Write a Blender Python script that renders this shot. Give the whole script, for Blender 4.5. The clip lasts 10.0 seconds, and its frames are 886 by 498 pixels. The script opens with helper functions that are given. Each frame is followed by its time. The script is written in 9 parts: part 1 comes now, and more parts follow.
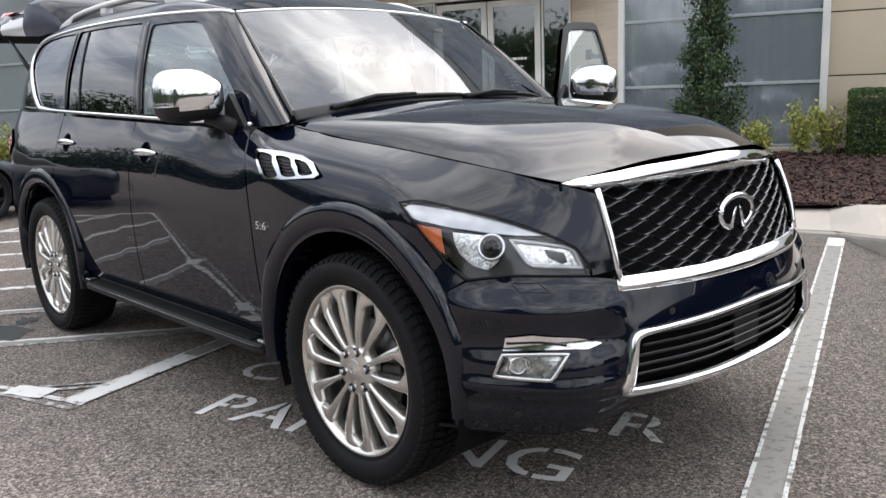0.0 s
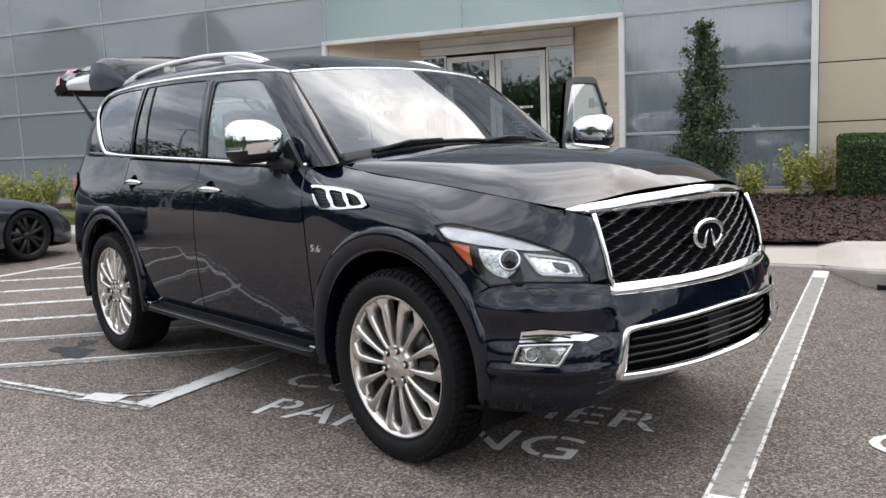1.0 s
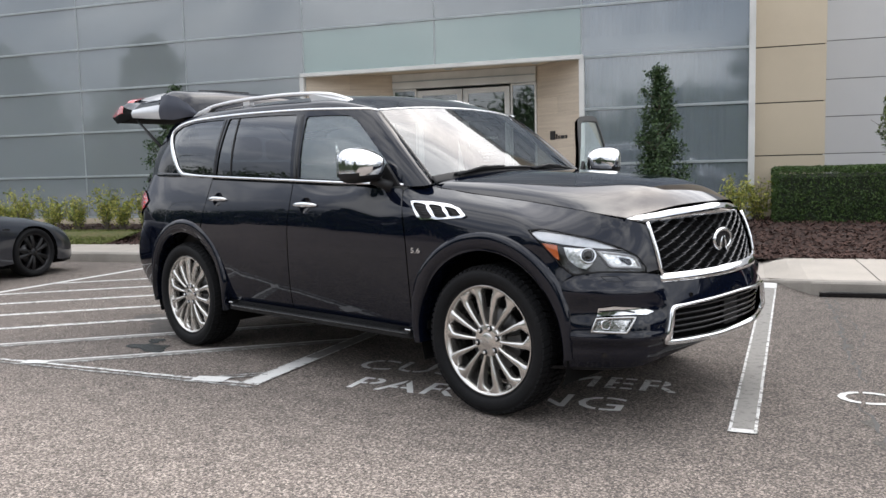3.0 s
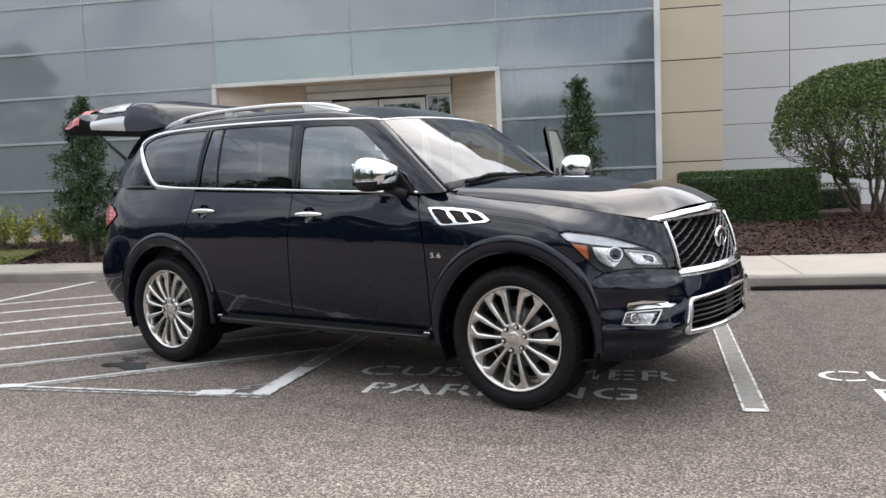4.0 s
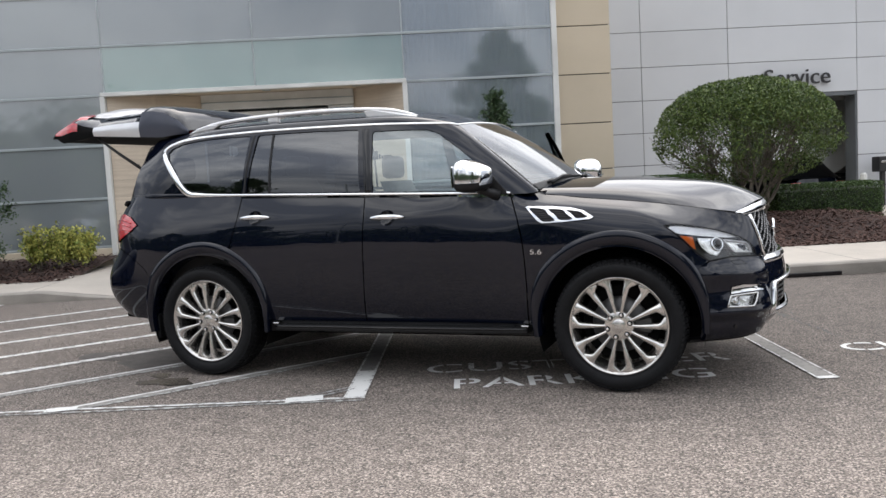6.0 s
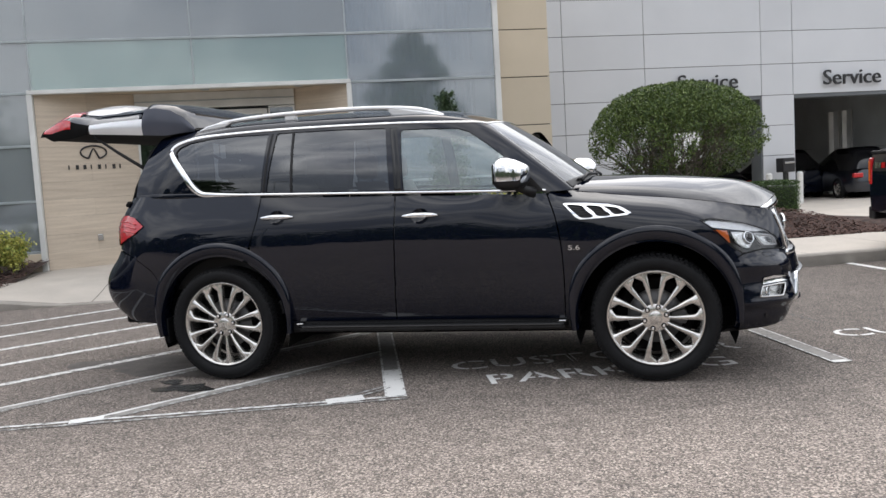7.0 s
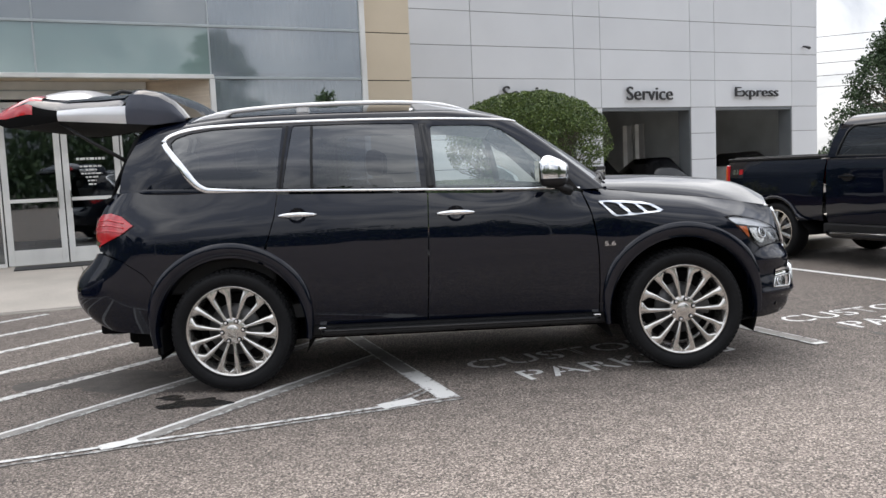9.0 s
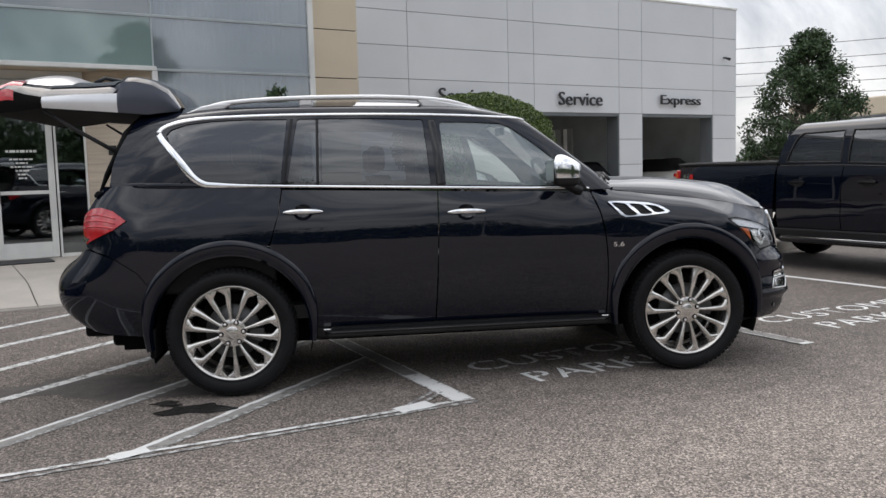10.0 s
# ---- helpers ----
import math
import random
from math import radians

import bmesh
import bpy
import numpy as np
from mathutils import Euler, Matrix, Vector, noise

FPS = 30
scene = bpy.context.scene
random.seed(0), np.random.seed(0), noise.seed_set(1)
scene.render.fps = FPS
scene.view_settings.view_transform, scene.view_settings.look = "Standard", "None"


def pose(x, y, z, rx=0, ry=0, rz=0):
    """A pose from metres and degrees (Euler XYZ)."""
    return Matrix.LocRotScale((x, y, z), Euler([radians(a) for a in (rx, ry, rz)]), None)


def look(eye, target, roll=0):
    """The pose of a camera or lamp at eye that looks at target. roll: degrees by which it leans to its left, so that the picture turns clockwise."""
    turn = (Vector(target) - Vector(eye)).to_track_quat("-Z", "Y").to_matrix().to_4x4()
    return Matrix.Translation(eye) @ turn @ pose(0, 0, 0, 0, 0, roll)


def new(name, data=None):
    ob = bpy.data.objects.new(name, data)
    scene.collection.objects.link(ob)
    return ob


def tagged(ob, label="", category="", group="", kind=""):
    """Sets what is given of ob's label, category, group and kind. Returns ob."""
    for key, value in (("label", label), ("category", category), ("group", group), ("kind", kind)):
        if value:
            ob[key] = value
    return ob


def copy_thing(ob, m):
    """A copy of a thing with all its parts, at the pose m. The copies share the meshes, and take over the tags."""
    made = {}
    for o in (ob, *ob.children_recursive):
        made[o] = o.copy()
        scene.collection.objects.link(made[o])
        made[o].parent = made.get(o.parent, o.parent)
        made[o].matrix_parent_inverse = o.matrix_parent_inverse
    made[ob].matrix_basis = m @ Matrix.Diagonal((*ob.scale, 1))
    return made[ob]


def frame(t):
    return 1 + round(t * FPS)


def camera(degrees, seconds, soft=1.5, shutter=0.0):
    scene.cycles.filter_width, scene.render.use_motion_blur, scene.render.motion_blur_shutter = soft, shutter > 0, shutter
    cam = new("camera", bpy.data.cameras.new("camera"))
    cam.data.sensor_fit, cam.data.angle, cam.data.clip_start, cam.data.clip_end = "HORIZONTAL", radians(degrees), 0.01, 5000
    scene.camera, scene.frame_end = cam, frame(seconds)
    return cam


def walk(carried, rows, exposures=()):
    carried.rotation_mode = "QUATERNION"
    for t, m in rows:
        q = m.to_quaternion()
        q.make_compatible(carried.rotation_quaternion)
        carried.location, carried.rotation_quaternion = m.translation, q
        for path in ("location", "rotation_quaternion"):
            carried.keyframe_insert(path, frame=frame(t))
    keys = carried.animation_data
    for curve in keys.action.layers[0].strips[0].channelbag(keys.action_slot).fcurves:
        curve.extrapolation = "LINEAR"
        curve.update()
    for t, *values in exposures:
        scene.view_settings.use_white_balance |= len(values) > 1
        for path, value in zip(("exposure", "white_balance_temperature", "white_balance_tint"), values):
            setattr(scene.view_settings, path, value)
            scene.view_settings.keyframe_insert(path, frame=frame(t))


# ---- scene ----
cam = camera(56.2, 10.0)
METRES, EYE, TURN = 8.070, 1.356, 47.32
ROWS = [
    (0.0, 0.0, 0.0, 0.0, -0.36, -10.39, 1.99),
    (0.5, -0.0054, -0.0399, -0.0003, 0.72, -8.25, 2.28),
    (1.0, -0.0106, -0.0796, -0.0007, 0.06, -7.22, 2.17),
    (1.5, -0.0109, -0.1155, -0.0035, 0.01, -6.89, 1.69),
    (2.0, -0.0274, -0.1465, -0.0034, -0.85, -6.32, 1.26),
    (2.5, -0.068, -0.1818, -0.0004, -2.04, -5.89, 1.31),
    (4.0, -0.2226, -0.211, 0.0012, -13.53, -4.99, 2.27),
    (4.5, -0.277, -0.2029, 0.0014, -17.05, -5.07, 3.24),
    (5.0, -0.3363, -0.197, 0.002, -19.47, -4.98, 3.45),
    (5.5, -0.387, -0.1821, 0.0012, -23.22, -4.83, 3.12),
    (7.0, -0.5405, -0.1093, 0.0042, -33.57, -4.85, 3.25),
    (7.5, -0.5866, -0.0754, 0.0048, -39.0, -5.34, 3.19),
    (8.0, -0.6252, -0.0381, 0.0051, -41.85, -5.37, 3.29),
    (8.5, -0.6605, 0.0015, 0.0053, -45.34, -5.2, 2.98),
    (9.0, -0.6978, 0.0407, 0.007, -49.03, -5.18, 2.57),
    (9.5, -0.7181, 0.0804, 0.0055, -52.05, -5.38, 2.04),
    (10.0, -0.7344, 0.1123, 0.0062, -54.9, -5.25, 1.6),
]
walk(cam, [(t, pose(3.824, -2.621, EYE, 0, 0, TURN) @ pose(METRES * x, METRES * y, METRES * z, 90 + pitch, roll, yaw)) for t, x, y, z, yaw, pitch, roll in ROWS], [(0.0, 0.98), (2.7, 0.90), (4.0, 0.84), (9.5, 0.76), (10.0, 0.46)])

# ---- world and light: bright overcast day with broken cloud ----
SUN_AZ, SUN_EL = 104.0, 51.0
world = bpy.data.worlds.new("overcast_sky")
scene.world = world
world.use_nodes = True
wn, wl = world.node_tree.nodes, world.node_tree.links
wn.clear()
w_out = wn.new("ShaderNodeOutputWorld")
w_bg = wn.new("ShaderNodeBackground")
w_bg.inputs["Strength"].default_value = 0.128
w_sky = wn.new("ShaderNodeTexSky")
w_sky.sky_type, w_sky.sun_disc = "NISHITA", False
w_sky.sun_elevation, w_sky.sun_rotation = radians(SUN_EL), radians(90 - SUN_AZ)
w_sky.air_density, w_sky.dust_density = 1.0, 3.0
w_co = wn.new("ShaderNodeTexCoord")
w_map = wn.new("ShaderNodeMapping")
w_map.inputs["Scale"].default_value = (1.0, 1.0, 1.4)
w_noise = wn.new("ShaderNodeTexNoise")
w_noise.inputs["Scale"].default_value, w_noise.inputs["Detail"].default_value = 3.4, 8.0
w_noise.inputs["Roughness"].default_value, w_noise.inputs["Distortion"].default_value = 0.6, 0.7
w_ramp = wn.new("ShaderNodeValToRGB")
w_ramp.color_ramp.elements[0].position, w_ramp.color_ramp.elements[0].color = 0.40, (3.8, 4.05, 4.65, 1)
w_ramp.color_ramp.elements[1].position, w_ramp.color_ramp.elements[1].color = 0.62, (10.5, 10.5, 10.6, 1)
w_mix = wn.new("ShaderNodeMixRGB")
w_mix.inputs["Fac"].default_value = 0.86
wl.new(w_co.outputs["Generated"], w_map.inputs["Vector"])
wl.new(w_map.outputs["Vector"], w_noise.inputs["Vector"])
wl.new(w_noise.outputs["Fac"], w_ramp.inputs["Fac"])
wl.new(w_sky.outputs["Color"], w_mix.inputs["Color1"])
wl.new(w_ramp.outputs["Color"], w_mix.inputs["Color2"])
# the cloud is brighter towards the hidden sun
w_norm = wn.new("ShaderNodeVectorMath")
w_norm.operation = "NORMALIZE"
w_dot = wn.new("ShaderNodeVectorMath")
w_dot.operation = "DOT_PRODUCT"
w_dot.inputs[1].default_value = (math.cos(radians(SUN_EL)) * math.cos(radians(SUN_AZ)), math.cos(radians(SUN_EL)) * math.sin(radians(SUN_AZ)), math.sin(radians(SUN_EL)))
w_halo = wn.new("ShaderNodeValToRGB")
he = w_halo.color_ramp.elements
he[0].position, he[0].color = 0.0, (0.82, 0.82, 0.82, 1)
he[1].position, he[1].color = 1.0, (2.3, 2.27, 2.2, 1)
for at, k in ((0.36, 0.84), (0.48, 1.15), (0.62, 1.2), (0.72, 1.1), (0.84, 1.02), (0.92, 1.12), (0.97, 1.5)):
    he.new(at).color = (k, k, k, 1)
w_half = wn.new("ShaderNodeMapRange")
w_half.inputs["From Min"].default_value, w_half.inputs["From Max"].default_value = -1.0, 1.0
w_glow = wn.new("ShaderNodeMixRGB")
w_glow.blend_type, w_glow.inputs["Fac"].default_value = "MULTIPLY", 1.0
wl.new(w_co.outputs["Generated"], w_norm.inputs[0])
wl.new(w_norm.outputs["Vector"], w_dot.inputs[0])
wl.new(w_dot.outputs["Value"], w_half.inputs["Value"])
wl.new(w_half.outputs["Result"], w_halo.inputs["Fac"])
wl.new(w_mix.outputs["Color"], w_glow.inputs["Color1"])
wl.new(w_halo.outputs["Color"], w_glow.inputs["Color2"])
# an overcast dome is dimmer towards the horizon
w_sep = wn.new("ShaderNodeSeparateXYZ")
w_dome = wn.new("ShaderNodeMapRange")
w_dome.inputs["From Min"].default_value, w_dome.inputs["From Max"].default_value = 0.0, 0.42
w_dome.inputs["To Min"].default_value, w_dome.inputs["To Max"].default_value = 0.42, 1.06
w_dim = wn.new("ShaderNodeMixRGB")
w_dim.blend_type, w_dim.inputs["Fac"].default_value = "MULTIPLY", 1.0
wl.new(w_norm.outputs["Vector"], w_sep.inputs["Vector"])
wl.new(w_sep.outputs["Z"], w_dome.inputs["Value"])
wl.new(w_glow.outputs["Color"], w_dim.inputs["Color1"])
wl.new(w_dome.outputs["Result"], w_dim.inputs["Color2"])
wl.new(w_dim.outputs["Color"], w_bg.inputs["Color"])
wl.new(w_bg.outputs["Background"], w_out.inputs["Surface"])
sun = new("sun", bpy.data.lights.new("sun", "SUN"))
sun.data.energy, sun.data.angle, sun.data.color = 0.5, radians(100), (1.0, 0.96, 0.9)
sun_way = Vector((math.cos(radians(SUN_EL)) * math.cos(radians(SUN_AZ)), math.cos(radians(SUN_EL)) * math.sin(radians(SUN_AZ)), math.sin(radians(SUN_EL))))
sun.matrix_world = look(sun_way * 60, (0, 0, 0))

# ---- materials ----
from mathutils import geometry

def _mat(name):
    m = bpy.data.materials.new(name)
    m.use_nodes = True
    return m, m.node_tree.nodes, m.node_tree.links, m.node_tree.nodes["Principled BSDF"]


def surf(name, color, rough=0.5, metal=0.0, color2=None, scale=8.0, mix=0.5, grain=0.0, grain_scale=120.0, bump=0.0, bump_scale=60.0,
         coat=0.0, stretch=(1, 1, 1), per_piece=0.0, rough_var=0.0, ior=1.5, spec=0.5, bump_dist=0.004, coat_ior=1.6):
    """A surface with a base colour varied at two scales, fine relief and optional change from piece to piece."""
    m, n, l, b = _mat(name)
    b.inputs["Roughness"].default_value, b.inputs["Metallic"].default_value = rough, metal
    b.inputs["Coat Weight"].default_value = coat
    b.inputs["Coat Roughness"].default_value = 0.02
    b.inputs["Coat IOR"].default_value = coat_ior
    b.inputs["IOR"].default_value = ior
    b.inputs["Specular IOR Level"].default_value = spec
    co = n.new("ShaderNodeTexCoord")
    mp = n.new("ShaderNodeMapping")
    mp.inputs["Scale"].default_value = stretch
    l.new(co.outputs["Object"], mp.inputs["Vector"])
    c2 = color2 or [c * 0.8 for c in color]
    big = n.new("ShaderNodeTexNoise")
    big.inputs["Scale"].default_value, big.inputs["Detail"].default_value = scale, 5.0
    l.new(mp.outputs["Vector"], big.inputs["Vector"])
    ramp = n.new("ShaderNodeValToRGB")
    ramp.color_ramp.elements[0].position, ramp.color_ramp.elements[1].position = 0.5 - 0.25 * (1.2 - mix), 0.5 + 0.25 * (1.2 - mix)
    ramp.color_ramp.elements[0].color, ramp.color_ramp.elements[1].color = (*c2, 1), (*color, 1)
    l.new(big.outputs["Fac"], ramp.inputs["Fac"])
    out = ramp.outputs["Color"]
    fine = n.new("ShaderNodeTexNoise")
    fine.inputs["Scale"].default_value, fine.inputs["Detail"].default_value = grain_scale, 3.0
    l.new(mp.outputs["Vector"], fine.inputs["Vector"])
    if grain:
        g = n.new("ShaderNodeMapRange")
        g.inputs["From Min"].default_value, g.inputs["From Max"].default_value = 0.3, 0.7
        g.inputs["To Min"].default_value, g.inputs["To Max"].default_value = 1 - grain, 1 + grain
        l.new(fine.outputs["Fac"], g.inputs["Value"])
        x = n.new("ShaderNodeMixRGB")
        x.blend_type, x.inputs["Fac"].default_value = "MULTIPLY", 1.0
        l.new(out, x.inputs["Color1"])
        l.new(g.outputs["Result"], x.inputs["Color2"])
        out = x.outputs["Color"]
    if per_piece:
        info = n.new("ShaderNodeObjectInfo")
        g = n.new("ShaderNodeMapRange")
        g.inputs["To Min"].default_value, g.inputs["To Max"].default_value = 1 - per_piece, 1 + per_piece
        l.new(info.outputs["Random"], g.inputs["Value"])
        x = n.new("ShaderNodeMixRGB")
        x.blend_type, x.inputs["Fac"].default_value = "MULTIPLY", 1.0
        l.new(out, x.inputs["Color1"])
        l.new(g.outputs["Result"], x.inputs["Color2"])
        out = x.outputs["Color"]
    l.new(out, b.inputs["Base Color"])
    if rough_var:
        g = n.new("ShaderNodeMapRange")
        g.inputs["To Min"].default_value, g.inputs["To Max"].default_value = max(0.0, rough - rough_var), min(1.0, rough + rough_var)
        l.new(big.outputs["Fac"], g.inputs["Value"])
        l.new(g.outputs["Result"], b.inputs["Roughness"])
    if bump:
        bn = n.new("ShaderNodeTexNoise")
        bn.inputs["Scale"].default_value, bn.inputs["Detail"].default_value = bump_scale, 4.0
        l.new(mp.outputs["Vector"], bn.inputs["Vector"])
        bp = n.new("ShaderNodeBump")
        bp.inputs["Strength"].default_value, bp.inputs["Distance"].default_value = bump, bump_dist
        l.new(bn.outputs["Fac"], bp.inputs["Height"])
        l.new(bp.outputs["Normal"], b.inputs["Normal"])
    return m


def glassy(name, tint, gloss, rough=0.0, wave=0.0, haze=0.0, haze_color=(0.38, 0.45, 0.47), most=1.0):
    """A thin pane: tinted see-through with a mirror sheen that grows at a glancing angle."""
    m, n, l, b = _mat(name)
    out = n["Material Output"]
    n.remove(b)
    tr = n.new("ShaderNodeBsdfTransparent")
    tr.inputs["Color"].default_value = (*tint, 1)
    gl = n.new("ShaderNodeBsdfGlossy")
    gl.inputs["Roughness"].default_value = rough
    gl.inputs["Color"].default_value = (0.95, 0.97, 1.0, 1)
    fr = n.new("ShaderNodeFresnel")
    fr.inputs["IOR"].default_value = 1.5
    mr = n.new("ShaderNodeMapRange")
    mr.inputs["To Min"].default_value, mr.inputs["To Max"].default_value = gloss, most
    mr.inputs["From Min"].default_value = 0.04
    l.new(fr.outputs["Fac"], mr.inputs["Value"])
    mx = n.new("ShaderNodeMixShader")
    l.new(mr.outputs["Result"], mx.inputs["Fac"])
    l.new(tr.outputs["BSDF"], mx.inputs[1])
    l.new(gl.outputs["BSDF"], mx.inputs[2])
    top = mx.outputs["Shader"]
    # diffuse share: dust haze, and pale reflections put into the pane's colour
    if haze:
        df = n.new("ShaderNodeBsdfDiffuse")
        df.inputs["Color"].default_value = (*haze_color, 1)
        fx = n.new("ShaderNodeMixShader")
        fx.inputs["Fac"].default_value = haze
        l.new(top, fx.inputs[1])
        l.new(df.outputs["BSDF"], fx.inputs[2])
        top = fx.outputs["Shader"]
    l.new(top, out.inputs["Surface"])
    if wave:
        co = n.new("ShaderNodeTexCoord")
        no = n.new("ShaderNodeTexNoise")
        no.inputs["Scale"].default_value = 0.9
        bp = n.new("ShaderNodeBump")
        bp.inputs["Strength"].default_value, bp.inputs["Distance"].default_value = wave, 0.02
        l.new(co.outputs["Object"], no.inputs["Vector"])
        l.new(no.outputs["Fac"], bp.inputs["Height"])
        l.new(bp.outputs["Normal"], gl.inputs["Normal"])
    return m


def asphalt_mat():
    m, n, l, b = _mat("asphalt")
    co = n.new("ShaderNodeTexCoord")
    stone = n.new("ShaderNodeTexVoronoi")
    stone.inputs["Scale"].default_value = 125.0
    l.new(co.outputs["Object"], stone.inputs["Vector"])
    gravel = n.new("ShaderNodeTexNoise")
    gravel.inputs["Scale"].default_value, gravel.inputs["Detail"].default_value, gravel.inputs["Roughness"].default_value = 52.0, 4.0, 0.72
    l.new(co.outputs["Object"], gravel.inputs["Vector"])
    spread = n.new("ShaderNodeMapRange")
    spread.inputs["From Min"].default_value, spread.inputs["From Max"].default_value = 0.28, 0.72
    l.new(gravel.outputs["Fac"], spread.inputs["Value"])
    blend = n.new("ShaderNodeMixRGB")
    blend.inputs["Fac"].default_value = 0.42
    l.new(stone.outputs["Color"], blend.inputs["Color1"])
    l.new(spread.outputs["Result"], blend.inputs["Color2"])
    fleck = n.new("ShaderNodeValToRGB")
    e = fleck.color_ramp.elements
    e[0].position, e[0].color = 0.2, (0.035, 0.031, 0.029, 1)
    e[1].position, e[1].color = 0.82, (0.575, 0.485, 0.42, 1)
    mid = e.new(0.52)
    mid.color = (0.190, 0.161, 0.139, 1)
    l.new(blend.outputs["Color"], fleck.inputs["Fac"])
    patch = n.new("ShaderNodeTexNoise")
    patch.inputs["Scale"].default_value, patch.inputs["Detail"].default_value = 0.55, 6.0
    l.new(co.outputs["Object"], patch.inputs["Vector"])
    wear = n.new("ShaderNodeMapRange")
    wear.inputs["From Min"].default_value, wear.inputs["From Max"].default_value = 0.32, 0.68
    wear.inputs["To Min"].default_value, wear.inputs["To Max"].default_value = 0.88, 1.08
    l.new(patch.outputs["Fac"], wear.inputs["Value"])
    # the drive lane is bleached paler than the stalls
    lane_dir = n.new("ShaderNodeVectorMath")
    lane_dir.operation = "DOT_PRODUCT"
    lane_dir.inputs[1].default_value = (-0.335, 0.942, 0.0)
    l.new(co.outputs["Object"], lane_dir.inputs[0])
    edge = n.new("ShaderNodeMath")
    edge.operation, edge.inputs[1].default_value, edge.inputs[2].default_value = "MULTIPLY_ADD", 2.4, -1.2
    l.new(patch.outputs["Fac"], edge.inputs[0])
    lane_sum = n.new("ShaderNodeMath")
    lane_sum.operation = "ADD"
    l.new(lane_dir.outputs["Value"], lane_sum.inputs[0])
    l.new(edge.outputs["Value"], lane_sum.inputs[1])
    lane = n.new("ShaderNodeMapRange")
    lane.interpolation_type = "SMOOTHSTEP"
    lane.inputs["From Min"].default_value, lane.inputs["From Max"].default_value = -3.0, -1.0
    lane.inputs["To Min"].default_value, lane.inputs["To Max"].default_value = 1.2, 0.8
    l.new(lane_sum.outputs["Value"], lane.inputs["Value"])
    # the asphalt gets darker along the row of stalls
    along = n.new("ShaderNodeVectorMath")
    along.operation = "DOT_PRODUCT"
    along.inputs[1].default_value = (0.942, 0.335, 0.0)
    l.new(co.outputs["Object"], along.inputs[0])
    along_sum = n.new("ShaderNodeMath")
    along_sum.operation = "ADD"
    l.new(along.outputs["Value"], along_sum.inputs[0])
    l.new(edge.outputs["Value"], along_sum.inputs[1])
    along_tone = n.new("ShaderNodeMapRange")
    along_tone.interpolation_type = "SMOOTHSTEP"
    along_tone.inputs["From Min"].default_value, along_tone.inputs["From Max"].default_value = 0.6, 3.2
    along_tone.inputs["To Min"].default_value, along_tone.inputs["To Max"].default_value = 1.04, 0.80
    l.new(along_sum.outputs["Value"], along_tone.inputs["Value"])
    both = n.new("ShaderNodeMath")
    both.operation = "MULTIPLY"
    l.new(along_tone.outputs["Result"], both.inputs[0])
    l.new(lane.outputs["Result"], both.inputs[1])
    lane_mul = n.new("ShaderNodeMath")
    lane_mul.operation = "MULTIPLY"
    l.new(both.outputs["Value"], lane_mul.inputs[0])
    blot = n.new("ShaderNodeTexNoise")
    blot.inputs["Scale"].default_value, blot.inputs["Detail"].default_value = 7.0, 5.0
    l.new(co.outputs["Object"], blot.inputs["Vector"])
    blr = n.new("ShaderNodeMapRange")
    blr.inputs["From Min"].default_value, blr.inputs["From Max"].default_value = 0.3, 0.7
    blr.inputs["To Min"].default_value, blr.inputs["To Max"].default_value = 0.82, 1.15
    l.new(blot.outputs["Fac"], blr.inputs["Value"])
    m1 = n.new("ShaderNodeMixRGB")
    m1.blend_type, m1.inputs["Fac"].default_value = "MULTIPLY", 1.0
    l.new(fleck.outputs["Color"], m1.inputs["Color1"])
    l.new(wear.outputs["Result"], lane_mul.inputs[1])
    l.new(lane_mul.outputs["Value"], m1.inputs["Color2"])
    m2 = n.new("ShaderNodeMixRGB")
    m2.blend_type, m2.inputs["Fac"].default_value = "MULTIPLY", 1.0
    l.new(m1.outputs["Color"], m2.inputs["Color1"])
    l.new(blr.outputs["Result"], m2.inputs["Color2"])
    l.new(m2.outputs["Color"], b.inputs["Base Color"])
    b.inputs["Roughness"].default_value = 0.88
    bp = n.new("ShaderNodeBump")
    bp.inputs["Strength"].default_value, bp.inputs["Distance"].default_value = 0.7, 0.006
    l.new(stone.outputs["Distance"], bp.inputs["Height"])
    l.new(bp.outputs["Normal"], b.inputs["Normal"])
    return m


def paint_mark_mat(name, hold, color=(0.58, 0.575, 0.55)):
    """Road paint, worn through to the asphalt in places; hold is how much of it is left."""
    m, n, l, b = _mat(name)
    co = n.new("ShaderNodeTexCoord")
    no = n.new("ShaderNodeTexNoise")
    no.inputs["Scale"].default_value, no.inputs["Detail"].default_value, no.inputs["Roughness"].default_value = 16.0, 8.0, 0.75
    l.new(co.outputs["Object"], no.inputs["Vector"])
    r = n.new("ShaderNodeValToRGB")
    r.color_ramp.elements[0].position, r.color_ramp.elements[1].position = 0.62 - 0.3 * hold, 0.72 - 0.3 * hold
    r.color_ramp.elements[0].color, r.color_ramp.elements[1].color = (0.17, 0.16, 0.15, 1), (*color, 1)
    l.new(no.outputs["Fac"], r.inputs["Fac"])
    l.new(r.outputs["Color"], b.inputs["Base Color"])
    b.inputs["Roughness"].default_value = 0.8
    return m


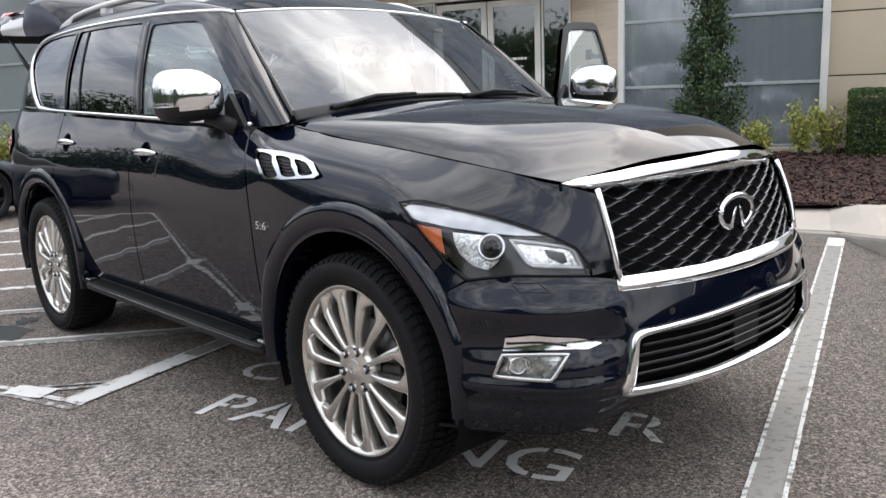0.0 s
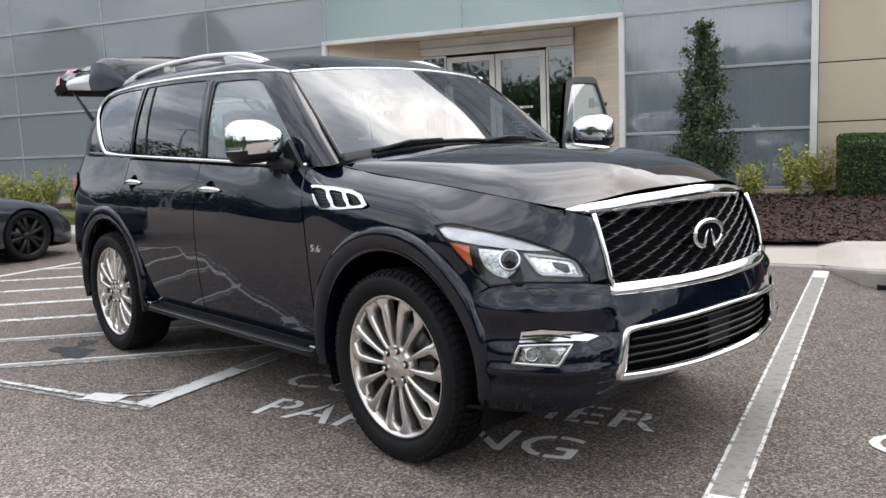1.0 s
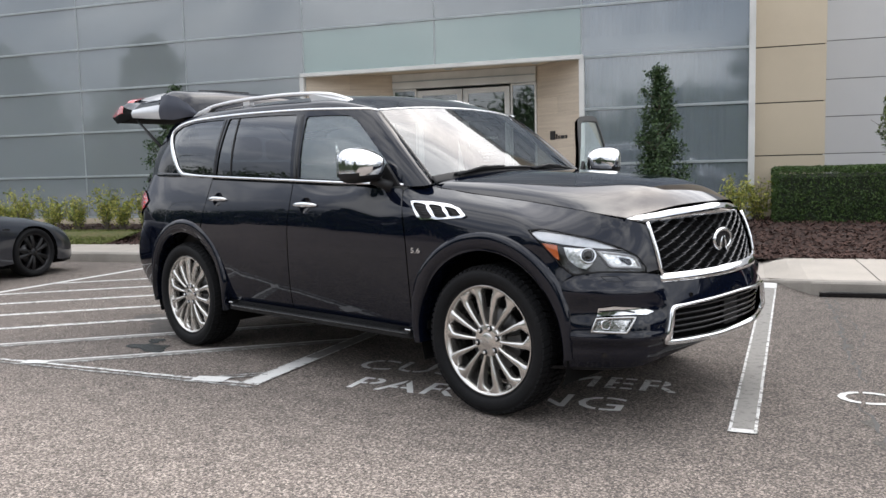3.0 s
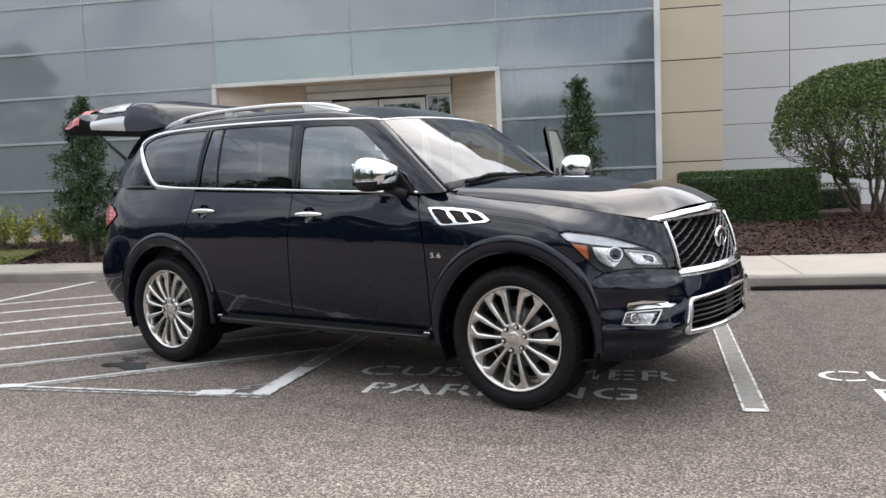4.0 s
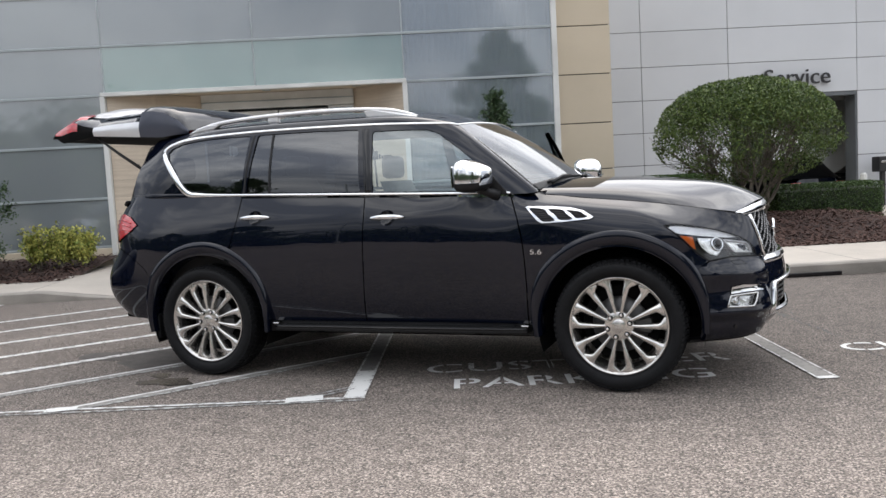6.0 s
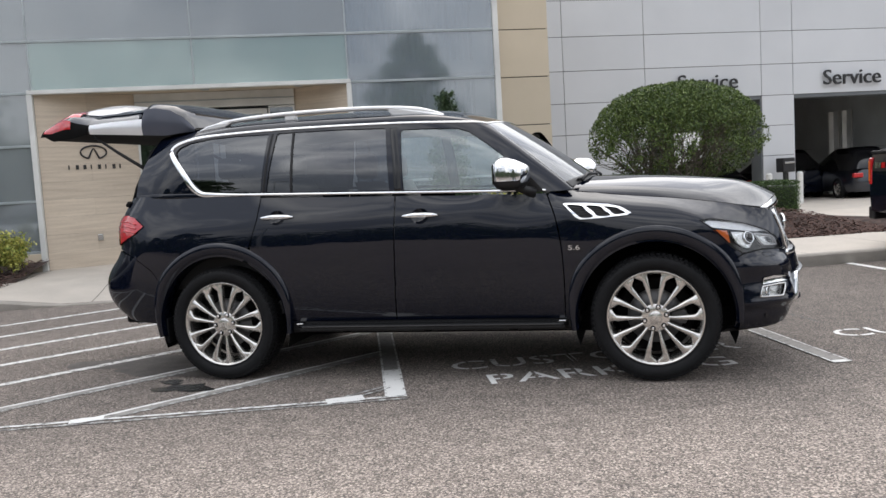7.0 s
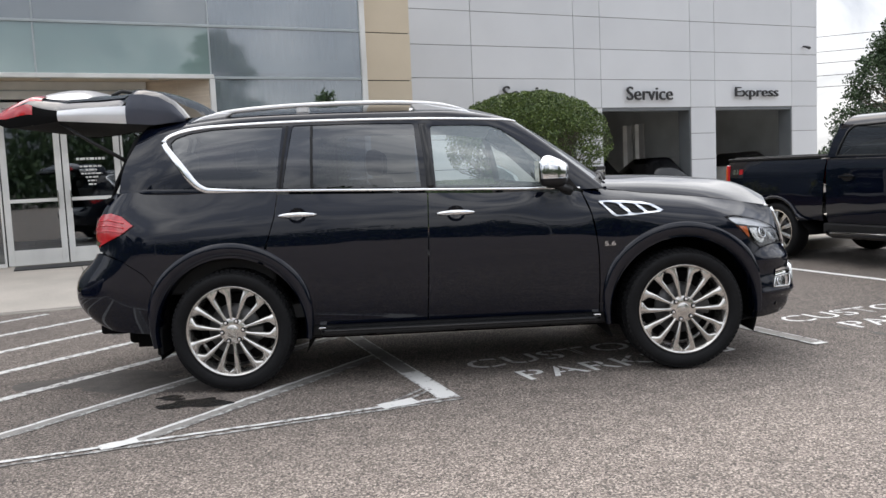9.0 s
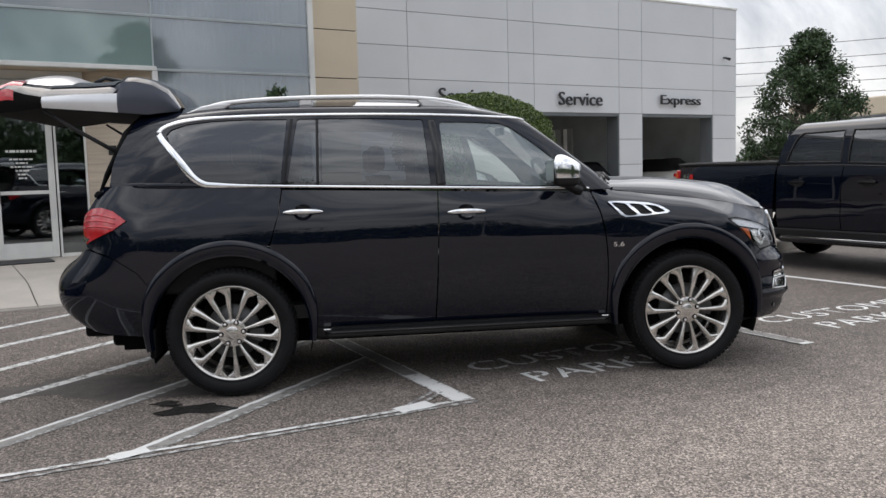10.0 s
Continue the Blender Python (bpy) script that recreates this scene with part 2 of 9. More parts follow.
def leaf_mat(name, color, color2):
    m, n, l, b = _mat(name)
    g = n.new("ShaderNodeNewGeometry")
    r = n.new("ShaderNodeValToRGB")
    r.color_ramp.elements[0].color, r.color_ramp.elements[1].color = (*color, 1), (*color2, 1)
    l.new(g.outputs["Random Per Island"], r.inputs["Fac"])
    l.new(r.outputs["Color"], b.inputs["Base Color"])
    b.inputs["Roughness"].default_value = 0.5
    b.inputs["Specular IOR Level"].default_value = 0.35
    return m


M = {
    "asphalt": asphalt_mat(),
    "mark": paint_mark_mat("road_paint", 1.0, (0.72, 0.715, 0.69)),
    "mark_letter": paint_mark_mat("stencil_paint", 1.05, (0.82, 0.815, 0.79)),
    "mark_faded": paint_mark_mat("faded_stencil_paint", 0.8, (0.74, 0.735, 0.71)),
    "mark_worn": paint_mark_mat("worn_road_paint", 0.5, (0.5, 0.5, 0.48)),
    "mark_old": paint_mark_mat("old_grey_paint", 0.8, (0.285, 0.272, 0.25)),
    "mark_edge": paint_mark_mat("edge_road_paint", 0.72, (0.7, 0.695, 0.67)),
    "concrete": surf("concrete", (0.52, 0.47, 0.41), 0.85, color2=(0.44, 0.40, 0.35), scale=1.6, grain=0.1, grain_scale=90, bump=0.3, bump_scale=150),
    "kerb": surf("kerb_concrete", (0.36, 0.33, 0.29), 0.85, color2=(0.27, 0.25, 0.22), scale=3, grain=0.12, bump=0.3, bump_scale=120),
    "joint": surf("joint", (0.12, 0.115, 0.11), 0.9),
    "mulch": surf("mulch_soil", (0.075, 0.045, 0.036), 0.95, color2=(0.03, 0.02, 0.017), scale=9, grain=0.4, grain_scale=60, bump=0.6, bump_scale=55, bump_dist=0.012),
    "chip": surf("bark_chip", (0.095, 0.050, 0.037), 0.95, color2=(0.04, 0.022, 0.018), scale=20, per_piece=0.4),
    "cream": surf("cream_panel", (0.62, 0.53, 0.40), 0.7, color2=(0.58, 0.495, 0.37), scale=1.2, grain=0.04, per_piece=0.04, bump=0.1, bump_scale=200),
    "stone": surf("travertine", (0.63, 0.54, 0.43), 0.6, color2=(0.50, 0.42, 0.33), scale=2.0, stretch=(0.5, 0.5, 9), grain=0.1, grain_scale=30, per_piece=0.07, bump=0.1, bump_scale=40),
    "white_panel": surf("white_metal_panel", (0.585, 0.60, 0.62), 0.45, color2=(0.55, 0.565, 0.585), scale=0.6, per_piece=0.03, grain=0.02),
    "gap": surf("panel_gap", (0.05, 0.05, 0.05), 0.9),
    "mullion": surf("aluminium_mullion", (0.42, 0.46, 0.47), 0.45, 0.3, scale=2),
    "white_trim": surf("white_trim", (0.74, 0.74, 0.71), 0.5, scale=2),
    "pane": glassy("facade_glass", (0.58, 0.64, 0.66), 0.235, 0.045, wave=0.06, haze=0.37, haze_color=(0.44, 0.475, 0.485)),
    "pane_bay": glassy("curtained_bay_glass", (0.60, 0.66, 0.70), 0.27, 0.05, wave=0.06, haze=0.26, haze_color=(0.40, 0.45, 0.48)),
    "pane_light": glassy("facade_spandrel_glass", (0.52, 0.66, 0.62), 0.24, 0.03, wave=0.05, haze=0.33, haze_color=(0.44, 0.57, 0.55)),
    "door_pane": glassy("door_glass", (0.60, 0.66, 0.68), 0.16, 0.02),
    "inner_wall": surf("inner_wall", (0.55, 0.57, 0.57), 0.8, scale=1),
    # dark copy of inner_wall, with the dimness of the rooms put into its colour
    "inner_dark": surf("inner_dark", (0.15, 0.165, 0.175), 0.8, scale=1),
    "curtain": surf("curtain", (0.60, 0.63, 0.68), 0.9, color2=(0.36, 0.40, 0.45), scale=2, stretch=(9, 9, 0.2)),
    "black_letter": surf("black_letter", (0.02, 0.02, 0.022), 0.35, scale=3),
    "bark": surf("bark", (0.19, 0.165, 0.13), 0.9, color2=(0.10, 0.088, 0.07), scale=14, grain=0.3, bump=0.8, bump_scale=30),
    "leaf_bush": leaf_mat("bush_leaf", (0.024, 0.054, 0.014), (0.155, 0.21, 0.05)),
    "leaf_cypress": leaf_mat("cypress_leaf", (0.010, 0.028, 0.012), (0.075, 0.125, 0.045)),
    "leaf_hedge": leaf_mat("hedge_leaf", (0.020, 0.052, 0.013), (0.085, 0.14, 0.032)),
    "grass": surf("lawn_ground", (0.10, 0.12, 0.035), 0.95, color2=(0.16, 0.13, 0.06), scale=3, grain=0.3, grain_scale=60),
    "leaf_grass": leaf_mat("grass_blade", (0.07, 0.10, 0.02), (0.22, 0.24, 0.07)),
    "pit": surf("pitted_asphalt", (0.085, 0.078, 0.07), 0.95, color2=(0.13, 0.12, 0.105), scale=25, grain=0.4, grain_scale=80, bump=0.6, bump_scale=60),
    # near-black core colour, standing for the shade between the hedge leaves
    "twig": surf("hedge_inner_shade", (0.018, 0.026, 0.012), 0.9, scale=20),
    "leaf_yellow": leaf_mat("variegated_leaf", (0.13, 0.19, 0.035), (0.52, 0.48, 0.12)),
    "leaf_tree": leaf_mat("tree_leaf", (0.018, 0.04, 0.016), (0.07, 0.11, 0.045)),
    "paint": surf("black_paint", (0.0027, 0.0042, 0.0106), 0.5, 0.0, color2=(0.0023, 0.0037, 0.0093), scale=2, coat=1.0, spec=0.0, coat_ior=1.50),
    "grey_paint": surf("dark_grey_paint", (0.019, 0.023, 0.034), 0.3, 0.4, scale=2, coat=1.0),
    # black gate paint lightened to blue-grey, the reflected sky put into the colour
    "gate_shade": surf("gate_shoulder_sheen", (0.055, 0.062, 0.085), 0.45, 0.2, color2=(0.046, 0.052, 0.072), scale=3, coat=0.25),
    "garnish": surf("dull_garnish", (0.62, 0.62, 0.62), 0.30, 0.7, color2=(0.36, 0.36, 0.37), scale=7, stretch=(1, 6, 1)),
    "silver_paint": surf("silver_paint", (0.72, 0.73, 0.74), 0.3, 0.35, scale=2, coat=1.0),
    "chrome": surf("chrome", (0.86, 0.87, 0.88), 0.06, 1.0, color2=(0.84, 0.85, 0.86), scale=3),
    "rail_silver": surf("brushed_rail_silver", (0.78, 0.78, 0.78), 0.36, 0.55, color2=(0.72, 0.72, 0.72), scale=6),
    "satin": surf("satin_chrome", (0.62, 0.62, 0.61), 0.22, 1.0, scale=5),
    "rim": surf("alloy_rim", (0.70, 0.68, 0.645), 0.2, 0.92, color2=(0.62, 0.60, 0.57), scale=12),
    "rim_dark": surf("black_alloy_rim", (0.015, 0.015, 0.016), 0.35, 0.4, scale=5),
    "rubber": surf("tyre_rubber", (0.0085, 0.0088, 0.0098), 0.68, color2=(0.0062, 0.0064, 0.007), scale=20, grain=0.2, bump=0.15, bump_scale=300, spec=0.2),
    "plastic": surf("black_plastic", (0.010, 0.010, 0.011), 0.5, spec=0.35, scale=10, bump=0.05, bump_scale=400),
    "gloss_black": surf("gloss_black", (0.006, 0.006, 0.007), 0.1, scale=3),
    "under": surf("underbody", (0.006, 0.006, 0.006), 0.9, scale=5, spec=0.12),
    "glass_ws": glassy("windscreen", (0.22, 0.26, 0.255), 0.115, most=0.85),
    # pale teal diffuse share stands in for cloud mirrored in the side glass
    "glass_front": glassy("front_side_glass", (0.80, 0.92, 0.90), 0.13, haze=0.15, haze_color=(0.62, 0.74, 0.74)),
    "glass_dark": glassy("privacy_glass", (0.10, 0.12, 0.14), 0.105),
    "lens": glassy("lamp_lens", (0.95, 0.96, 0.97), 0.045, most=0.5),
    "red_lens": surf("red_lens", (0.56, 0.016, 0.022), 0.12, scale=20, color2=(0.42, 0.010, 0.014), coat=1.0),
    "amber": surf("amber_lens", (0.62, 0.13, 0.02), 0.15, scale=20, coat=0.5),
    "seat": surf("seat_leather", (0.085, 0.085, 0.085), 0.55, scale=20, bump=0.1, bump_scale=200),
    "liner": surf("headliner", (0.42, 0.41, 0.38), 0.9, scale=20),
    "dark_trim": surf("dark_trim", (0.02, 0.02, 0.02), 0.7, scale=10),
    "brake": surf("brake_disc", (0.10, 0.10, 0.10), 0.4, 0.8, scale=30),
    "grille": surf("grille_dark_metal", (0.055, 0.057, 0.062), 0.3, 0.6, scale=10),
    "lamp_silver": surf("lamp_reflector", (0.84, 0.84, 0.82), 0.10, 0.9, color2=(0.5, 0.5, 0.48), scale=60, grain=0.12, grain_scale=120, bump=0.35, bump_scale=110),
    "light_bar": surf("light_bar_silver", (0.56, 0.565, 0.57), 0.25, 0.6, color2=(0.46, 0.465, 0.47), scale=30),
    "lamp_back": surf("lamp_housing", (0.05, 0.048, 0.045), 0.3, 0.6, scale=20),
    "damp": surf("damp_asphalt", (0.105, 0.092, 0.082), 0.7, color2=(0.07, 0.062, 0.056), scale=9, grain=0.35, grain_scale=150, bump=0.5, bump_scale=110),
    "oil": surf("wet_stain", (0.025, 0.024, 0.023), 0.25, scale=6),
}



def ripple(m, scale, dist):
    """Slight waviness of pressed panels in the clear coat."""
    n, l = m.node_tree.nodes, m.node_tree.links
    co, no, bp = n.new("ShaderNodeTexCoord"), n.new("ShaderNodeTexNoise"), n.new("ShaderNodeBump")
    no.inputs["Scale"].default_value, no.inputs["Detail"].default_value = scale, 1.5
    bp.inputs["Strength"].default_value, bp.inputs["Distance"].default_value = 1.0, dist
    l.new(co.outputs["Object"], no.inputs["Vector"])
    l.new(no.outputs["Fac"], bp.inputs["Height"])
    l.new(bp.outputs["Normal"], n["Principled BSDF"].inputs["Coat Normal"])


ripple(M["paint"], 1.5, 0.009)

# ---- building blocks ----
def part(name, bm, material, parent=None, label="", smooth=False, m=None):
    """Links a bmesh as one mesh object, under a thing or a part."""
    me = bpy.data.meshes.new(name)
    bm.normal_update()
    bm.to_mesh(me)
    bm.free()
    ob = new(name, me)
    for mt in (material if isinstance(material, (list, tuple)) else [material]):
        me.materials.append(M[mt])
    if smooth:
        for p in me.polygons:
            p.use_smooth = True
    if parent:
        ob.parent = parent
    if m is not None:
        ob.matrix_basis = m
    if label:
        ob["label"] = label
    return ob


def thing(name, label, category, m=None, group="", kind=""):
    """An empty at the base of a thing that carries its parts."""
    ob = new(name)
    ob.empty_display_size = 0.1
    if m is not None:
        ob.matrix_basis = m
    return tagged(ob, label, category, group, kind)


def box(x0, x1, y0, y1, z0, z1, bev=0.0, bm=None, seg=2):
    b = bmesh.new() if bm is None else bm
    v = [b.verts.new((x, y, z)) for x in (x0, x1) for y in (y0, y1) for z in (z0, z1)]
    fs = [b.faces.new([v[i] for i in q]) for q in ((0, 1, 3, 2), (4, 6, 7, 5), (0, 4, 5, 1), (2, 3, 7, 6), (0, 2, 6, 4), (1, 5, 7, 3))]
    if bev:
        es = list({e for f in fs for e in f.edges})
        bmesh.ops.bevel(b, geom=es, offset=bev, segments=seg, affect="EDGES", profile=0.5)
    return b


def prism(points, z0, z1, bev=0.0, bm=None):
    """A polygon in x, y drawn up from z0 to z1."""
    b = bmesh.new() if bm is None else bm
    lo = [b.verts.new((x, y, z0)) for x, y in points]
    hi = [b.verts.new((x, y, z1)) for x, y in points]
    n = len(points)
    b.faces.new(lo[::-1])
    b.faces.new(hi)
    for i in range(n):
        b.faces.new((lo[i], lo[(i + 1) % n], hi[(i + 1) % n], hi[i]))
    bmesh.ops.recalc_face_normals(b, faces=b.faces)
    if bev:
        bmesh.ops.bevel(b, geom=list(b.edges), offset=bev, segments=2, affect="EDGES", profile=0.5)
    return b


def tube(path, radius, sides=8, bm=None, closed=False, caps=True):
    """A round bar along a path; radius may be one number or one for each point."""
    b = bmesh.new() if bm is None else bm
    pts = [Vector(p) for p in path]
    n = len(pts)
    rings = []
    for i, p in enumerate(pts):
        a = pts[(i - 1) % n] if (closed or i > 0) else p
        c = pts[(i + 1) % n] if (closed or i < n - 1) else p
        d = (c - a).normalized()
        up = Vector((0, 0, 1)) if abs(d.z) < 0.95 else Vector((1, 0, 0))
        s = d.cross(up).normalized()
        t = s.cross(d)
        r = radius[i] if isinstance(radius, (list, tuple)) else radius
        rings.append([b.verts.new(p + (s * math.cos(k) + t * math.sin(k)) * r) for k in (2 * math.pi * j / sides for j in range(sides))])
    for i in range(n if closed else n - 1):
        q, w = rings[i], rings[(i + 1) % n]
        for j in range(sides):
            b.faces.new((q[j], q[(j + 1) % sides], w[(j + 1) % sides], w[j]))
    if caps and not closed:
        b.faces.new(rings[0][::-1])
        b.faces.new(rings[-1])
    return b


def flat_bar(path, width, height):
    """A flattened bar with rounded shoulders along a path, thinner at its ends."""
    b = bmesh.new()
    n = len(path)
    rows = []
    for i, p in enumerate(path):
        k = min(1.0, 0.35 + 0.65 * i / 4, 0.35 + 0.65 * (n - 1 - i) / 4)
        rows.append([b.verts.new((p[0], p[1] + width / 2 * a, p[2] + height / 2 * c * k)) for a, c in ((-0.8, -1), (-1, -0.5), (-1, 0.45), (-0.72, 0.92), (0, 1.08), (0.72, 0.92), (1, 0.45), (1, -0.5), (0.8, -1))])
    for q, w in zip(rows, rows[1:]):
        for j in range(9):
            b.faces.new((q[j], q[(j + 1) % 9], w[(j + 1) % 9], w[j]))
    b.faces.new(rows[0])
    b.faces.new(rows[-1][::-1])
    bmesh.ops.recalc_face_normals(b, faces=b.faces)
    return b


def grid_mesh(fn, nu, nv, bm=None, close_u=False):
    """A sheet fn(u, v) over 0..1 x 0..1."""
    b = bmesh.new() if bm is None else bm
    vs = [[b.verts.new(fn(i / nu, j / nv)) for j in range(nv + 1)] for i in range(nu + (0 if close_u else 1))]
    for i in range(nu):
        for j in range(nv):
            b.faces.new((vs[i][j], vs[(i + 1) % len(vs)][j], vs[(i + 1) % len(vs)][j + 1], vs[i][j + 1]))
    return b


def smoothstep(t):
    t = max(0.0, min(1.0, t))
    return t * t * (3 - 2 * t)


def lerp_table(t, table):
    if t <= table[0][0]:
        return table[0][1]
    for (a, p), (b, q) in zip(table, table[1:]):
        if t <= b:
            return p + (q - p) * (t - a) / (b - a)
    return table[-1][1]

# ---- ground, road marks, pavement ----
b = bmesh.new()
bmesh.ops.create_grid(b, x_segments=4, y_segments=4, size=400)
ground = tagged(part("ground", b, "asphalt"), "weathered grey asphalt of the car park", "asphalt", kind="structure")

SA = radians(19.6)
US, VS = Vector((math.cos(SA), math.sin(SA), 0)), Vector((-math.sin(SA), math.cos(SA), 0))


def stall(u, v, z=0.004):
    p = US * u + VS * v
    return (p.x, p.y, z)


def ribbon(points, width, bm=None, z=0.004, wobble=0.0):
    """A flat painted band along a path on the ground, with slightly ragged edges."""
    b = bmesh.new() if bm is None else bm
    pts = [Vector((p[0], p[1], 0)) for p in points]
    fine = []
    for a, c in zip(pts, pts[1:]):
        n = max(2, int((c - a).length / 0.06))
        fine += [a.lerp(c, i / n) for i in range(n)]
    fine.append(pts[-1])
    rows = []
    for i, p in enumerate(fine):
        d = (fine[min(i + 1, len(fine) - 1)] - fine[max(i - 1, 0)]).normalized()
        s = Vector((-d.y, d.x, 0))
        e = [width / 2 + random.uniform(-wobble, wobble) for _ in range(2)]
        q, r = p + s * e[0], p - s * e[1]
        rows.append((b.verts.new((q.x, q.y, z)), b.verts.new((r.x, r.y, z))))
    for (a, c), (d, e) in zip(rows, rows[1:]):
        b.faces.new((a, c, e, d))
    return b


marks = []


def stall_line(start, length, fresh, label):
    """A stall divider: old grey band with white edges and a bright end."""
    p = Vector((start[0], start[1], 0))
    t = thing("stall_line", label, "road marking", kind="structure")
    part("grey_band", ribbon([p, p + VS * length], 0.125, wobble=0.004), "mark_old", t)
    for s in (-1, 1):
        o = US * 0.062 * s
        part("white_edge", ribbon([p + o, p + o + VS * length], 0.016, z=0.008, wobble=0.0015), "mark_edge", t)
    part("white_end", ribbon([p, p + VS * fresh], 0.12, z=0.0065, wobble=0.005), "mark", t)
    if fresh < 0.5:
        part("white_end", ribbon([p + VS * (length - 0.4), p + VS * length], 0.12, z=0.0065, wobble=0.005), "mark", t)
    return t


stall_line((-0.115, -1.385), 5.45, 0.75, "worn white stall line beside the hatched zone")
stall_line((2.757, -0.435), 5.6, 0.06, "worn grey stall line with white edges")
tagged(part("stall_line", ribbon([Vector((5.62, 0.7, 0)), Vector((5.62, 0.7, 0)) + VS * 5.6], 0.1, wobble=0.004), "mark"), "thin white stall line beside the pickup", "road marking", kind="structure")
tagged(part("stall_line", ribbon([stall(-6.22, -1.2), stall(-6.22, 4.6)], 0.1, wobble=0.004), "mark"), "thin white edge line of the hatched zone", "road marking", kind="structure")
hz = thing("hatched_zone", "no-parking zone of slanted worn white lines", "road marking", kind="structure")
part("border_line", ribbon([stall(-0.5, -1.28), stall(-2.45, -1.25), stall(-6.2, -1.2)], 0.036, z=0.0055, wobble=0.005), "mark_edge", hz)
part("border_line", ribbon([stall(-0.5, -1.34), stall(-2.45, -1.32), stall(-6.2, -1.27)], 0.03, z=0.005, wobble=0.006), "mark_worn", hz)
part("bright_patch", ribbon([stall(-1.02, -1.28), stall(-0.78, -1.24)], 0.13, z=0.0085, wobble=0.01), "mark", hz)
part("bright_patch", ribbon([stall(-2.62, -1.26), stall(-2.42, -1.22)], 0.1, z=0.0085, wobble=0.01), "mark", hz)
part("short_line", ribbon([stall(-0.92, -1.2), stall(-0.62, -0.98)], 0.025, z=0.0065, wobble=0.004), "mark_worn", hz)
part("short_line", ribbon([stall(-0.84, -1.22), stall(-0.6, -1.04)], 0.025, z=0.0068, wobble=0.004), "mark_worn", hz)
HD = Vector((math.cos(radians(37.0)), math.sin(radians(37.0))))
HN = Vector((-HD.y, HD.x))
first = Vector((-2.49, -1.26))
for k in range(0, 7):
    o = first + HN * 0.84 * k
    lo = max((-6.2 - o.x) / HD.x, (-1.26 - o.y) / HD.y)
    hi = min((-0.6 - o.x) / HD.x, (4.45 - o.y) / HD.y)
    if hi - lo > 0.3:
        p, q = o + HD * lo, o + HD * hi
        if k < 2:
            for s in (-1, 1):
                d = HN * 0.05 * s
                part("slanted_line", ribbon([stall(*(p + d)), stall(*(q + d))], 0.035, wobble=0.006), "mark" if s > 0 else "mark_worn", hz)
            part("slanted_line", ribbon([stall(*p), stall(*q)], 0.07, z=0.003), "mark_old", hz)
        else:
            part("slanted_line", ribbon([stall(*p), stall(*q)], 0.095, wobble=0.005), "mark_edge", hz)


def text_mesh(body, size, extrude=0.0, bevel=0.0):
    c = bpy.data.curves.new("lettering", "FONT")
    c.body, c.size, c.extrude, c.bevel_depth = body, size, extrude, bevel
    c.resolution_u = 3
    o = bpy.data.objects.new("lettering", c)
    me = bpy.data.meshes.new_from_object(o)
    bpy.data.objects.remove(o)
    bm = bmesh.new()
    bm.from_mesh(me)
    bpy.data.meshes.remove(me)
    return bm


def fit_text(bm, x0, x1, y0, y1):
    xs, ys = [v.co.x for v in bm.verts], [v.co.y for v in bm.verts]
    ax, bx, ay, by = min(xs), max(xs), min(ys), max(ys)
    for v in bm.verts:
        v.co.x = x0 + (v.co.x - ax) / (bx - ax) * (x1 - x0)
        v.co.y = y0 + (v.co.y - ay) / (by - ay) * (y1 - y0)
    return bm


def stencil(word, u0, v0, width, height, holds):
    """Stencilled letters with the bridges of a stencil cut out of them."""
    bm = text_mesh(word, 1.0)
    fit_text(bm, u0, u0 + width, v0, v0 + height)
    seen, spans = set(), []
    for v in bm.verts:
        if v in seen:
            continue
        todo, xs = [v], []
        seen.add(v)
        while todo:
            q = todo.pop()
            xs.append(q.co.x)
            for e in q.link_edges:
                o = e.other_vert(q)
                if o not in seen:
                    seen.add(o)
                    todo.append(o)
        if max(xs) - min(xs) > 0.1:
            spans.append((min(xs) + max(xs)) / 2)
    for c in spans:
        for x in (c - 0.011, c + 0.011):
            bmesh.ops.bisect_plane(bm, geom=bm.verts[:] + bm.edges[:] + bm.faces[:], plane_co=(x, 0, 0), plane_no=(1, 0, 0))
    gone = [f for f in bm.faces if any(abs(f.calc_center_median().x - c) < 0.011 for c in spans)]
    bmesh.ops.delete(bm, geom=gone, context="FACES")
    t = tagged(part("stencil_lettering", bm, holds, m=Matrix.Translation((0, 0, 0.005)) @ Matrix.Rotation(SA, 4, "Z")),
               "worn white stencilled words %s on asphalt" % word, "road marking", kind="structure")
    return t


stencil("PARKING", 0.075, -1.165, 1.73, 0.27, "mark_letter")
stencil("CUSTOMER", -0.13, -0.69, 2.18, 0.27, "mark_faded")
stencil("PARKING", 3.17, -1.05, 1.73, 0.27, "mark")
stencil("CUSTOMER", 2.92, -0.60, 2.18, 0.27, "mark")


def blot(cx, cy, r, seed, name, mat, label, sx=1.0, z=0.0045):
    rnd = random.Random(seed)
    b = bmesh.new()
    ph = [rnd.uniform(0, 6.28) for _ in range(5)]
    ring = []
    for i in range(48):
        a = i / 48 * 2 * math.pi
        k = r * (1 + 0.28 * math.sin(2 * a + ph[0]) + 0.2 * math.sin(3 * a + ph[1]) + 0.12 * math.sin(5 * a + ph[2]) + 0.07 * math.sin(9 * a + ph[3]))
        ring.append(b.verts.new((cx + k * math.cos(a) * sx, cy + k * math.sin(a), z)))
    b.faces.new(ring)
    return tagged(part(name, b, mat), label, "stain", kind="structure")


blot(-1.74, -1.22, 0.13, 3, "wet_stain", "oil", "dark wet oil stain on the asphalt", 1.35)
blot(-1.95, -1.05, 0.06, 5, "wet_stain", "oil", "small dark oil spot on the asphalt", 1.6)
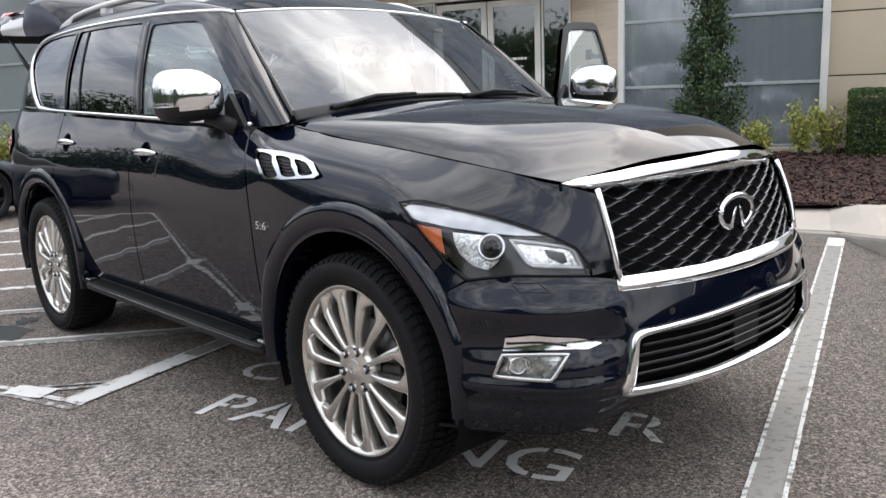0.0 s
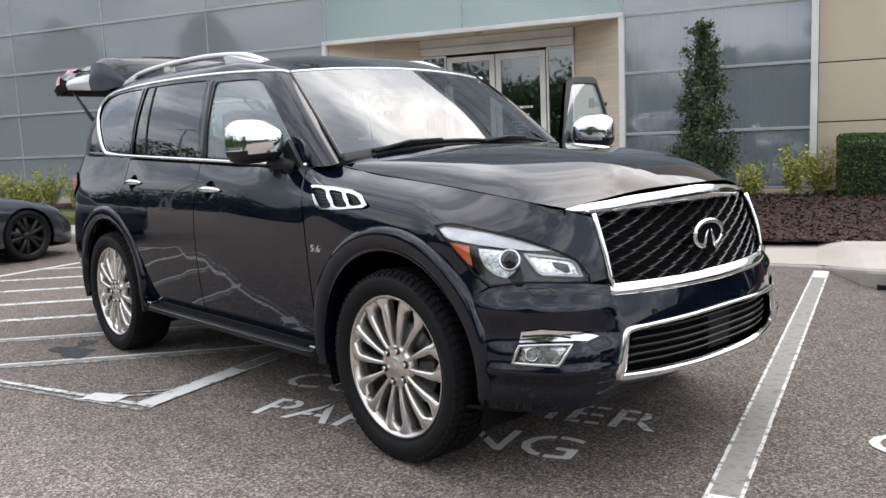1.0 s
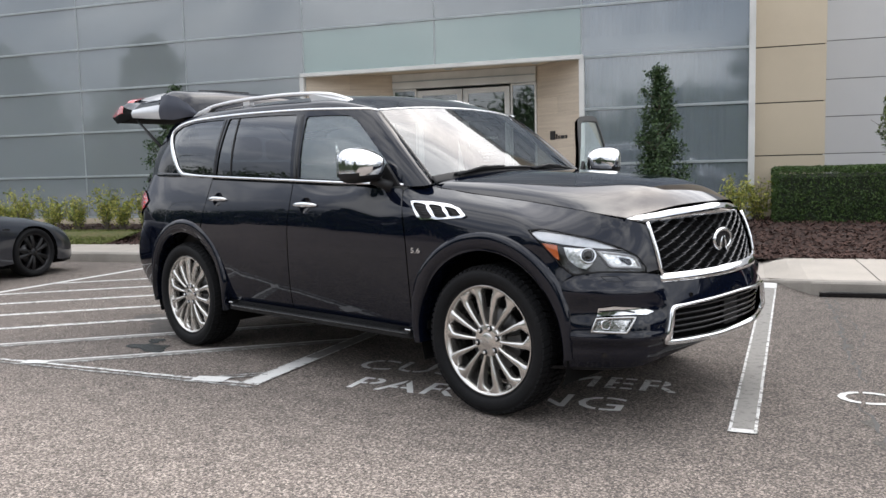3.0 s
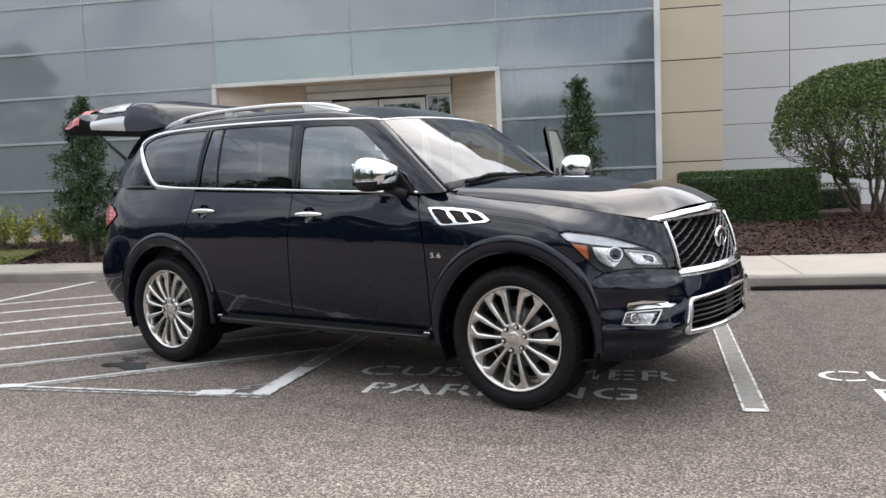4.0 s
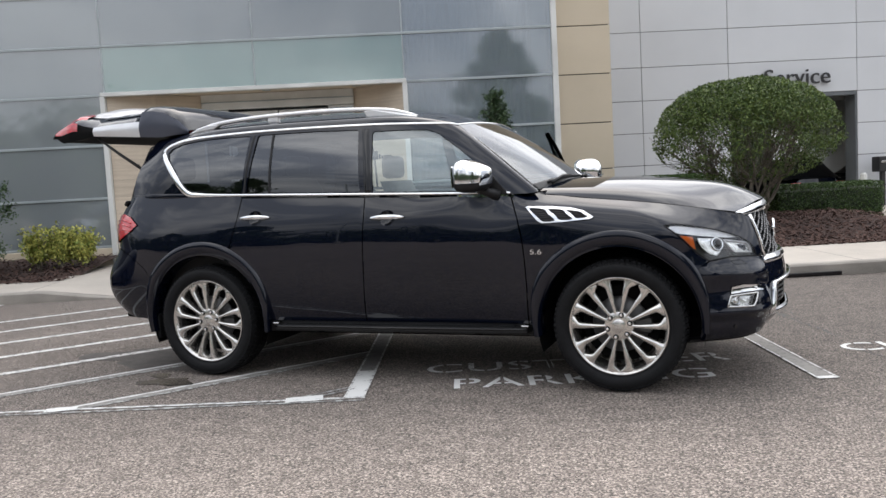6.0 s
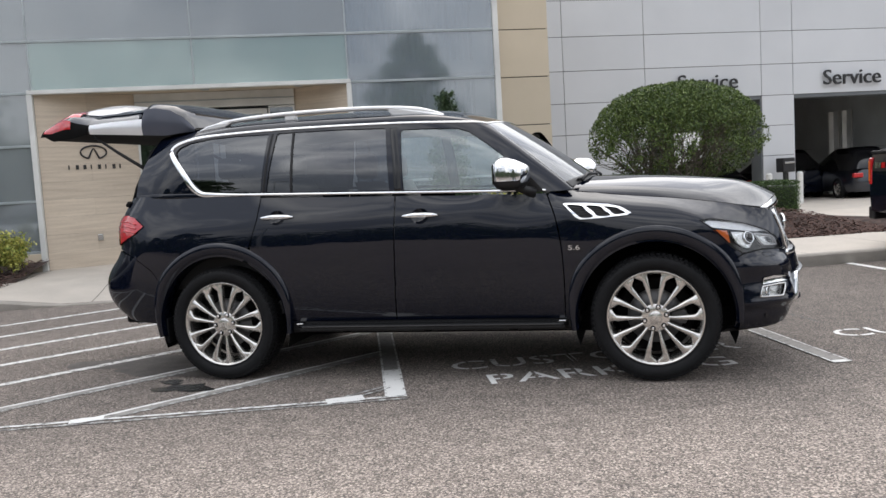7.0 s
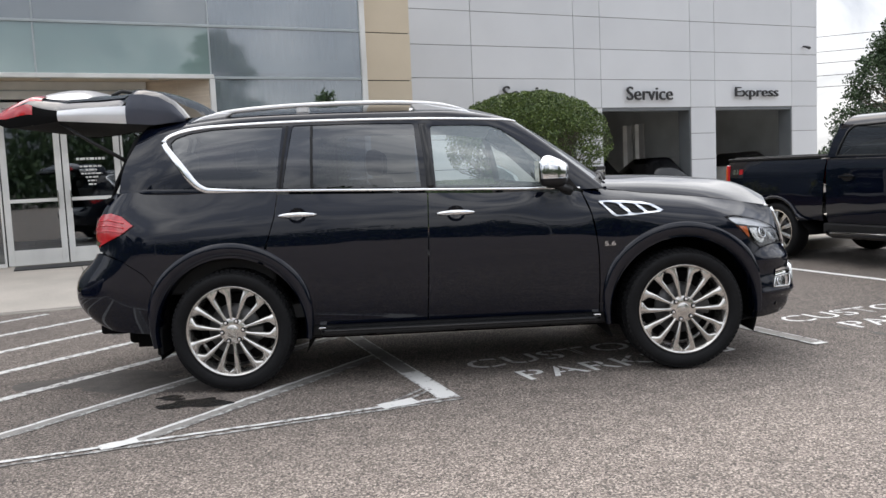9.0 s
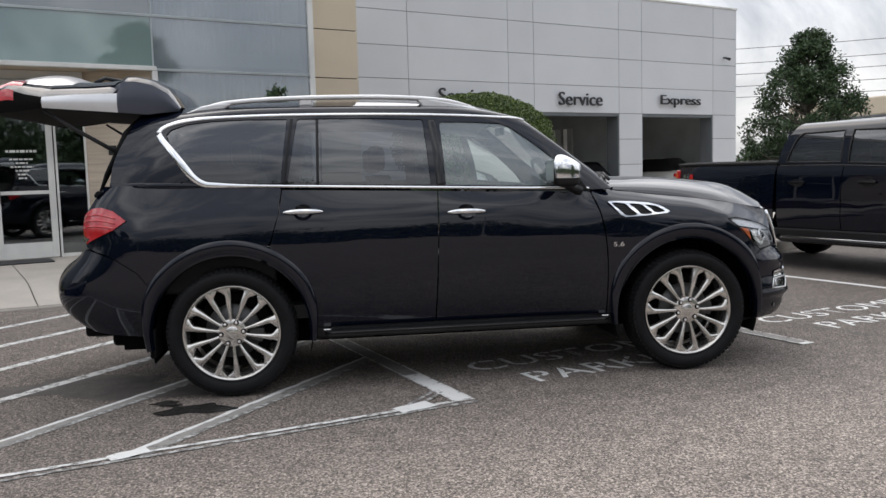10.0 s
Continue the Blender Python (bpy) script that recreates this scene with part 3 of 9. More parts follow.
blot(-2.5, -0.5, 0.36, 12, "damp_patch", "damp", "faint damp patch on the asphalt behind the wheel", 1.7, 0.0028)



def crack(points, seed, width=0.012):
    """A jagged open crack in the asphalt."""
    rnd = random.Random(seed)
    path = []
    for (x0, y0), (x1, y1) in zip(points, points[1:]):
        n = max(3, int(math.hypot(x1 - x0, y1 - y0) / 0.06))
        path += [(x0 + (x1 - x0) * i / n + rnd.uniform(-0.022, 0.022), y0 + (y1 - y0) * i / n + rnd.uniform(-0.022, 0.022)) for i in range(n)]
    path.append(points[-1])
    b = bmesh.new()
    rows = []
    for i, (x, y) in enumerate(path):
        q = path[min(i + 1, len(path) - 1)]
        p = path[max(i - 1, 0)]
        d = Vector((q[0] - p[0], q[1] - p[1], 0)).normalized()
        w = width * rnd.uniform(0.25, 1.0) * min(1, (i + 1) / 4, (len(path) - i) / 4)
        o = Vector((-d.y, d.x, 0)) * w / 2
        rows.append((b.verts.new((x + o.x, y + o.y, 0.0025)), b.verts.new((x - o.x, y - o.y, 0.0025))))
    for (a, c), (d, e) in zip(rows, rows[1:]):
        b.faces.new((a, c, e, d))
    return tagged(part("asphalt_crack", b, "joint"), "thin jagged crack in the worn asphalt", "crack", kind="structure")


crack([(1.62, 4.3), (1.95, 3.5), (2.2, 2.9), (2.6, 1.77), (2.95, 0.95)], 5, 0.028)
crack([(1.78, 4.2), (2.05, 3.4), (2.5, 2.5), (2.7, 1.7)], 7, 0.018)
crack([(3.05, 0.45), (3.25, 0.1), (3.42, -0.3)], 8, 0.026)
crack([(2.3, 2.75), (2.75, 2.62), (3.3, 2.66)], 9, 0.012)
for k, (x, y, rr) in enumerate(((1.93, 3.55, 0.05), (2.12, 3.1, 0.06), (2.34, 2.45, 0.05), (2.55, 1.95, 0.07), (3.2, 0.12, 0.06), (3.36, -0.2, 0.07))):
    blot(x, y, rr, 30 + k, "pitted_patch", "pit", "dark pitted spot along a crack in the asphalt", 0.7, 0.0022)

# the building's own frame: x along the front, y into it
BA = radians(23.5)
BM = Matrix.Translation((-3.74, 8.17, 0)) @ Matrix.Rotation(BA, 4, "Z")


def edge_depth(a):
    return lerp_table(a, [(-4.0, -3.95), (2.9, -4.72), (3.3, -5.8), (30, -5.8)])


def edge_z(a):
    return lerp_table(a, [(-5.2, 0.15), (-4.2, 0.012), (2.9, 0.012), (3.3, 0.15)])


def walk_z(a, d):
    return edge_z(a) + (0.17 - edge_z(a)) * smoothstep((d - edge_depth(a)) / 1.6)


def mound_z(a, d, d0):
    return 0.16 + 0.24 * smoothstep((d - d0) / 3.4)


# pavement slabs with joints, one piece for each bay of 1.55 m
pave = thing("pavement", "pale beige concrete pavement along the building", "pavement", BM, kind="structure")
bays = [-24 + 1.55 * i for i in range(24)]
for i, a0 in enumerate(bays):
    a1 = a0 + 1.55 - 0.012
    if a0 > 10.5:
        break

    def slab(u, v, a0=a0, a1=a1):
        a = a0 + (a1 - a0) * u
        e = edge_depth(a) + 0.15
        back = 0.9 if -5.6 < a < 0.1 else (-2.6 if a < 0 else -3.75)
        d = e + (back - e) * v
        return (a, d, walk_z(a, d))
    part("slab", grid_mesh(slab, 12, 12), "concrete", pave)


def kerb_section(u, v):
    a = -24 + 34.5 * u
    e, z = edge_depth(a), edge_z(a)
    k = [(0.006, -0.06), (0.0, z * 0.5), (0.0, z - 0.02), (0.02, z), (0.145, z + 0.001), (0.148, -0.06)][round(v * 5)]
    return (a, e + k[0], k[1])


part("kerb", grid_mesh(kerb_section, 200, 5), "kerb", pave)
# dark foot of the kerb and the sand joint under the slabs
part("joint_bed", grid_mesh(lambda u, v: (-24 + 34.5 * u, edge_depth(-24 + 34.5 * u) + 0.15 + v * 3.0, walk_z(-24 + 34.5 * u, edge_depth(-24 + 34.5 * u) + 0.15 + v * 3.0) - 0.05), 240, 12), "joint", pave)
part("kerb_foot", box(3.32, 5.1, -5.835, -5.795, 0.0, 0.05, 0.006), "gloss_black", pave, "dark strip at the foot of the kerb")

# planting beds of bark mulch
def bed_back(a):
    return lerp_table(a, [(0.2, 0.55), (4.6, 0.55), (5.4, 4.4), (7.9, 4.4), (8.6, 0.6), (9.0, -2.0), (9.6, -2.6), (11.0, -2.7)])


bed1 = tagged(part("planting_bed", grid_mesh(lambda u, v: (0.2 + 10.8 * u, -3.85 + (bed_back(0.2 + 10.8 * u) + 3.85) * v, mound_z(0, -3.85 + 4.4 * v, -3.85) * (1.0 if 0.2 + 10.8 * u < 8.4 else 0.7) + 0.03 * noise.noise(Vector((u * 30, v * 12, 0)))), 120, 40), "mulch", m=BM, smooth=True),
              "brown bark mulch bed in front of the building", "planting bed", kind="structure")
bed2 = tagged(part("planting_bed", grid_mesh(lambda u, v: (-24 + 18.6 * u, -2.75 + 2.75 * v, mound_z(0, -2.75 + 2.75 * v, -2.75) - 0.02 + 0.03 * noise.noise(Vector((u * 50, v * 8, 3)))), 90, 14), "mulch", m=BM, smooth=True),
              "brown bark mulch bed under the glass front", "planting bed", kind="structure")


def chips(name, a0, a1, d0, d1, dz0, count, seed):
    rnd = random.Random(seed)
    vs, fs = [], []
    for _ in range(count):
        a, d = rnd.uniform(a0, a1), d0 + (d1 - d0) * rnd.random() ** 1.4
        if a > 8.2 and d > bed_back(a) - 0.1:
            continue
        z = mound_z(a, d, dz0) * (1.0 if a < 8.4 else 0.7) + rnd.uniform(0.0, 0.035)
        l, w, r = rnd.uniform(0.012, 0.042), rnd.uniform(0.005, 0.014), rnd.uniform(0, 6.28)
        t1, t2 = rnd.uniform(-0.5, 0.5), rnd.uniform(-0.5, 0.5)
        c, s = math.cos(r), math.sin(r)
        k = len(vs)
        for dx, dy in ((-l, -w), (l, -w), (l, w), (-l, w)):
            vs.append((a + dx * c - dy * s, d + dx * s + dy * c, z + dx * t1 + dy * t2))
        fs.append((k, k + 1, k + 2, k + 3))
    me = bpy.data.meshes.new(name)
    me.from_pydata(vs, [], fs)
    me.materials.append(M["chip"])
    ob = new(name, me)
    ob.matrix_basis = BM
    return tagged(ob, "loose reddish-brown bark chips", "mulch", kind="stuff")


chips("bark_chips", 0.3, 10.5, -3.83, 1.2, -3.85, 34000, 4)
chips("bark_chips", -12, -5.4, -2.73, -0.2, -2.75, 7000, 9)

# concrete drive in front of the service bays
tagged(part("drive", grid_mesh(lambda u, v: (8.2 + 24 * u, -4.0 + 11.9 * v, 0.13 - 0.09 * v), 12, 6), "concrete", m=BM), "pale concrete drive in front of the service bays", "drive", kind="structure")

# ---- glass front of the showroom ----
COLS = [0.0 - 2.73 * i for i in range(10, -1, -1)] + [2.78]
ROWS_Z = [0.5, 1.39, 2.35, 3.25, 4.13, 5.03, 5.93, 6.83, 7.73, 8.63]
front = thing("glass_front", "reflective grey-blue glass curtain wall with pale mullions", "curtain wall", BM, kind="structure")
for i in range(len(COLS) - 1):
    for j in range(len(ROWS_Z) - 1):
        if -5.6 < COLS[i] < -0.1 and ROWS_Z[j] < 3.2:
            continue
        g = 0.012
        ax, bx, az, bz = COLS[i] + g, COLS[i + 1] - g, ROWS_Z[j] + g, ROWS_Z[j + 1] - g
        cx, cz = (ax + bx) / 2, (az + bz) / 2
        b = box(ax - cx, bx - cx, -0.005, 0.005, az - cz, bz - cz)
        light = -5.6 < COLS[i] < -0.1 and abs(ROWS_Z[j] - 3.25) < 0.1
        p = part("pane", b, "pane_light" if light else "pane_bay" if COLS[i] > -0.1 else "pane", front, m=Matrix.Translation((cx, 0, cz)) @ Euler((radians(random.uniform(-0.12, 0.12)), 0, radians(random.uniform(-0.15, 0.15)))).to_matrix().to_4x4())
        p.visible_shadow = False
for i, c in enumerate(COLS):
    lo = 3.25 if -5.4 < c < -0.1 else 0.5
    part("mullion", box(c - 0.013, c + 0.013, -0.014, 0.06, lo, 8.63, 0.003), "mullion", front)
for z in ROWS_Z:
    spans = [(COLS[0], COLS[-1])] if z > 3.2 else [(COLS[0], -5.46), (0.0, 2.78)]
    for a, c in spans:
        part("transom", box(a, c, -0.026, 0.06, z - 0.022, z + 0.022, 0.004), "mullion", front)
part("edge_frame", box(2.76, 2.86, -0.06, 0.5, 0.3, 8.63, 0.008), "white_trim", front)
for a, c in ((COLS[0], -5.46), (0.0, 2.85)):
    part("plinth", box(a, c, -0.05, 0.3, 0.0, 0.476, 0.01), "cream", front, "low cream plinth")
part("roof_edge", box(COLS[0], 2.86, -0.06, 0.4, 8.655, 9.15, 0.02), "white_trim", front)

# entrance recess
entry = thing("entrance", "recessed entrance with splayed travertine walls", "entrance", BM, kind="structure")
part("lintel", box(-5.52, 0.04, -0.08, 0.02, 3.226, 3.30, 0.008), "white_trim", entry, "white lintel")
part("jamb", box(-5.53, -5.44, -0.08, 0.02, 0.02, 3.224, 0.008), "white_trim", entry)
part("jamb", box(-0.04, 0.05, -0.08, 0.02, 0.02, 3.224, 0.008), "white_trim", entry)
part("soffit", prism([(-5.44, 0.03), (-0.04, 0.03), (-1.0, 0.85), (-3.92, 0.85)], 3.27, 3.33), "cream", entry)
for k, (a, d) in enumerate(((-5.0, 0.35), (-0.9, 0.35), (-2.6, 0.4))):
    part("soffit_lamp", prism([(a + 0.08 * math.cos(t * 0.7854), d + 0.08 * math.sin(t * 0.7854)) for t in range(8)], 3.25, 3.268), "mullion", entry)


def splay(x0, y0, x1, y1, courses):
    """A splayed wall of travertine slabs laid in long courses."""
    p, q = Vector((x0, y0, 0)), Vector((x1, y1, 0))
    d = (q - p).normalized()
    n = Vector((-d.y, d.x, 0))
    L = (q - p).length
    m = Matrix(((d.x, n.x, 0, p.x), (d.y, n.y, 0, p.y), (0, 0, 1, 0), (0, 0, 0, 1)))
    w = part("splayed_wall", box(0, L, 0.012, 0.2, 0.1, 3.268), "gap", entry, "travertine wall", m=m)
    h = 3.1 / courses
    for j in range(courses):
        n_cut = 1 + j % 2
        for k in range(n_cut):
            part("stone_slab", box(L * k / n_cut + 0.001, L * (k + 1) / n_cut - 0.001, 0, 0.014, 0.165 + h * j + 0.001, 0.165 + h * (j + 1) - 0.001), "stone", w)
    return m, L, w


left_m, left_L, left_wall = splay(-5.44, 0.03, -3.92, 0.85, 10)
right_m, right_L, right_wall = splay(-1.0, 0.85, -0.04, 0.03, 10)
# emblem and lettering bars of the marque on the left wall
emb = thing("wall_emblem", "dark metal oval emblem on the travertine wall", "emblem", BM @ left_m)


def emblem_mesh(w, h, r, thick=0.012):
    """Open oval with a narrow peak rising from below: a plain shape."""
    b = bmesh.new()
    pts = []
    for k in range(0, 41):
        a = radians(-66 + 312 * k / 40)
        pts.append((w * math.cos(a), 0, h * math.sin(a)))
    tube(pts, r, 8, b)
    tube([pts[0], (w * 0.2, 0, h * 0.02), (w * 0.02, 0, h * 0.62)], [r * 1.15, r, r * 0.5], 8, b)
    tube([pts[-1], (-w * 0.2, 0, h * 0.02), (-w * 0.02, 0, h * 0.62)], [r * 1.15, r, r * 0.5], 8, b)
    return b


part("oval", emblem_mesh(0.225, 0.118, 0.015), "black_letter", emb, m=Matrix.Translation((0.91, -0.02, 2.22)))
for k in range(8):
    part("letter_bar", box(0.46 + 0.127 * k, 0.46 + 0.127 * k + (0.020 if k in (0, 3, 5, 7) else 0.052), -0.016, 0.0, 1.92, 2.0, 0.003), "black_letter", emb)
tagged(part("wall_socket", box(0.85, 0.95, -0.03, 0.0, 0.62, 0.74, 0.01), "satin", m=BM @ left_m), "small metal utility box on the wall", "utility box")
sg = thing("wall_sign", "small black wall sign with lettering bars", "sign", BM @ right_m)
part("plaque", box(0.42, 0.56, -0.02, 0.0, 1.86, 2.02, 0.004), "black_letter", sg)
for k, w in enumerate((0.05, 0.05, 0.07, 0.05, 0.06)):
    x = 0.58 + 0.068 * k
    part("letter_bar", box(x, x + w * 0.85, -0.012, 0.0, 1.87, 1.93 + (0.03 if k == 0 else 0), 0.003), "black_letter", sg)

# doors and side lights
def framed(name, x0, x1, z0, z1, fw, bottom, parent, depth=0.85, mid=None, label=""):
    t = part(name, box(x0, x0 + fw, depth - 0.03, depth + 0.03, z0, z1, 0.004), "white_trim", parent, label)
    part("stile", box(x1 - fw, x1, depth - 0.03, depth + 0.03, z0, z1, 0.004), "white_trim", t)
    part("rail", box(x0 + fw, x1 - fw, depth - 0.028, depth + 0.028, z0, z0 + bottom, 0.004), "white_trim", t)
    part("rail", box(x0 + fw, x1 - fw, depth - 0.028, depth + 0.028, z1 - fw, z1, 0.004), "white_trim", t)
    if mid:
        part("rail", box(x0 + fw, x1 - fw, depth - 0.026, depth + 0.026, mid - 0.03, mid + 0.03, 0.004), "white_trim", t)
    part("door_pane", box(x0 + fw, x1 - fw, depth - 0.004, depth + 0.004, z0 + bottom, z1 - fw), "door_pane", t)
    return t


door_1 = thing("door_1", "white aluminium glazed double door of the showroom", "door", BM, kind="structure")
framed("side_light", -3.92, -3.42, 0.17, 2.96, 0.035, 0.06, door_1)
framed("side_light", -1.5, -1.0, 0.17, 2.96, 0.035, 0.06, door_1)
for x0, x1, hx in ((-3.40, -2.47, -2.56), (-2.45, -1.52, -2.36)):
    lf = framed("door_leaf", x0, x1, 0.18, 2.92, 0.10, 0.26, door_1, mid=1.27)
    part("door_handle", tube([(hx, 0.79, 1.12), (hx, 0.76, 1.15), (hx, 0.76, 1.4), (hx, 0.79, 1.43)], 0.013), "satin", lf)
part("header", box(-3.92, -1.0, 0.78, 0.92, 2.97, 3.265, 0.008), "white_trim", door_1, "white header box over the door")
part("header_bead", box(-3.92, -1.0, 0.765, 0.779, 3.1, 3.12, 0.003), "mullion", door_1)
hours = thing("opening_hours", "white lettering bars on the door glass", "lettering", BM)
rnd = random.Random(8)
for k, w in enumerate((0.46, 0.0, 0.36, 0.18, 0.34, 0.2, 0.14, 0.12)):
    if w:
        z = 1.93 - 0.062 * k
        x = -2.0 - w / 2
        while x < -2.0 + w / 2:
            l = rnd.uniform(0.03, 0.09)
            part("letter_bar", box(x, min(x + l, -2.0 + w / 2), 0.836, 0.842, z, z + (0.04 if k == 0 else 0.026)), "white_trim", hours)
            x += l + 0.015
tagged(part("door_mat", box(-3.3, -1.7, -0.1, 0.6, 0.172, 0.186, 0.005), "plastic", m=BM), "dark rubber door mat at the entrance", "door mat")

# rooms behind the glass
room = thing("showroom", "dim showroom behind the glass", "room", BM, kind="structure")
part("floor", box(-27.2, 2.7, 0.95, 9.0, 0.05, 0.16), "inner_wall", room)
# walls and roof slab in the dark copy, the room's dimness painted in
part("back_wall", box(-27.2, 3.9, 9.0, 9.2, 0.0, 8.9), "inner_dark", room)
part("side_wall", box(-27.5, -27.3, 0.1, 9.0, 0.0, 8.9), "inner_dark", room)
part("ceiling", box(-27.2, 2.7, 0.12, 9.0, 3.36, 3.6), "inner_wall", room)
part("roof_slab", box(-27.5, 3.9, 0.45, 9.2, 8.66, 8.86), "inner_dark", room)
for a in (-24.2, -17.2, -10.35, -3.95, -0.95):
    part("column", box(a - 0.11, a + 0.11, 0.5, 0.72, 3.62, 8.64), "white_trim", room)
    if a < -5.6:
        part("column", box(a - 0.11, a + 0.11, 0.5, 0.72, 0.17, 3.34), "white_trim", room)
part("counter", box(-9.5, -6.5, 4.0, 4.7, 0.16, 1.2, 0.02), "inner_wall", room)
part("table", box(-13.5, -12.0, 3.0, 4.0, 0.16, 0.95, 0.02), "inner_wall", room)
for z0, z1 in ((0.17, 3.35), (3.61, 8.64)):
    part("reveal", box(2.44, 2.74, 0.36, 0.94, z0, z1), "inner_wall", room, "pale end wall behind the glass")
cur = thing("curtain", "grey pleated curtains behind the glass", "curtain", BM)
for a0, a1, z0, z1 in ((0.08, 2.40, 0.3, 3.34), (0.08, 2.40, 3.62, 8.5)):
    part("curtain_panel", grid_mesh(lambda u, v: (a0 + (a1 - a0) * u, 0.42 + 0.035 * math.sin(u * 120) + 0.02 * math.sin(u * 47), z0 + (z1 - z0) * v), 160, 2), "curtain", cur, smooth=True)

# cream pier
pier = thing("cream_pier", "cream rendered pier with dark panel joints", "wall", BM, kind="structure")
part("core", box(2.87, 3.94, 0.47, 9.2, 0.0, 9.05), "gap", pier)
zj = [0.0, 0.55, 1.46, 2.347, 3.277, 4.192, 5.11, 6.03, 6.95, 7.87, 9.15]
for z0, z1 in zip(zj, zj[1:]):
    part("panel", box(2.87, 3.97, 0.44, 0.468, z0 + 0.009, z1 - 0.009, 0.003), "cream", pier)
    part("panel", box(3.942, 3.97, 0.472, 9.2, z0 + 0.009, z1 - 0.009, 0.003), "cream", pier)

# ---- white panelled service wing ----
wing = thing("service_wing", "white metal-panelled wing with open service bays", "building wing", BM, kind="structure")
VX = [1.5, 4.2, 6.72, 9.21, 12.93, 13.97, 17.75, 18.86, 22.6, 23.93]
VZ = [0.0, 0.62, 1.52, 2.43, 3.34, 4.27, 5.25, 6.28, 7.4]
BAYS = ((9.21, 12.93), (13.97, 17.75), (18.86, 22.6))
WD = 7.9
for i in range(len(VX) - 1):
    for j in range(len(VZ) - 1):
        if any(abs(VX[i] - a) < 0.01 for a, _ in BAYS) and VZ[j] < 3.3:
            continue
        part("panel", box(VX[i] + 0.008, VX[i + 1] - 0.008, WD, WD + 0.03, VZ[j] + 0.008, VZ[j + 1] - 0.008, 0.003), "white_panel", wing)
b = bmesh.new()
for i in range(len(VX) - 1):
    if any(abs(VX[i] - a) < 0.01 for a, _ in BAYS):
        box(VX[i], VX[i + 1], WD + 0.032, WD + 0.3, 3.34, 7.3, bm=b)
    else:
        box(VX[i], VX[i + 1], WD + 0.032, WD + 0.3, 0.0, 7.3, bm=b)
part("core", b, "gap", wing)
part("coping", box(1.5, 23.96, WD - 0.03, WD + 0.35, 7.4, 7.47, 0.01), "white_trim", wing)
for j in range(len(VZ) - 1):
    part("panel", box(23.9, 23.93, WD + 0.04, WD + 14, VZ[j] + 0.012, VZ[j + 1] - 0.012), "white_panel", wing)
# left reveals white, right reveals and lintels dark: shade of the openings as colour
for (a, c) in BAYS:
    for x in (a - 0.001, c - 0.04):
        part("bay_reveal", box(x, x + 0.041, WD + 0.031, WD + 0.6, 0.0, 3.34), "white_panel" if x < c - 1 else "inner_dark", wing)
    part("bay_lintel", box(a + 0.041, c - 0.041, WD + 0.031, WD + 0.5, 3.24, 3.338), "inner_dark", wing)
# inside of the bays
inn = thing("service_bay", "dim service bays behind the openings", "room", BM, kind="structure")
part("bay_floor", box(6.0, 23.8, WD, WD + 13.8, 0.0, 0.04), "concrete", inn)
part("bay_ceiling", box(6.0, 23.8, WD + 0.3, WD + 14, 3.9, 4.1), "inner_wall", inn)
# roof and left side use the dark copy, painting in the bays' shade
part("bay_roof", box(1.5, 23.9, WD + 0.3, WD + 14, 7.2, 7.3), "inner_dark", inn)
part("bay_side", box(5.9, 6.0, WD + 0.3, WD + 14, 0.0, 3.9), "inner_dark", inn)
part("bay_side", box(18.25, 18.4, WD + 0.6, 11.05, 0.041, 3.9), "inner_wall", inn)
part("bay_side", box(18.25, 18.4, 12.45, WD + 13.79, 0.041, 3.9), "inner_wall", inn)
part("bay_side", box(18.25, 18.4, 11.052, 12.448, 3.0, 3.9), "inner_wall", inn)
for d in (11.06, 11.62, 11.78, 12.37):
    part("bay_window_frame", box(18.23, 18.42, d, d + 0.07, 0.041, 2.998), "white_trim", inn)
for a, c in ((6.0, 16.6), (18.0, 18.25), (21.3, 23.6)):
    part("bay_back", box(a, c, WD + 13.8, WD + 14, 0.041, 3.9), "inner_wall", inn)
part("bay_back", box(18.4, 21.3, WD + 13.8, WD + 14, 3.1, 3.9), "inner_wall", inn)
part("bay_back", box(16.6, 18.0, WD + 13.8, WD + 14, 2.9, 3.9), "inner_wall", inn)
part("bay_lining", box(23.62, 23.88, WD + 0.31, WD + 13.79, 0.041, 7.19), "inner_wall", inn)


def letters(body, x0, x1, z0, z1, label):
    b = fit_text(text_mesh(body, 1.0, 0.06, 0.0), x0, x1, z0, z1)
    for v in b.verts:
        v.co = Vector((v.co.x, WD - 0.10 + v.co.z * 0.5, v.co.y))
    t = tagged(part("wall_lettering", b, "black_letter", m=BM), label, "sign")
    return t


letters("Service", 14.93, 16.87, 3.58, 4.03, "black raised word Service over a bay")
letters("Express", 19.72, 21.8, 3.58, 4.03, "black raised word Express over a bay")
letters("Service", 10.2, 12.1, 3.58, 4.03, "black raised word Service over a bay")
tagged(part("wall_camera", tube([(23.2, WD, 5.55), (23.2, WD - 0.12, 5.52), (23.2, WD - 0.3, 5.45)], [0.03, 0.04, 0.06]), "black_letter", m=BM), "small dark security camera on the wall", "camera")
for a in (12.75, 13.75):
    tagged(part("bollard", tube([(a, WD - 0.6, 0.0), (a, WD - 0.6, 0.95), (a, WD - 0.6, 1.0)], [0.09, 0.09, 0.05], 16), "white_trim", m=BM), "white steel bollard beside a service bay", "bollard", group="bollards")
pb = thing("post_box", "black metal drop box on a post by a service bay", "post box", BM @ Matrix.Translation((13.35, WD - 0.5, 0.05)))
part("post", box(-0.06, 0.06, -0.06, 0.06, 0.0, 0.95, 0.01), "black_letter", pb)
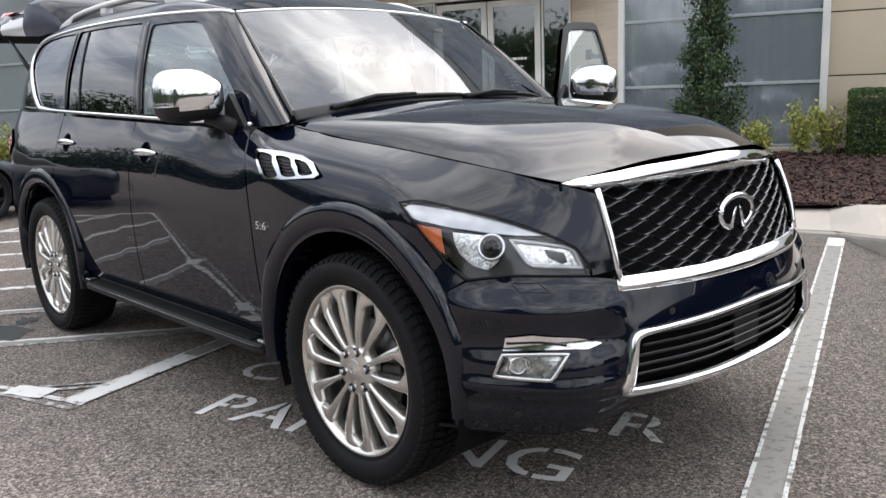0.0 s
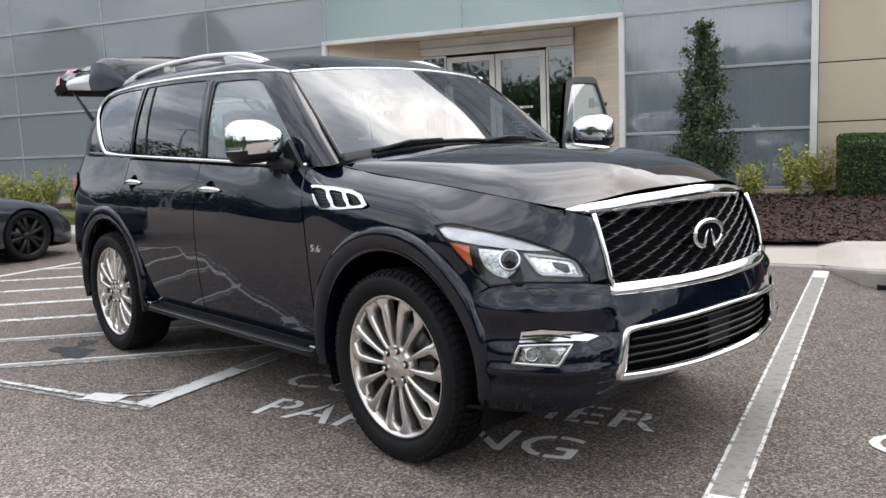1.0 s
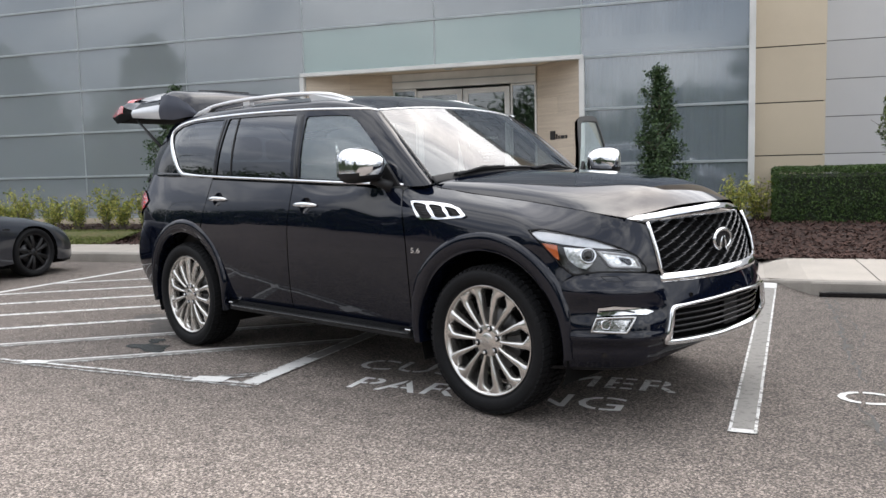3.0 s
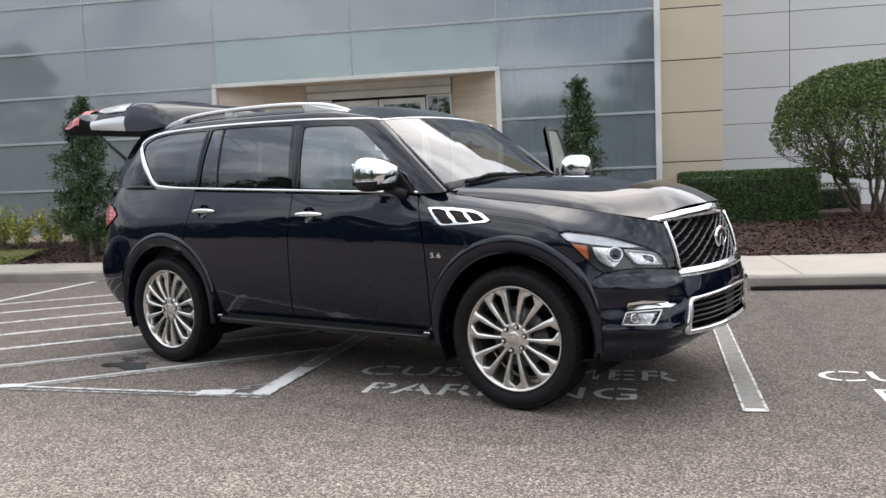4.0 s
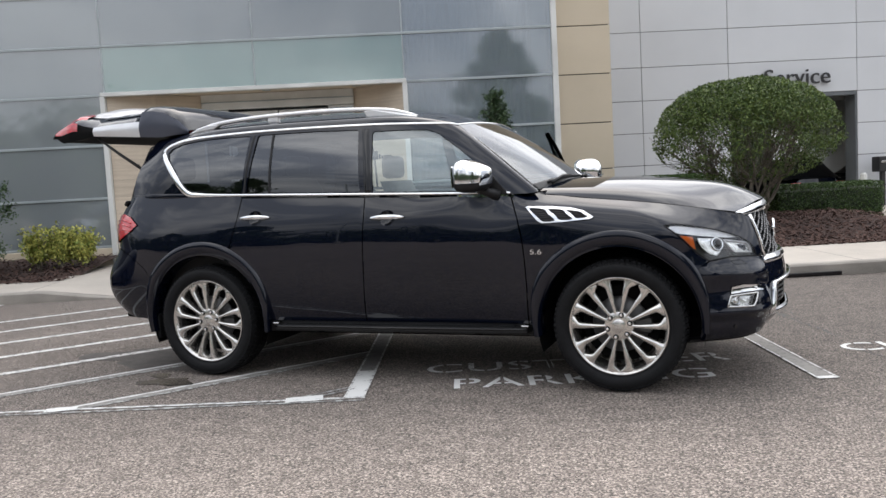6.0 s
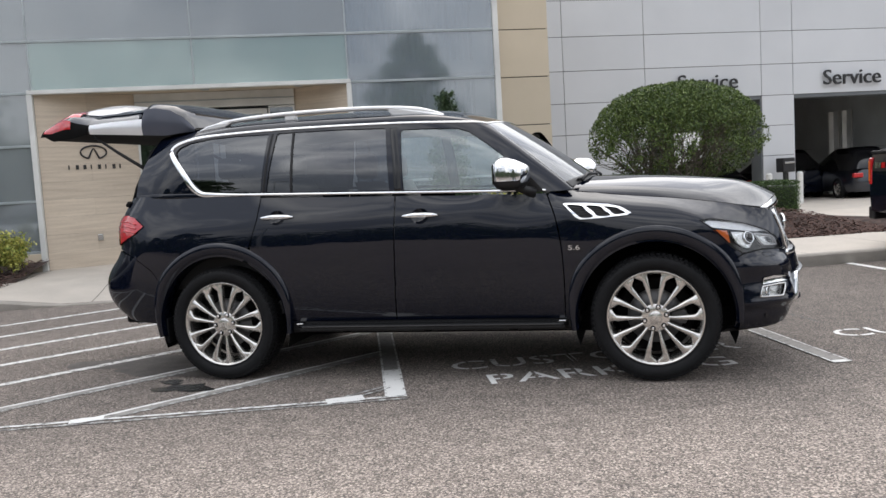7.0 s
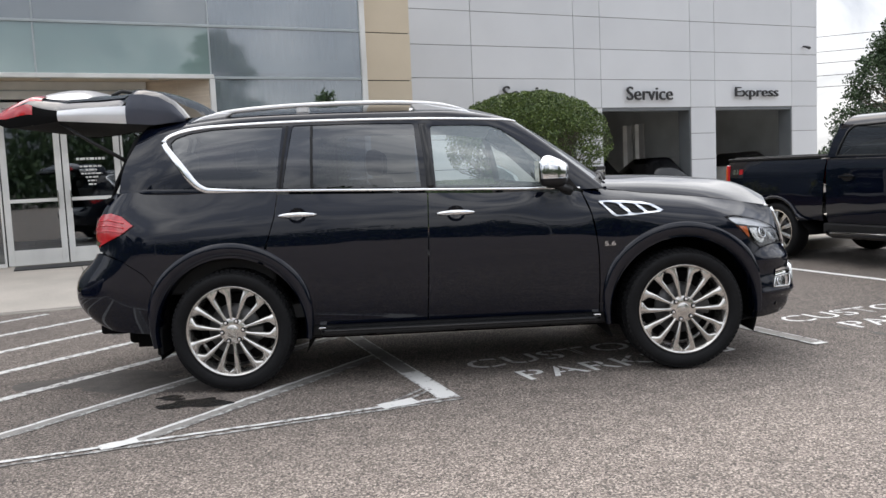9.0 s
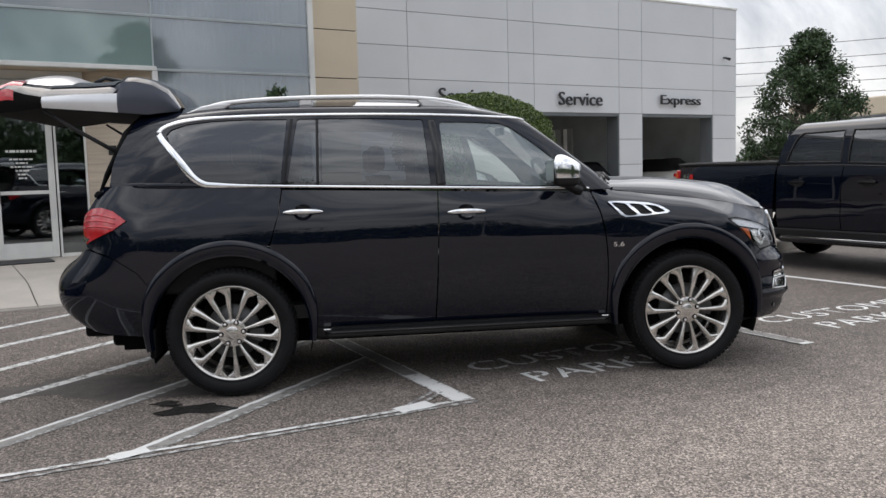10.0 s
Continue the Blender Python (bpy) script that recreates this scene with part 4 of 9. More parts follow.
part("cabinet", box(-0.2, 0.2, -0.2, 0.2, 0.95, 1.38, 0.03), "black_letter", pb)
part("slot_hood", box(-0.16, 0.16, -0.23, -0.202, 1.2, 1.26, 0.008), "satin", pb)

# ---- plants ----
def leaf_cloud(name, centres, sizes, material, parent, seed, droop=0.3):
    """Many small folded leaves at the given places, as one mesh."""
    rs = np.random.RandomState(seed)
    c = np.asarray(centres, float)
    n = len(c)
    s = np.asarray(sizes, float).reshape(-1, 1) * np.ones((n, 1))
    d = rs.normal(size=(n, 3))
    d[:, 2] -= droop * 0.2
    d /= np.linalg.norm(d, axis=1, keepdims=True)
    r = rs.normal(size=(n, 3))
    side = np.cross(d, r)
    side /= np.linalg.norm(side, axis=1, keepdims=True) + 1e-9
    up = np.cross(side, d)
    pts = np.stack([c - d * s, c + side * s * 0.45 + up * s * 0.12, c + d * s, c - side * s * 0.45 + up * s * 0.12], 1).reshape(-1, 3)
    quads = np.arange(n * 4).reshape(n, 4)
    me = bpy.data.meshes.new(name)
    me.from_pydata(pts.tolist(), [], quads.tolist())
    me.materials.append(M[material])
    ob = new(name, me)
    ob.parent = parent
    return ob


def trunk_mesh(limbs, sides=7):
    b = bmesh.new()
    for path, r0, r1 in limbs:
        n = len(path)
        tube(path, [r0 + (r1 - r0) * i / (n - 1) for i in range(n)], sides, b)
    return b


def bent(p, q, k, rnd, n=5):
    p, q = Vector(p), Vector(q)
    out = []
    for i in range(n + 1):
        t = i / n
        o = Vector((rnd.uniform(-k, k), rnd.uniform(-k, k), rnd.uniform(-k, k))) * math.sin(math.pi * t)
        out.append(p.lerp(q, t) + o)
    return out


def round_bush(place, rx, ry, z0, z1, seed, label, leaves=15000):
    """A clipped dome of fine leaves, airy below, on a fan of bare stems."""
    t = thing("round_bush", label, "bush", Matrix.Translation(place))
    rnd, rs = random.Random(seed), np.random.RandomState(seed)
    zc, h = z0 + (z1 - z0) * 0.40, (z1 - z0) * 0.60
    limbs = []
    for k in range(13):
        a = k / 13 * 6.283 + rnd.uniform(-0.3, 0.3)
        foot = (0.22 * math.cos(a), 0.22 * math.sin(a), -0.1)
        out = rnd.uniform(0.22, 0.42)
        mid = (rx * out * math.cos(a), ry * out * math.sin(a), z0 * rnd.uniform(0.75, 1.1))
        limbs.append((bent(foot, mid, 0.05, rnd), 0.042, 0.026))
        for j in range(4):
            a2 = a + rnd.uniform(-0.7, 0.7)
            r2 = rnd.uniform(0.45, 0.88)
            q = (rx * r2 * math.cos(a2), ry * r2 * math.sin(a2), zc + h * rnd.uniform(-0.40, 0.5))
            limbs.append((bent(mid, q, 0.08, rnd), 0.02, 0.006))
            for i in range(5):
                q2 = Vector(q) * rnd.uniform(1.0, 1.12) + Vector((rnd.uniform(-0.35, 0.35), rnd.uniform(-0.35, 0.35), rnd.uniform(-0.25, 0.25)))
                limbs.append((bent(Vector(mid).lerp(Vector(q), rnd.uniform(0.3, 0.8)), q2, 0.06, rnd, 3), 0.009, 0.003))
    part("branching", trunk_mesh(limbs, 6), "bark", t)
    d = rs.normal(size=(leaves * 2, 3))
    d /= np.linalg.norm(d, axis=1, keepdims=True)
    lump = np.array([1 + 0.045 * noise.noise(Vector(v) * 3.2) + 0.035 * noise.noise(Vector(v) * 9) for v in d])
    rad = lump * (1 - 0.42 * rs.rand(len(d)) ** 1.7)
    flat = np.sign(d[:, 2]) * np.abs(d[:, 2]) ** 0.86
    p = np.stack([d[:, 0] * rx * rad, d[:, 1] * ry * rad, np.where(d[:, 2] > 0, flat * h, d[:, 2] * (zc - z0)) * rad + zc], 1)
    # the lower half thins out into gaps and bare twigs
    hole = np.array([noise.noise(Vector(v) * 3.4) + 0.5 * noise.noise(Vector(v) * 8) for v in p])
    dens = np.clip(0.30 + 1.15 * d[:, 2], 0.05, 1.0) + np.where(d[:, 2] < 0.4, 0.85 * hole, 0.0)
    p = p[rs.rand(len(d)) < dens][:leaves]
    leaf_cloud("leaves", p, rs.uniform(0.018, 0.036, len(p)), "leaf_bush", t, seed)
    return t


def cone_tree(place, h, r, seed, label, leaves=7000):
    t = thing("conical_evergreen", label, "evergreen", Matrix.Translation(place))
    rnd, rs = random.Random(seed), np.random.RandomState(seed)
    limbs = [(bent((0, 0, -0.1), (0, 0, h * 0.93), 0.03, rnd, 8), 0.055, 0.008)]
    pts = []
    boughs = 58
    for k in range(boughs):
        f = (k + 0.5) / boughs
        z = 0.12 + (h - 0.2) * f
        reach = r * (1 - f) ** 0.6 * rnd.uniform(0.45, 1.3) * (0.66 + 0.34 * min(1, f * 5)) + 0.04
        a = k * 2.399 + rnd.uniform(-0.5, 0.5)
        tip = np.array((reach * math.cos(a), reach * math.sin(a), z + reach * rnd.uniform(0.3, 0.9)))
        foot = np.array((0.0, 0.0, z))
        limbs.append((bent(tuple(foot), tuple(tip), 0.02, rnd, 3), 0.014, 0.004))
        # tufts of leaves along the bough and a thick one at its tip
        for at, spread, share in ((0.35, 0.055, 0.25), (0.65, 0.06, 0.3), (0.95, 0.065, 0.45)):
            m = int(leaves / boughs * (0.5 + 1.2 * (1 - f)) * share)
            c = foot + (tip - foot) * at + rs.normal(size=3) * 0.03
            pts.append(c + rs.normal(size=(m, 3)) * np.array([spread, spread, spread * 1.25]) * (0.55 + 0.6 * (1 - f)))
    part("trunk", trunk_mesh(limbs, 6), "bark", t)
    p = np.concatenate(pts)
    leaf_cloud("leaves", p, rs.uniform(0.018, 0.036, len(p)), "leaf_cypress", t, seed)
    return t


def box_hedge(a0, a1, d0, d1, z0, z1, seed, label, leaves=14000, mat="leaf_hedge", size=(0.014, 0.028)):
    """A clipped hedge in the building's frame, leaves over a plain near-black core for inner shade."""
    t = thing("clipped_hedge", label, "hedge", BM @ Matrix.Translation((a0, d0, z0)))
    rs = np.random.RandomState(seed)
    L, W, H = a1 - a0, d1 - d0, z1 - z0
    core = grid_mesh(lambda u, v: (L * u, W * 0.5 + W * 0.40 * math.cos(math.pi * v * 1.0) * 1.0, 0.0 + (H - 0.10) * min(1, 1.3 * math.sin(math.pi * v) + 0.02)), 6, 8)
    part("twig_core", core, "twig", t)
    ar = np.array([L * W, L * H, L * H, W * H, W * H])
    k = rs.choice(5, leaves, p=ar / ar.sum())
    u, v = rs.rand(leaves), rs.rand(leaves)
    inn = rs.rand(leaves) ** 2 * 0.09 - 0.015
    lump = np.array([0.025 * noise.noise(Vector((a * L * 2.2, b * 5, c * 3.0))) for a, b, c in zip(u, v, k)])
    inn = inn - lump
    p = np.zeros((leaves, 3))
    for f in range(5):
        s = k == f
        uu, vv, ii = u[s], v[s], inn[s]
        if f == 0:
            q = np.stack([uu * L, vv * W, H - ii], 1)
        elif f == 1:
            q = np.stack([uu * L, ii, vv * H], 1)
        elif f == 2:
            q = np.stack([uu * L, W - ii, vv * H], 1)
        elif f == 3:
            q = np.stack([ii, uu * W, vv * H], 1)
        else:
            q = np.stack([L - ii, uu * W, vv * H], 1)
        p[s] = q
    leaf_cloud("leaves", p, rs.uniform(*size, leaves), mat, t, seed)
    return t


def loose_shrub(a, d, z, r, h, seed, label, leaves=700):
    t = thing("variegated_shrub", label, "shrub", BM @ Matrix.Translation((a, d, z)), group="shrubs under the glass front")
    rnd, rs = random.Random(seed), np.random.RandomState(seed)
    limbs, pts = [], []
    for k in range(16):
        an, rr = rnd.uniform(0, 6.28), r * rnd.uniform(0.2, 1.0)
        tip = Vector((rr * math.cos(an), rr * math.sin(an), h * rnd.uniform(0.55, 1.05)))
        limbs.append((bent((0, 0, -0.05), tip, 0.03, rnd, 3), 0.008, 0.003))
        m = leaves // 16
        w = 0.35 + 0.7 * rs.rand(m)
        pts.append(np.outer(w, np.array(tip)) + rs.normal(size=(m, 3)) * 0.05)
    part("branching", trunk_mesh(limbs, 5), "bark", t)
    p = np.concatenate(pts)
    leaf_cloud("leaves", p, rs.uniform(0.022, 0.042, len(p)), "leaf_yellow", t, seed)
    return t


def broad_tree(place, h, r, seed, label, leaves=9000, size=(0.10, 0.2), clumps=60):
    t = thing("tree", label, "tree", Matrix.Translation(place))
    rnd, rs = random.Random(seed), np.random.RandomState(seed)
    limbs = [(bent((0, 0, -0.2), (0, 0, h * 0.8), h * 0.015, rnd, 8), h * 0.028, h * 0.006)]
    pts = []
    for k in range(clumps):
        f = rnd.random() ** 1.25
        z = h * (0.10 + 0.85 * f)
        reach = r * (0.06 + 1.02 * (1 - f) ** 0.72 * (0.72 + 0.28 * min(1, f * 5))) * (1 - 0.6 * rnd.random() ** 2)
        a = k * 2.399 + rnd.uniform(-0.5, 0.5)
        tip = (reach * math.cos(a), reach * math.sin(a), z)
        limbs.append((bent((0, 0, max(h * 0.08, z - reach * 0.6)), tip, h * 0.02, rnd, 4), h * 0.007, h * 0.002))
        m = leaves // clumps
        g = rs.normal(size=(m, 3))
        g /= np.linalg.norm(g, axis=1, keepdims=True) + 1e-9
        pts.append(np.array(tip) + g * (rs.rand(m, 1) ** 0.5) * r * rnd.uniform(0.11, 0.22) * np.array([1, 1, 0.8]))
    part("trunk", trunk_mesh(limbs, 6), "bark", t)
    p = np.concatenate(pts)
    leaf_cloud("crown", p, rs.uniform(size[0], size[1], len(p)), "leaf_tree", t, seed)
    return t


round_bush((2.10, 10.9, 0.38), 1.70, 1.66, 0.66, 2.66, 11, "clipped dome-shaped green bush on bare stems in mulch", 52000)


def at_front(a, d, z=0.0):
    return BM @ Vector((a, d, z))


cone_tree(at_front(1.46, -1.85, 0.26), 2.56, 0.41, 21, "dark green conical evergreen in the mulch bed", 13000)
cone_tree(at_front(-7.2, -1.75, 0.24), 2.78, 0.6, 22, "dark green conical evergreen beside the glass front", 15000)
box_hedge(3.15, 5.3, -0.75, 0.25, 0.28, 1.25, 31, "clipped dark green box hedge in mulch", 21000)
box_hedge(4.4, 5.4, 0.9, 1.7, 0.3, 1.24, 32, "clipped dark green box hedge behind another", 12000)
box_hedge(7.4, 9.5, 0.75, 1.6, 0.22, 0.92, 33, "low clipped hedge behind the bush", 15000)
box_hedge(6.1, 6.9, 2.6, 3.4, 0.2, 0.9, 35, "small rounded clipped shrub by the white wall", 2600)
# lawn strip along the pavement
lawn = thing("lawn_strip", "short green and straw-coloured grass strip along the pavement", "lawn", BM, kind="stuff")
part("turf", grid_mesh(lambda u, v: (-24 + 15.8 * u, -2.78 + 1.25 * v, 0.165 + 0.16 * smoothstep(v * 1.1) + 0.012 * noise.noise(Vector((u * 60, v * 9, 1)))), 90, 10), "grass", lawn, smooth=True)
_rs = np.random.RandomState(9)
_u, _v = _rs.rand(14000), _rs.rand(14000)
_c = np.stack([-14 + 5.8 * _u, -2.76 + 1.2 * _v, 0.18 + 0.16 * _v ** 1.2], 1)
leaf_cloud("blades", _c, _rs.uniform(0.015, 0.035, 14000), "leaf_grass", lawn, 9)
k = 0
for a in np.arange(-14.6, -7.6, 0.62):
    k += 1
    loose_shrub(float(a) + 0.1 * math.sin(k * 5), -1.1 + 0.12 * math.sin(k * 3.1), 0.28, 0.34, 0.72 + 0.12 * math.sin(k * 2.3), 40 + k, "loose yellow-green variegated shrub under the glass front", 900)
for a, d, h in ((2.0, -0.55, 0.55), (2.55, -0.6, 0.75), (0.75, -0.7, 0.7), (2.9, -0.35, 0.7)):
    k += 1
    loose_shrub(a, d, 0.33, 0.28, h, 60 + k, "loose yellow-green variegated shrub under the glass front", 700)
for a, d, rr, h in ((-6.35, -1.25, 0.34, 0.62), (-5.95, -1.3, 0.34, 0.6), (-5.6, -1.2, 0.3, 0.55)):
    k += 1
    loose_shrub(a, d, 0.27, rr, h, 60 + k, "dense yellow-green variegated shrub by the entrance", 2200)
broad_tree(tuple(BM @ Vector((22.0, 27.5, 0.0))), 5.0, 1.9, 72, "dark green leafy tree behind the service bays", 9000, (0.06, 0.12), 70)
broad_tree((25.4, 37.0, 0.0), 8.8, 3.9, 71, "dark green leafy tree beyond the service wing", 42000, (0.06, 0.13), 230)

# ---- the black suv: smooth body sheets ----
def spline_weights(t, knots):
    """Rows of weights of a natural cubic spline through values at the knots."""
    k = np.asarray(knots, float)
    t = np.clip(np.atleast_1d(np.asarray(t, float)), k[0], k[-1])
    n = len(k)
    h = np.diff(k)
    A, B = np.eye(n), np.zeros((n, n))
    for i in range(1, n - 1):
        A[i, i - 1], A[i, i], A[i, i + 1] = h[i - 1], 2 * (h[i - 1] + h[i]), h[i]
        B[i, i - 1], B[i, i], B[i, i + 1] = 6 / h[i - 1], -6 / h[i - 1] - 6 / h[i], 6 / h[i]
    D = np.linalg.solve(A, B)
    i = np.clip(np.searchsorted(k, t, side="right") - 1, 0, n - 2)
    hi = h[i]
    a, b = (k[i + 1] - t) / hi, (t - k[i]) / hi
    W = np.zeros((len(t), n))
    r = np.arange(len(t))
    W[r, i] += a
    W[r, i + 1] += b
    W += ((a ** 3 - a) * hi ** 2 / 6)[:, None] * D[i] + ((b ** 3 - b) * hi ** 2 / 6)[:, None] * D[i + 1]
    return W


class Sheet:
    """A smooth sheet through a net of stations, each a row of points."""

    def __init__(self, net, pitch=0.14, carve=None):
        self.net, self.carve = np.asarray(net, float), carve
        mid = self.net[:, self.net.shape[1] // 2]
        self.ks = np.concatenate([[0], np.cumsum(np.linalg.norm(np.diff(mid, axis=0), axis=1))])
        self.kv = np.arange(self.net.shape[1]) * pitch
        s, v = np.linspace(0, self.ks[-1], 260), np.linspace(0, self.kv[-1], 90)
        self.gs, self.gv = np.meshgrid(s, v, indexing="ij")
        self.gp = self.at(self.gs.ravel(), self.gv.ravel())

    def at(self, s, v):
        p = np.einsum("ni,nj,ijk->nk", spline_weights(s, self.ks), spline_weights(v, self.kv), self.net)
        return p + self.carve(p) if self.carve else p

    def normal(self, s, v):
        e = 0.004
        a = self.at(np.asarray(s) + e, v) - self.at(np.asarray(s) - e, v)
        b = self.at(s, np.asarray(v) + e) - self.at(s, np.asarray(v) - e)
        n = np.cross(a, b)
        return n / (np.linalg.norm(n, axis=1, keepdims=True) + 1e-12)

    def find(self, pts):
        """Sheet coordinates of the points nearest to pts."""
        p = np.asarray(pts, float)
        idx = np.concatenate([np.argmin(((self.gp[None] - c[:, None]) ** 2).sum(2), 1) for c in np.array_split(p, max(1, len(p) // 40))])
        s, v = self.gs.ravel()[idx].copy(), self.gv.ravel()[idx].copy()
        e = 0.002
        for _ in range(6):
            q = self.at(s, v)
            a, b, r = (self.at(s + e, v) - q) / e, (self.at(s, v + e) - q) / e, p - q
            aa, ab, bb = (a * a).sum(1), (a * b).sum(1), (b * b).sum(1)
            ra, rb = (r * a).sum(1), (r * b).sum(1)
            det = aa * bb - ab * ab + 1e-12
            s = np.clip(s + (ra * bb - rb * ab) / det, 0, self.ks[-1] - e)
            v = np.clip(v + (rb * aa - ra * ab) / det, 0, self.kv[-1] - e)
        return np.stack([s, v], 1)


def belt_z(x):
    return 1.262 + (0.872 - x) * 0.0385


def belt_y(x):
    return lerp_table(x, [(-2.3, 0.81), (-2.12, 0.868), (-1.7, 0.897), (-1.15, 0.918), (-0.2, 0.926), (0.4, 0.922), (0.86, 0.905)])


def side(x, ys, zs, top=None):
    t = top or (x, belt_y(x), belt_z(x))
    return [(x, y, z) for y, z in zip(ys, zs)] + [t]


DOOR_Z = (0.40, 0.52, 0.70, 0.88, 1.05, 1.19)
LOWER = [
    [(2.485, 0, 0.418), (2.524, 0, 0.46), (2.538, 0, 0.60), (2.512, 0, 0.76), (2.475, 0, 0.87), (2.435, 0, 1.0), (2.405, 0, 1.11)],
    [(2.46, 0.33, 0.405), (2.502, 0.33, 0.46), (2.517, 0.33, 0.61), (2.482, 0.33, 0.765), (2.445, 0.33, 0.875), (2.402, 0.34, 1.0), (2.355, 0.36, 1.105)],
    [(2.375, 0.60, 0.358), (2.424, 0.61, 0.465), (2.432, 0.61, 0.615), (2.388, 0.60, 0.77), (2.362, 0.61, 0.88), (2.315, 0.625, 0.99), (2.25, 0.655, 1.082)],
    [(2.30, 0.755, 0.335), (2.352, 0.785, 0.47), (2.352, 0.79, 0.62), (2.282, 0.78, 0.785), (2.245, 0.775, 0.89), (2.165, 0.775, 1.0), (2.09, 0.675, 1.125)],
    [(2.11, 0.88, 0.33), (2.18, 0.905, 0.465), (2.20, 0.91, 0.61), (2.15, 0.905, 0.77), (2.105, 0.90, 0.89), (2.03, 0.885, 1.01), (1.92, 0.695, 1.166)],
    [(1.97, 0.95, 0.33), (2.00, 0.962, 0.455), (2.015, 0.967, 0.60), (1.985, 0.968, 0.77), (1.95, 0.965, 0.90), (1.89, 0.95, 1.03), (1.76, 0.712, 1.195)],
    [(1.76, 0.955, 0.33), (1.77, 0.97, 0.455), (1.77, 0.98, 0.60), (1.76, 0.985, 0.78), (1.74, 0.983, 0.92), (1.71, 0.945, 1.08), (1.60, 0.732, 1.225)],
    side(1.5375, (0.955, 0.972, 0.985, 0.99, 0.987, 0.945), (0.35, 0.48, 0.64, 0.81, 0.95, 1.105), (1.42, 0.748, 1.248)),
    side(1.25, (0.95, 0.97, 0.985, 0.992, 0.988, 0.95), (0.38, 0.51, 0.68, 0.85, 1.0, 1.14), (1.2, 0.768, 1.272)),
    side(1.02, (0.94, 0.966, 0.985, 0.993, 0.988, 0.955), (0.40, 0.52, 0.70, 0.87, 1.03, 1.165), (1.02, 0.792, 1.288)),
    side(0.86, (0.935, 0.965, 0.985, 0.993, 0.988, 0.958), (0.40, 0.52, 0.70, 0.88, 1.045, 1.175)),
    side(0.40, (0.93, 0.962, 0.984, 0.994, 0.99, 0.966), DOOR_Z),
    side(-0.1, (0.93, 0.962, 0.984, 0.994, 0.991, 0.968), DOOR_Z),
    side(-0.6, (0.93, 0.962, 0.984, 0.994, 0.991, 0.968), DOOR_Z),
    side(-1.1, (0.93, 0.962, 0.984, 0.994, 0.990, 0.965), DOOR_Z),
    side(-1.5375, (0.935, 0.962, 0.983, 0.992, 0.986, 0.958), DOOR_Z),
    side(-1.9, (0.935, 0.96, 0.98, 0.985, 0.977, 0.945), (0.40, 0.52, 0.70, 0.88, 1.05, 1.19)),
    side(-2.14, (0.92, 0.945, 0.962, 0.964, 0.957, 0.925), (0.42, 0.53, 0.70, 0.88, 1.04, 1.19)),
    [(-2.35, 0.865, 0.44), (-2.40, 0.89, 0.54), (-2.43, 0.90, 0.70), (-2.40, 0.90, 0.86), (-2.345, 0.90, 1.01), (-2.335, 0.885, 1.18), (-2.25, 0.828, 1.378)],
    [(-2.47, 0.77, 0.46), (-2.56, 0.795, 0.56), (-2.60, 0.80, 0.70), (-2.55, 0.80, 0.84), (-2.44, 0.825, 0.985), (-2.425, 0.825, 1.165), (-2.32, 0.775, 1.38)],
    [(-2.54, 0.59, 0.47), (-2.65, 0.61, 0.57), (-2.69, 0.615, 0.70), (-2.64, 0.615, 0.84), (-2.50, 0.66, 0.965), (-2.47, 0.71, 1.14), (-2.36, 0.69, 1.38)],
    [(-2.58, 0, 0.48), (-2.70, 0, 0.58), (-2.74, 0, 0.70), (-2.69, 0, 0.84), (-2.55, 0, 0.96), (-2.50, 0, 1.14), (-2.40, 0, 1.38)],
]
LOWER = [[(x, -y, z) for x, y, z in st] for st in LOWER]


def cab(xb, xm, xg, xr, g, r):
    """Station of the cabin sheet: belt, mid window, gutter, roof shoulder, roof, centre."""
    by, bz = belt_y(xb), belt_z(xb)
    return [(xb, by, bz), (xm, (by + g[0]) / 2 + 0.022, (bz + g[1]) / 2), (xg, g[0], g[1]), (xr, g[0] - 0.095, g[1] + 0.075), (xr, 0.40, r - 0.010), (xr, 0, r)]


CABIN = [
    [(1.0, 0.80, 1.29), (0.74, 0.768, 1.525), (0.475, 0.717, 1.740), (0.425, 0.655, 1.771), (0.468, 0.40, 1.787), (0.498, 0, 1.792)],
    cab(0.86, 0.60, 0.30, 0.16, (0.775, 1.760), 1.886),
    cab(0.30, 0.18, 0.02, 0.0, (0.795, 1.778), 1.903),
    cab(-0.2, -0.22, -0.25, -0.25, (0.805, 1.788), 1.922),
    cab(-0.7, -0.7, -0.7, -0.7, (0.812, 1.797), 1.938),
    cab(-1.15, -1.13, -1.11, -1.11, (0.812, 1.80), 1.938),
    cab(-1.7, -1.67, -1.63, -1.6, (0.80, 1.785), 1.925),
    cab(-2.08, -2.02, -1.95, -1.92, (0.772, 1.757), 1.90),
    [(-2.27, 0.822, 1.382), (-2.23, 0.785, 1.57), (-2.13, 0.705, 1.765), (-2.11, 0.625, 1.825), (-2.12, 0.38, 1.862), (-2.12, 0, 1.88)],
]
CABIN = [[(x, -y, z) for x, y, z in st] for st in CABIN]
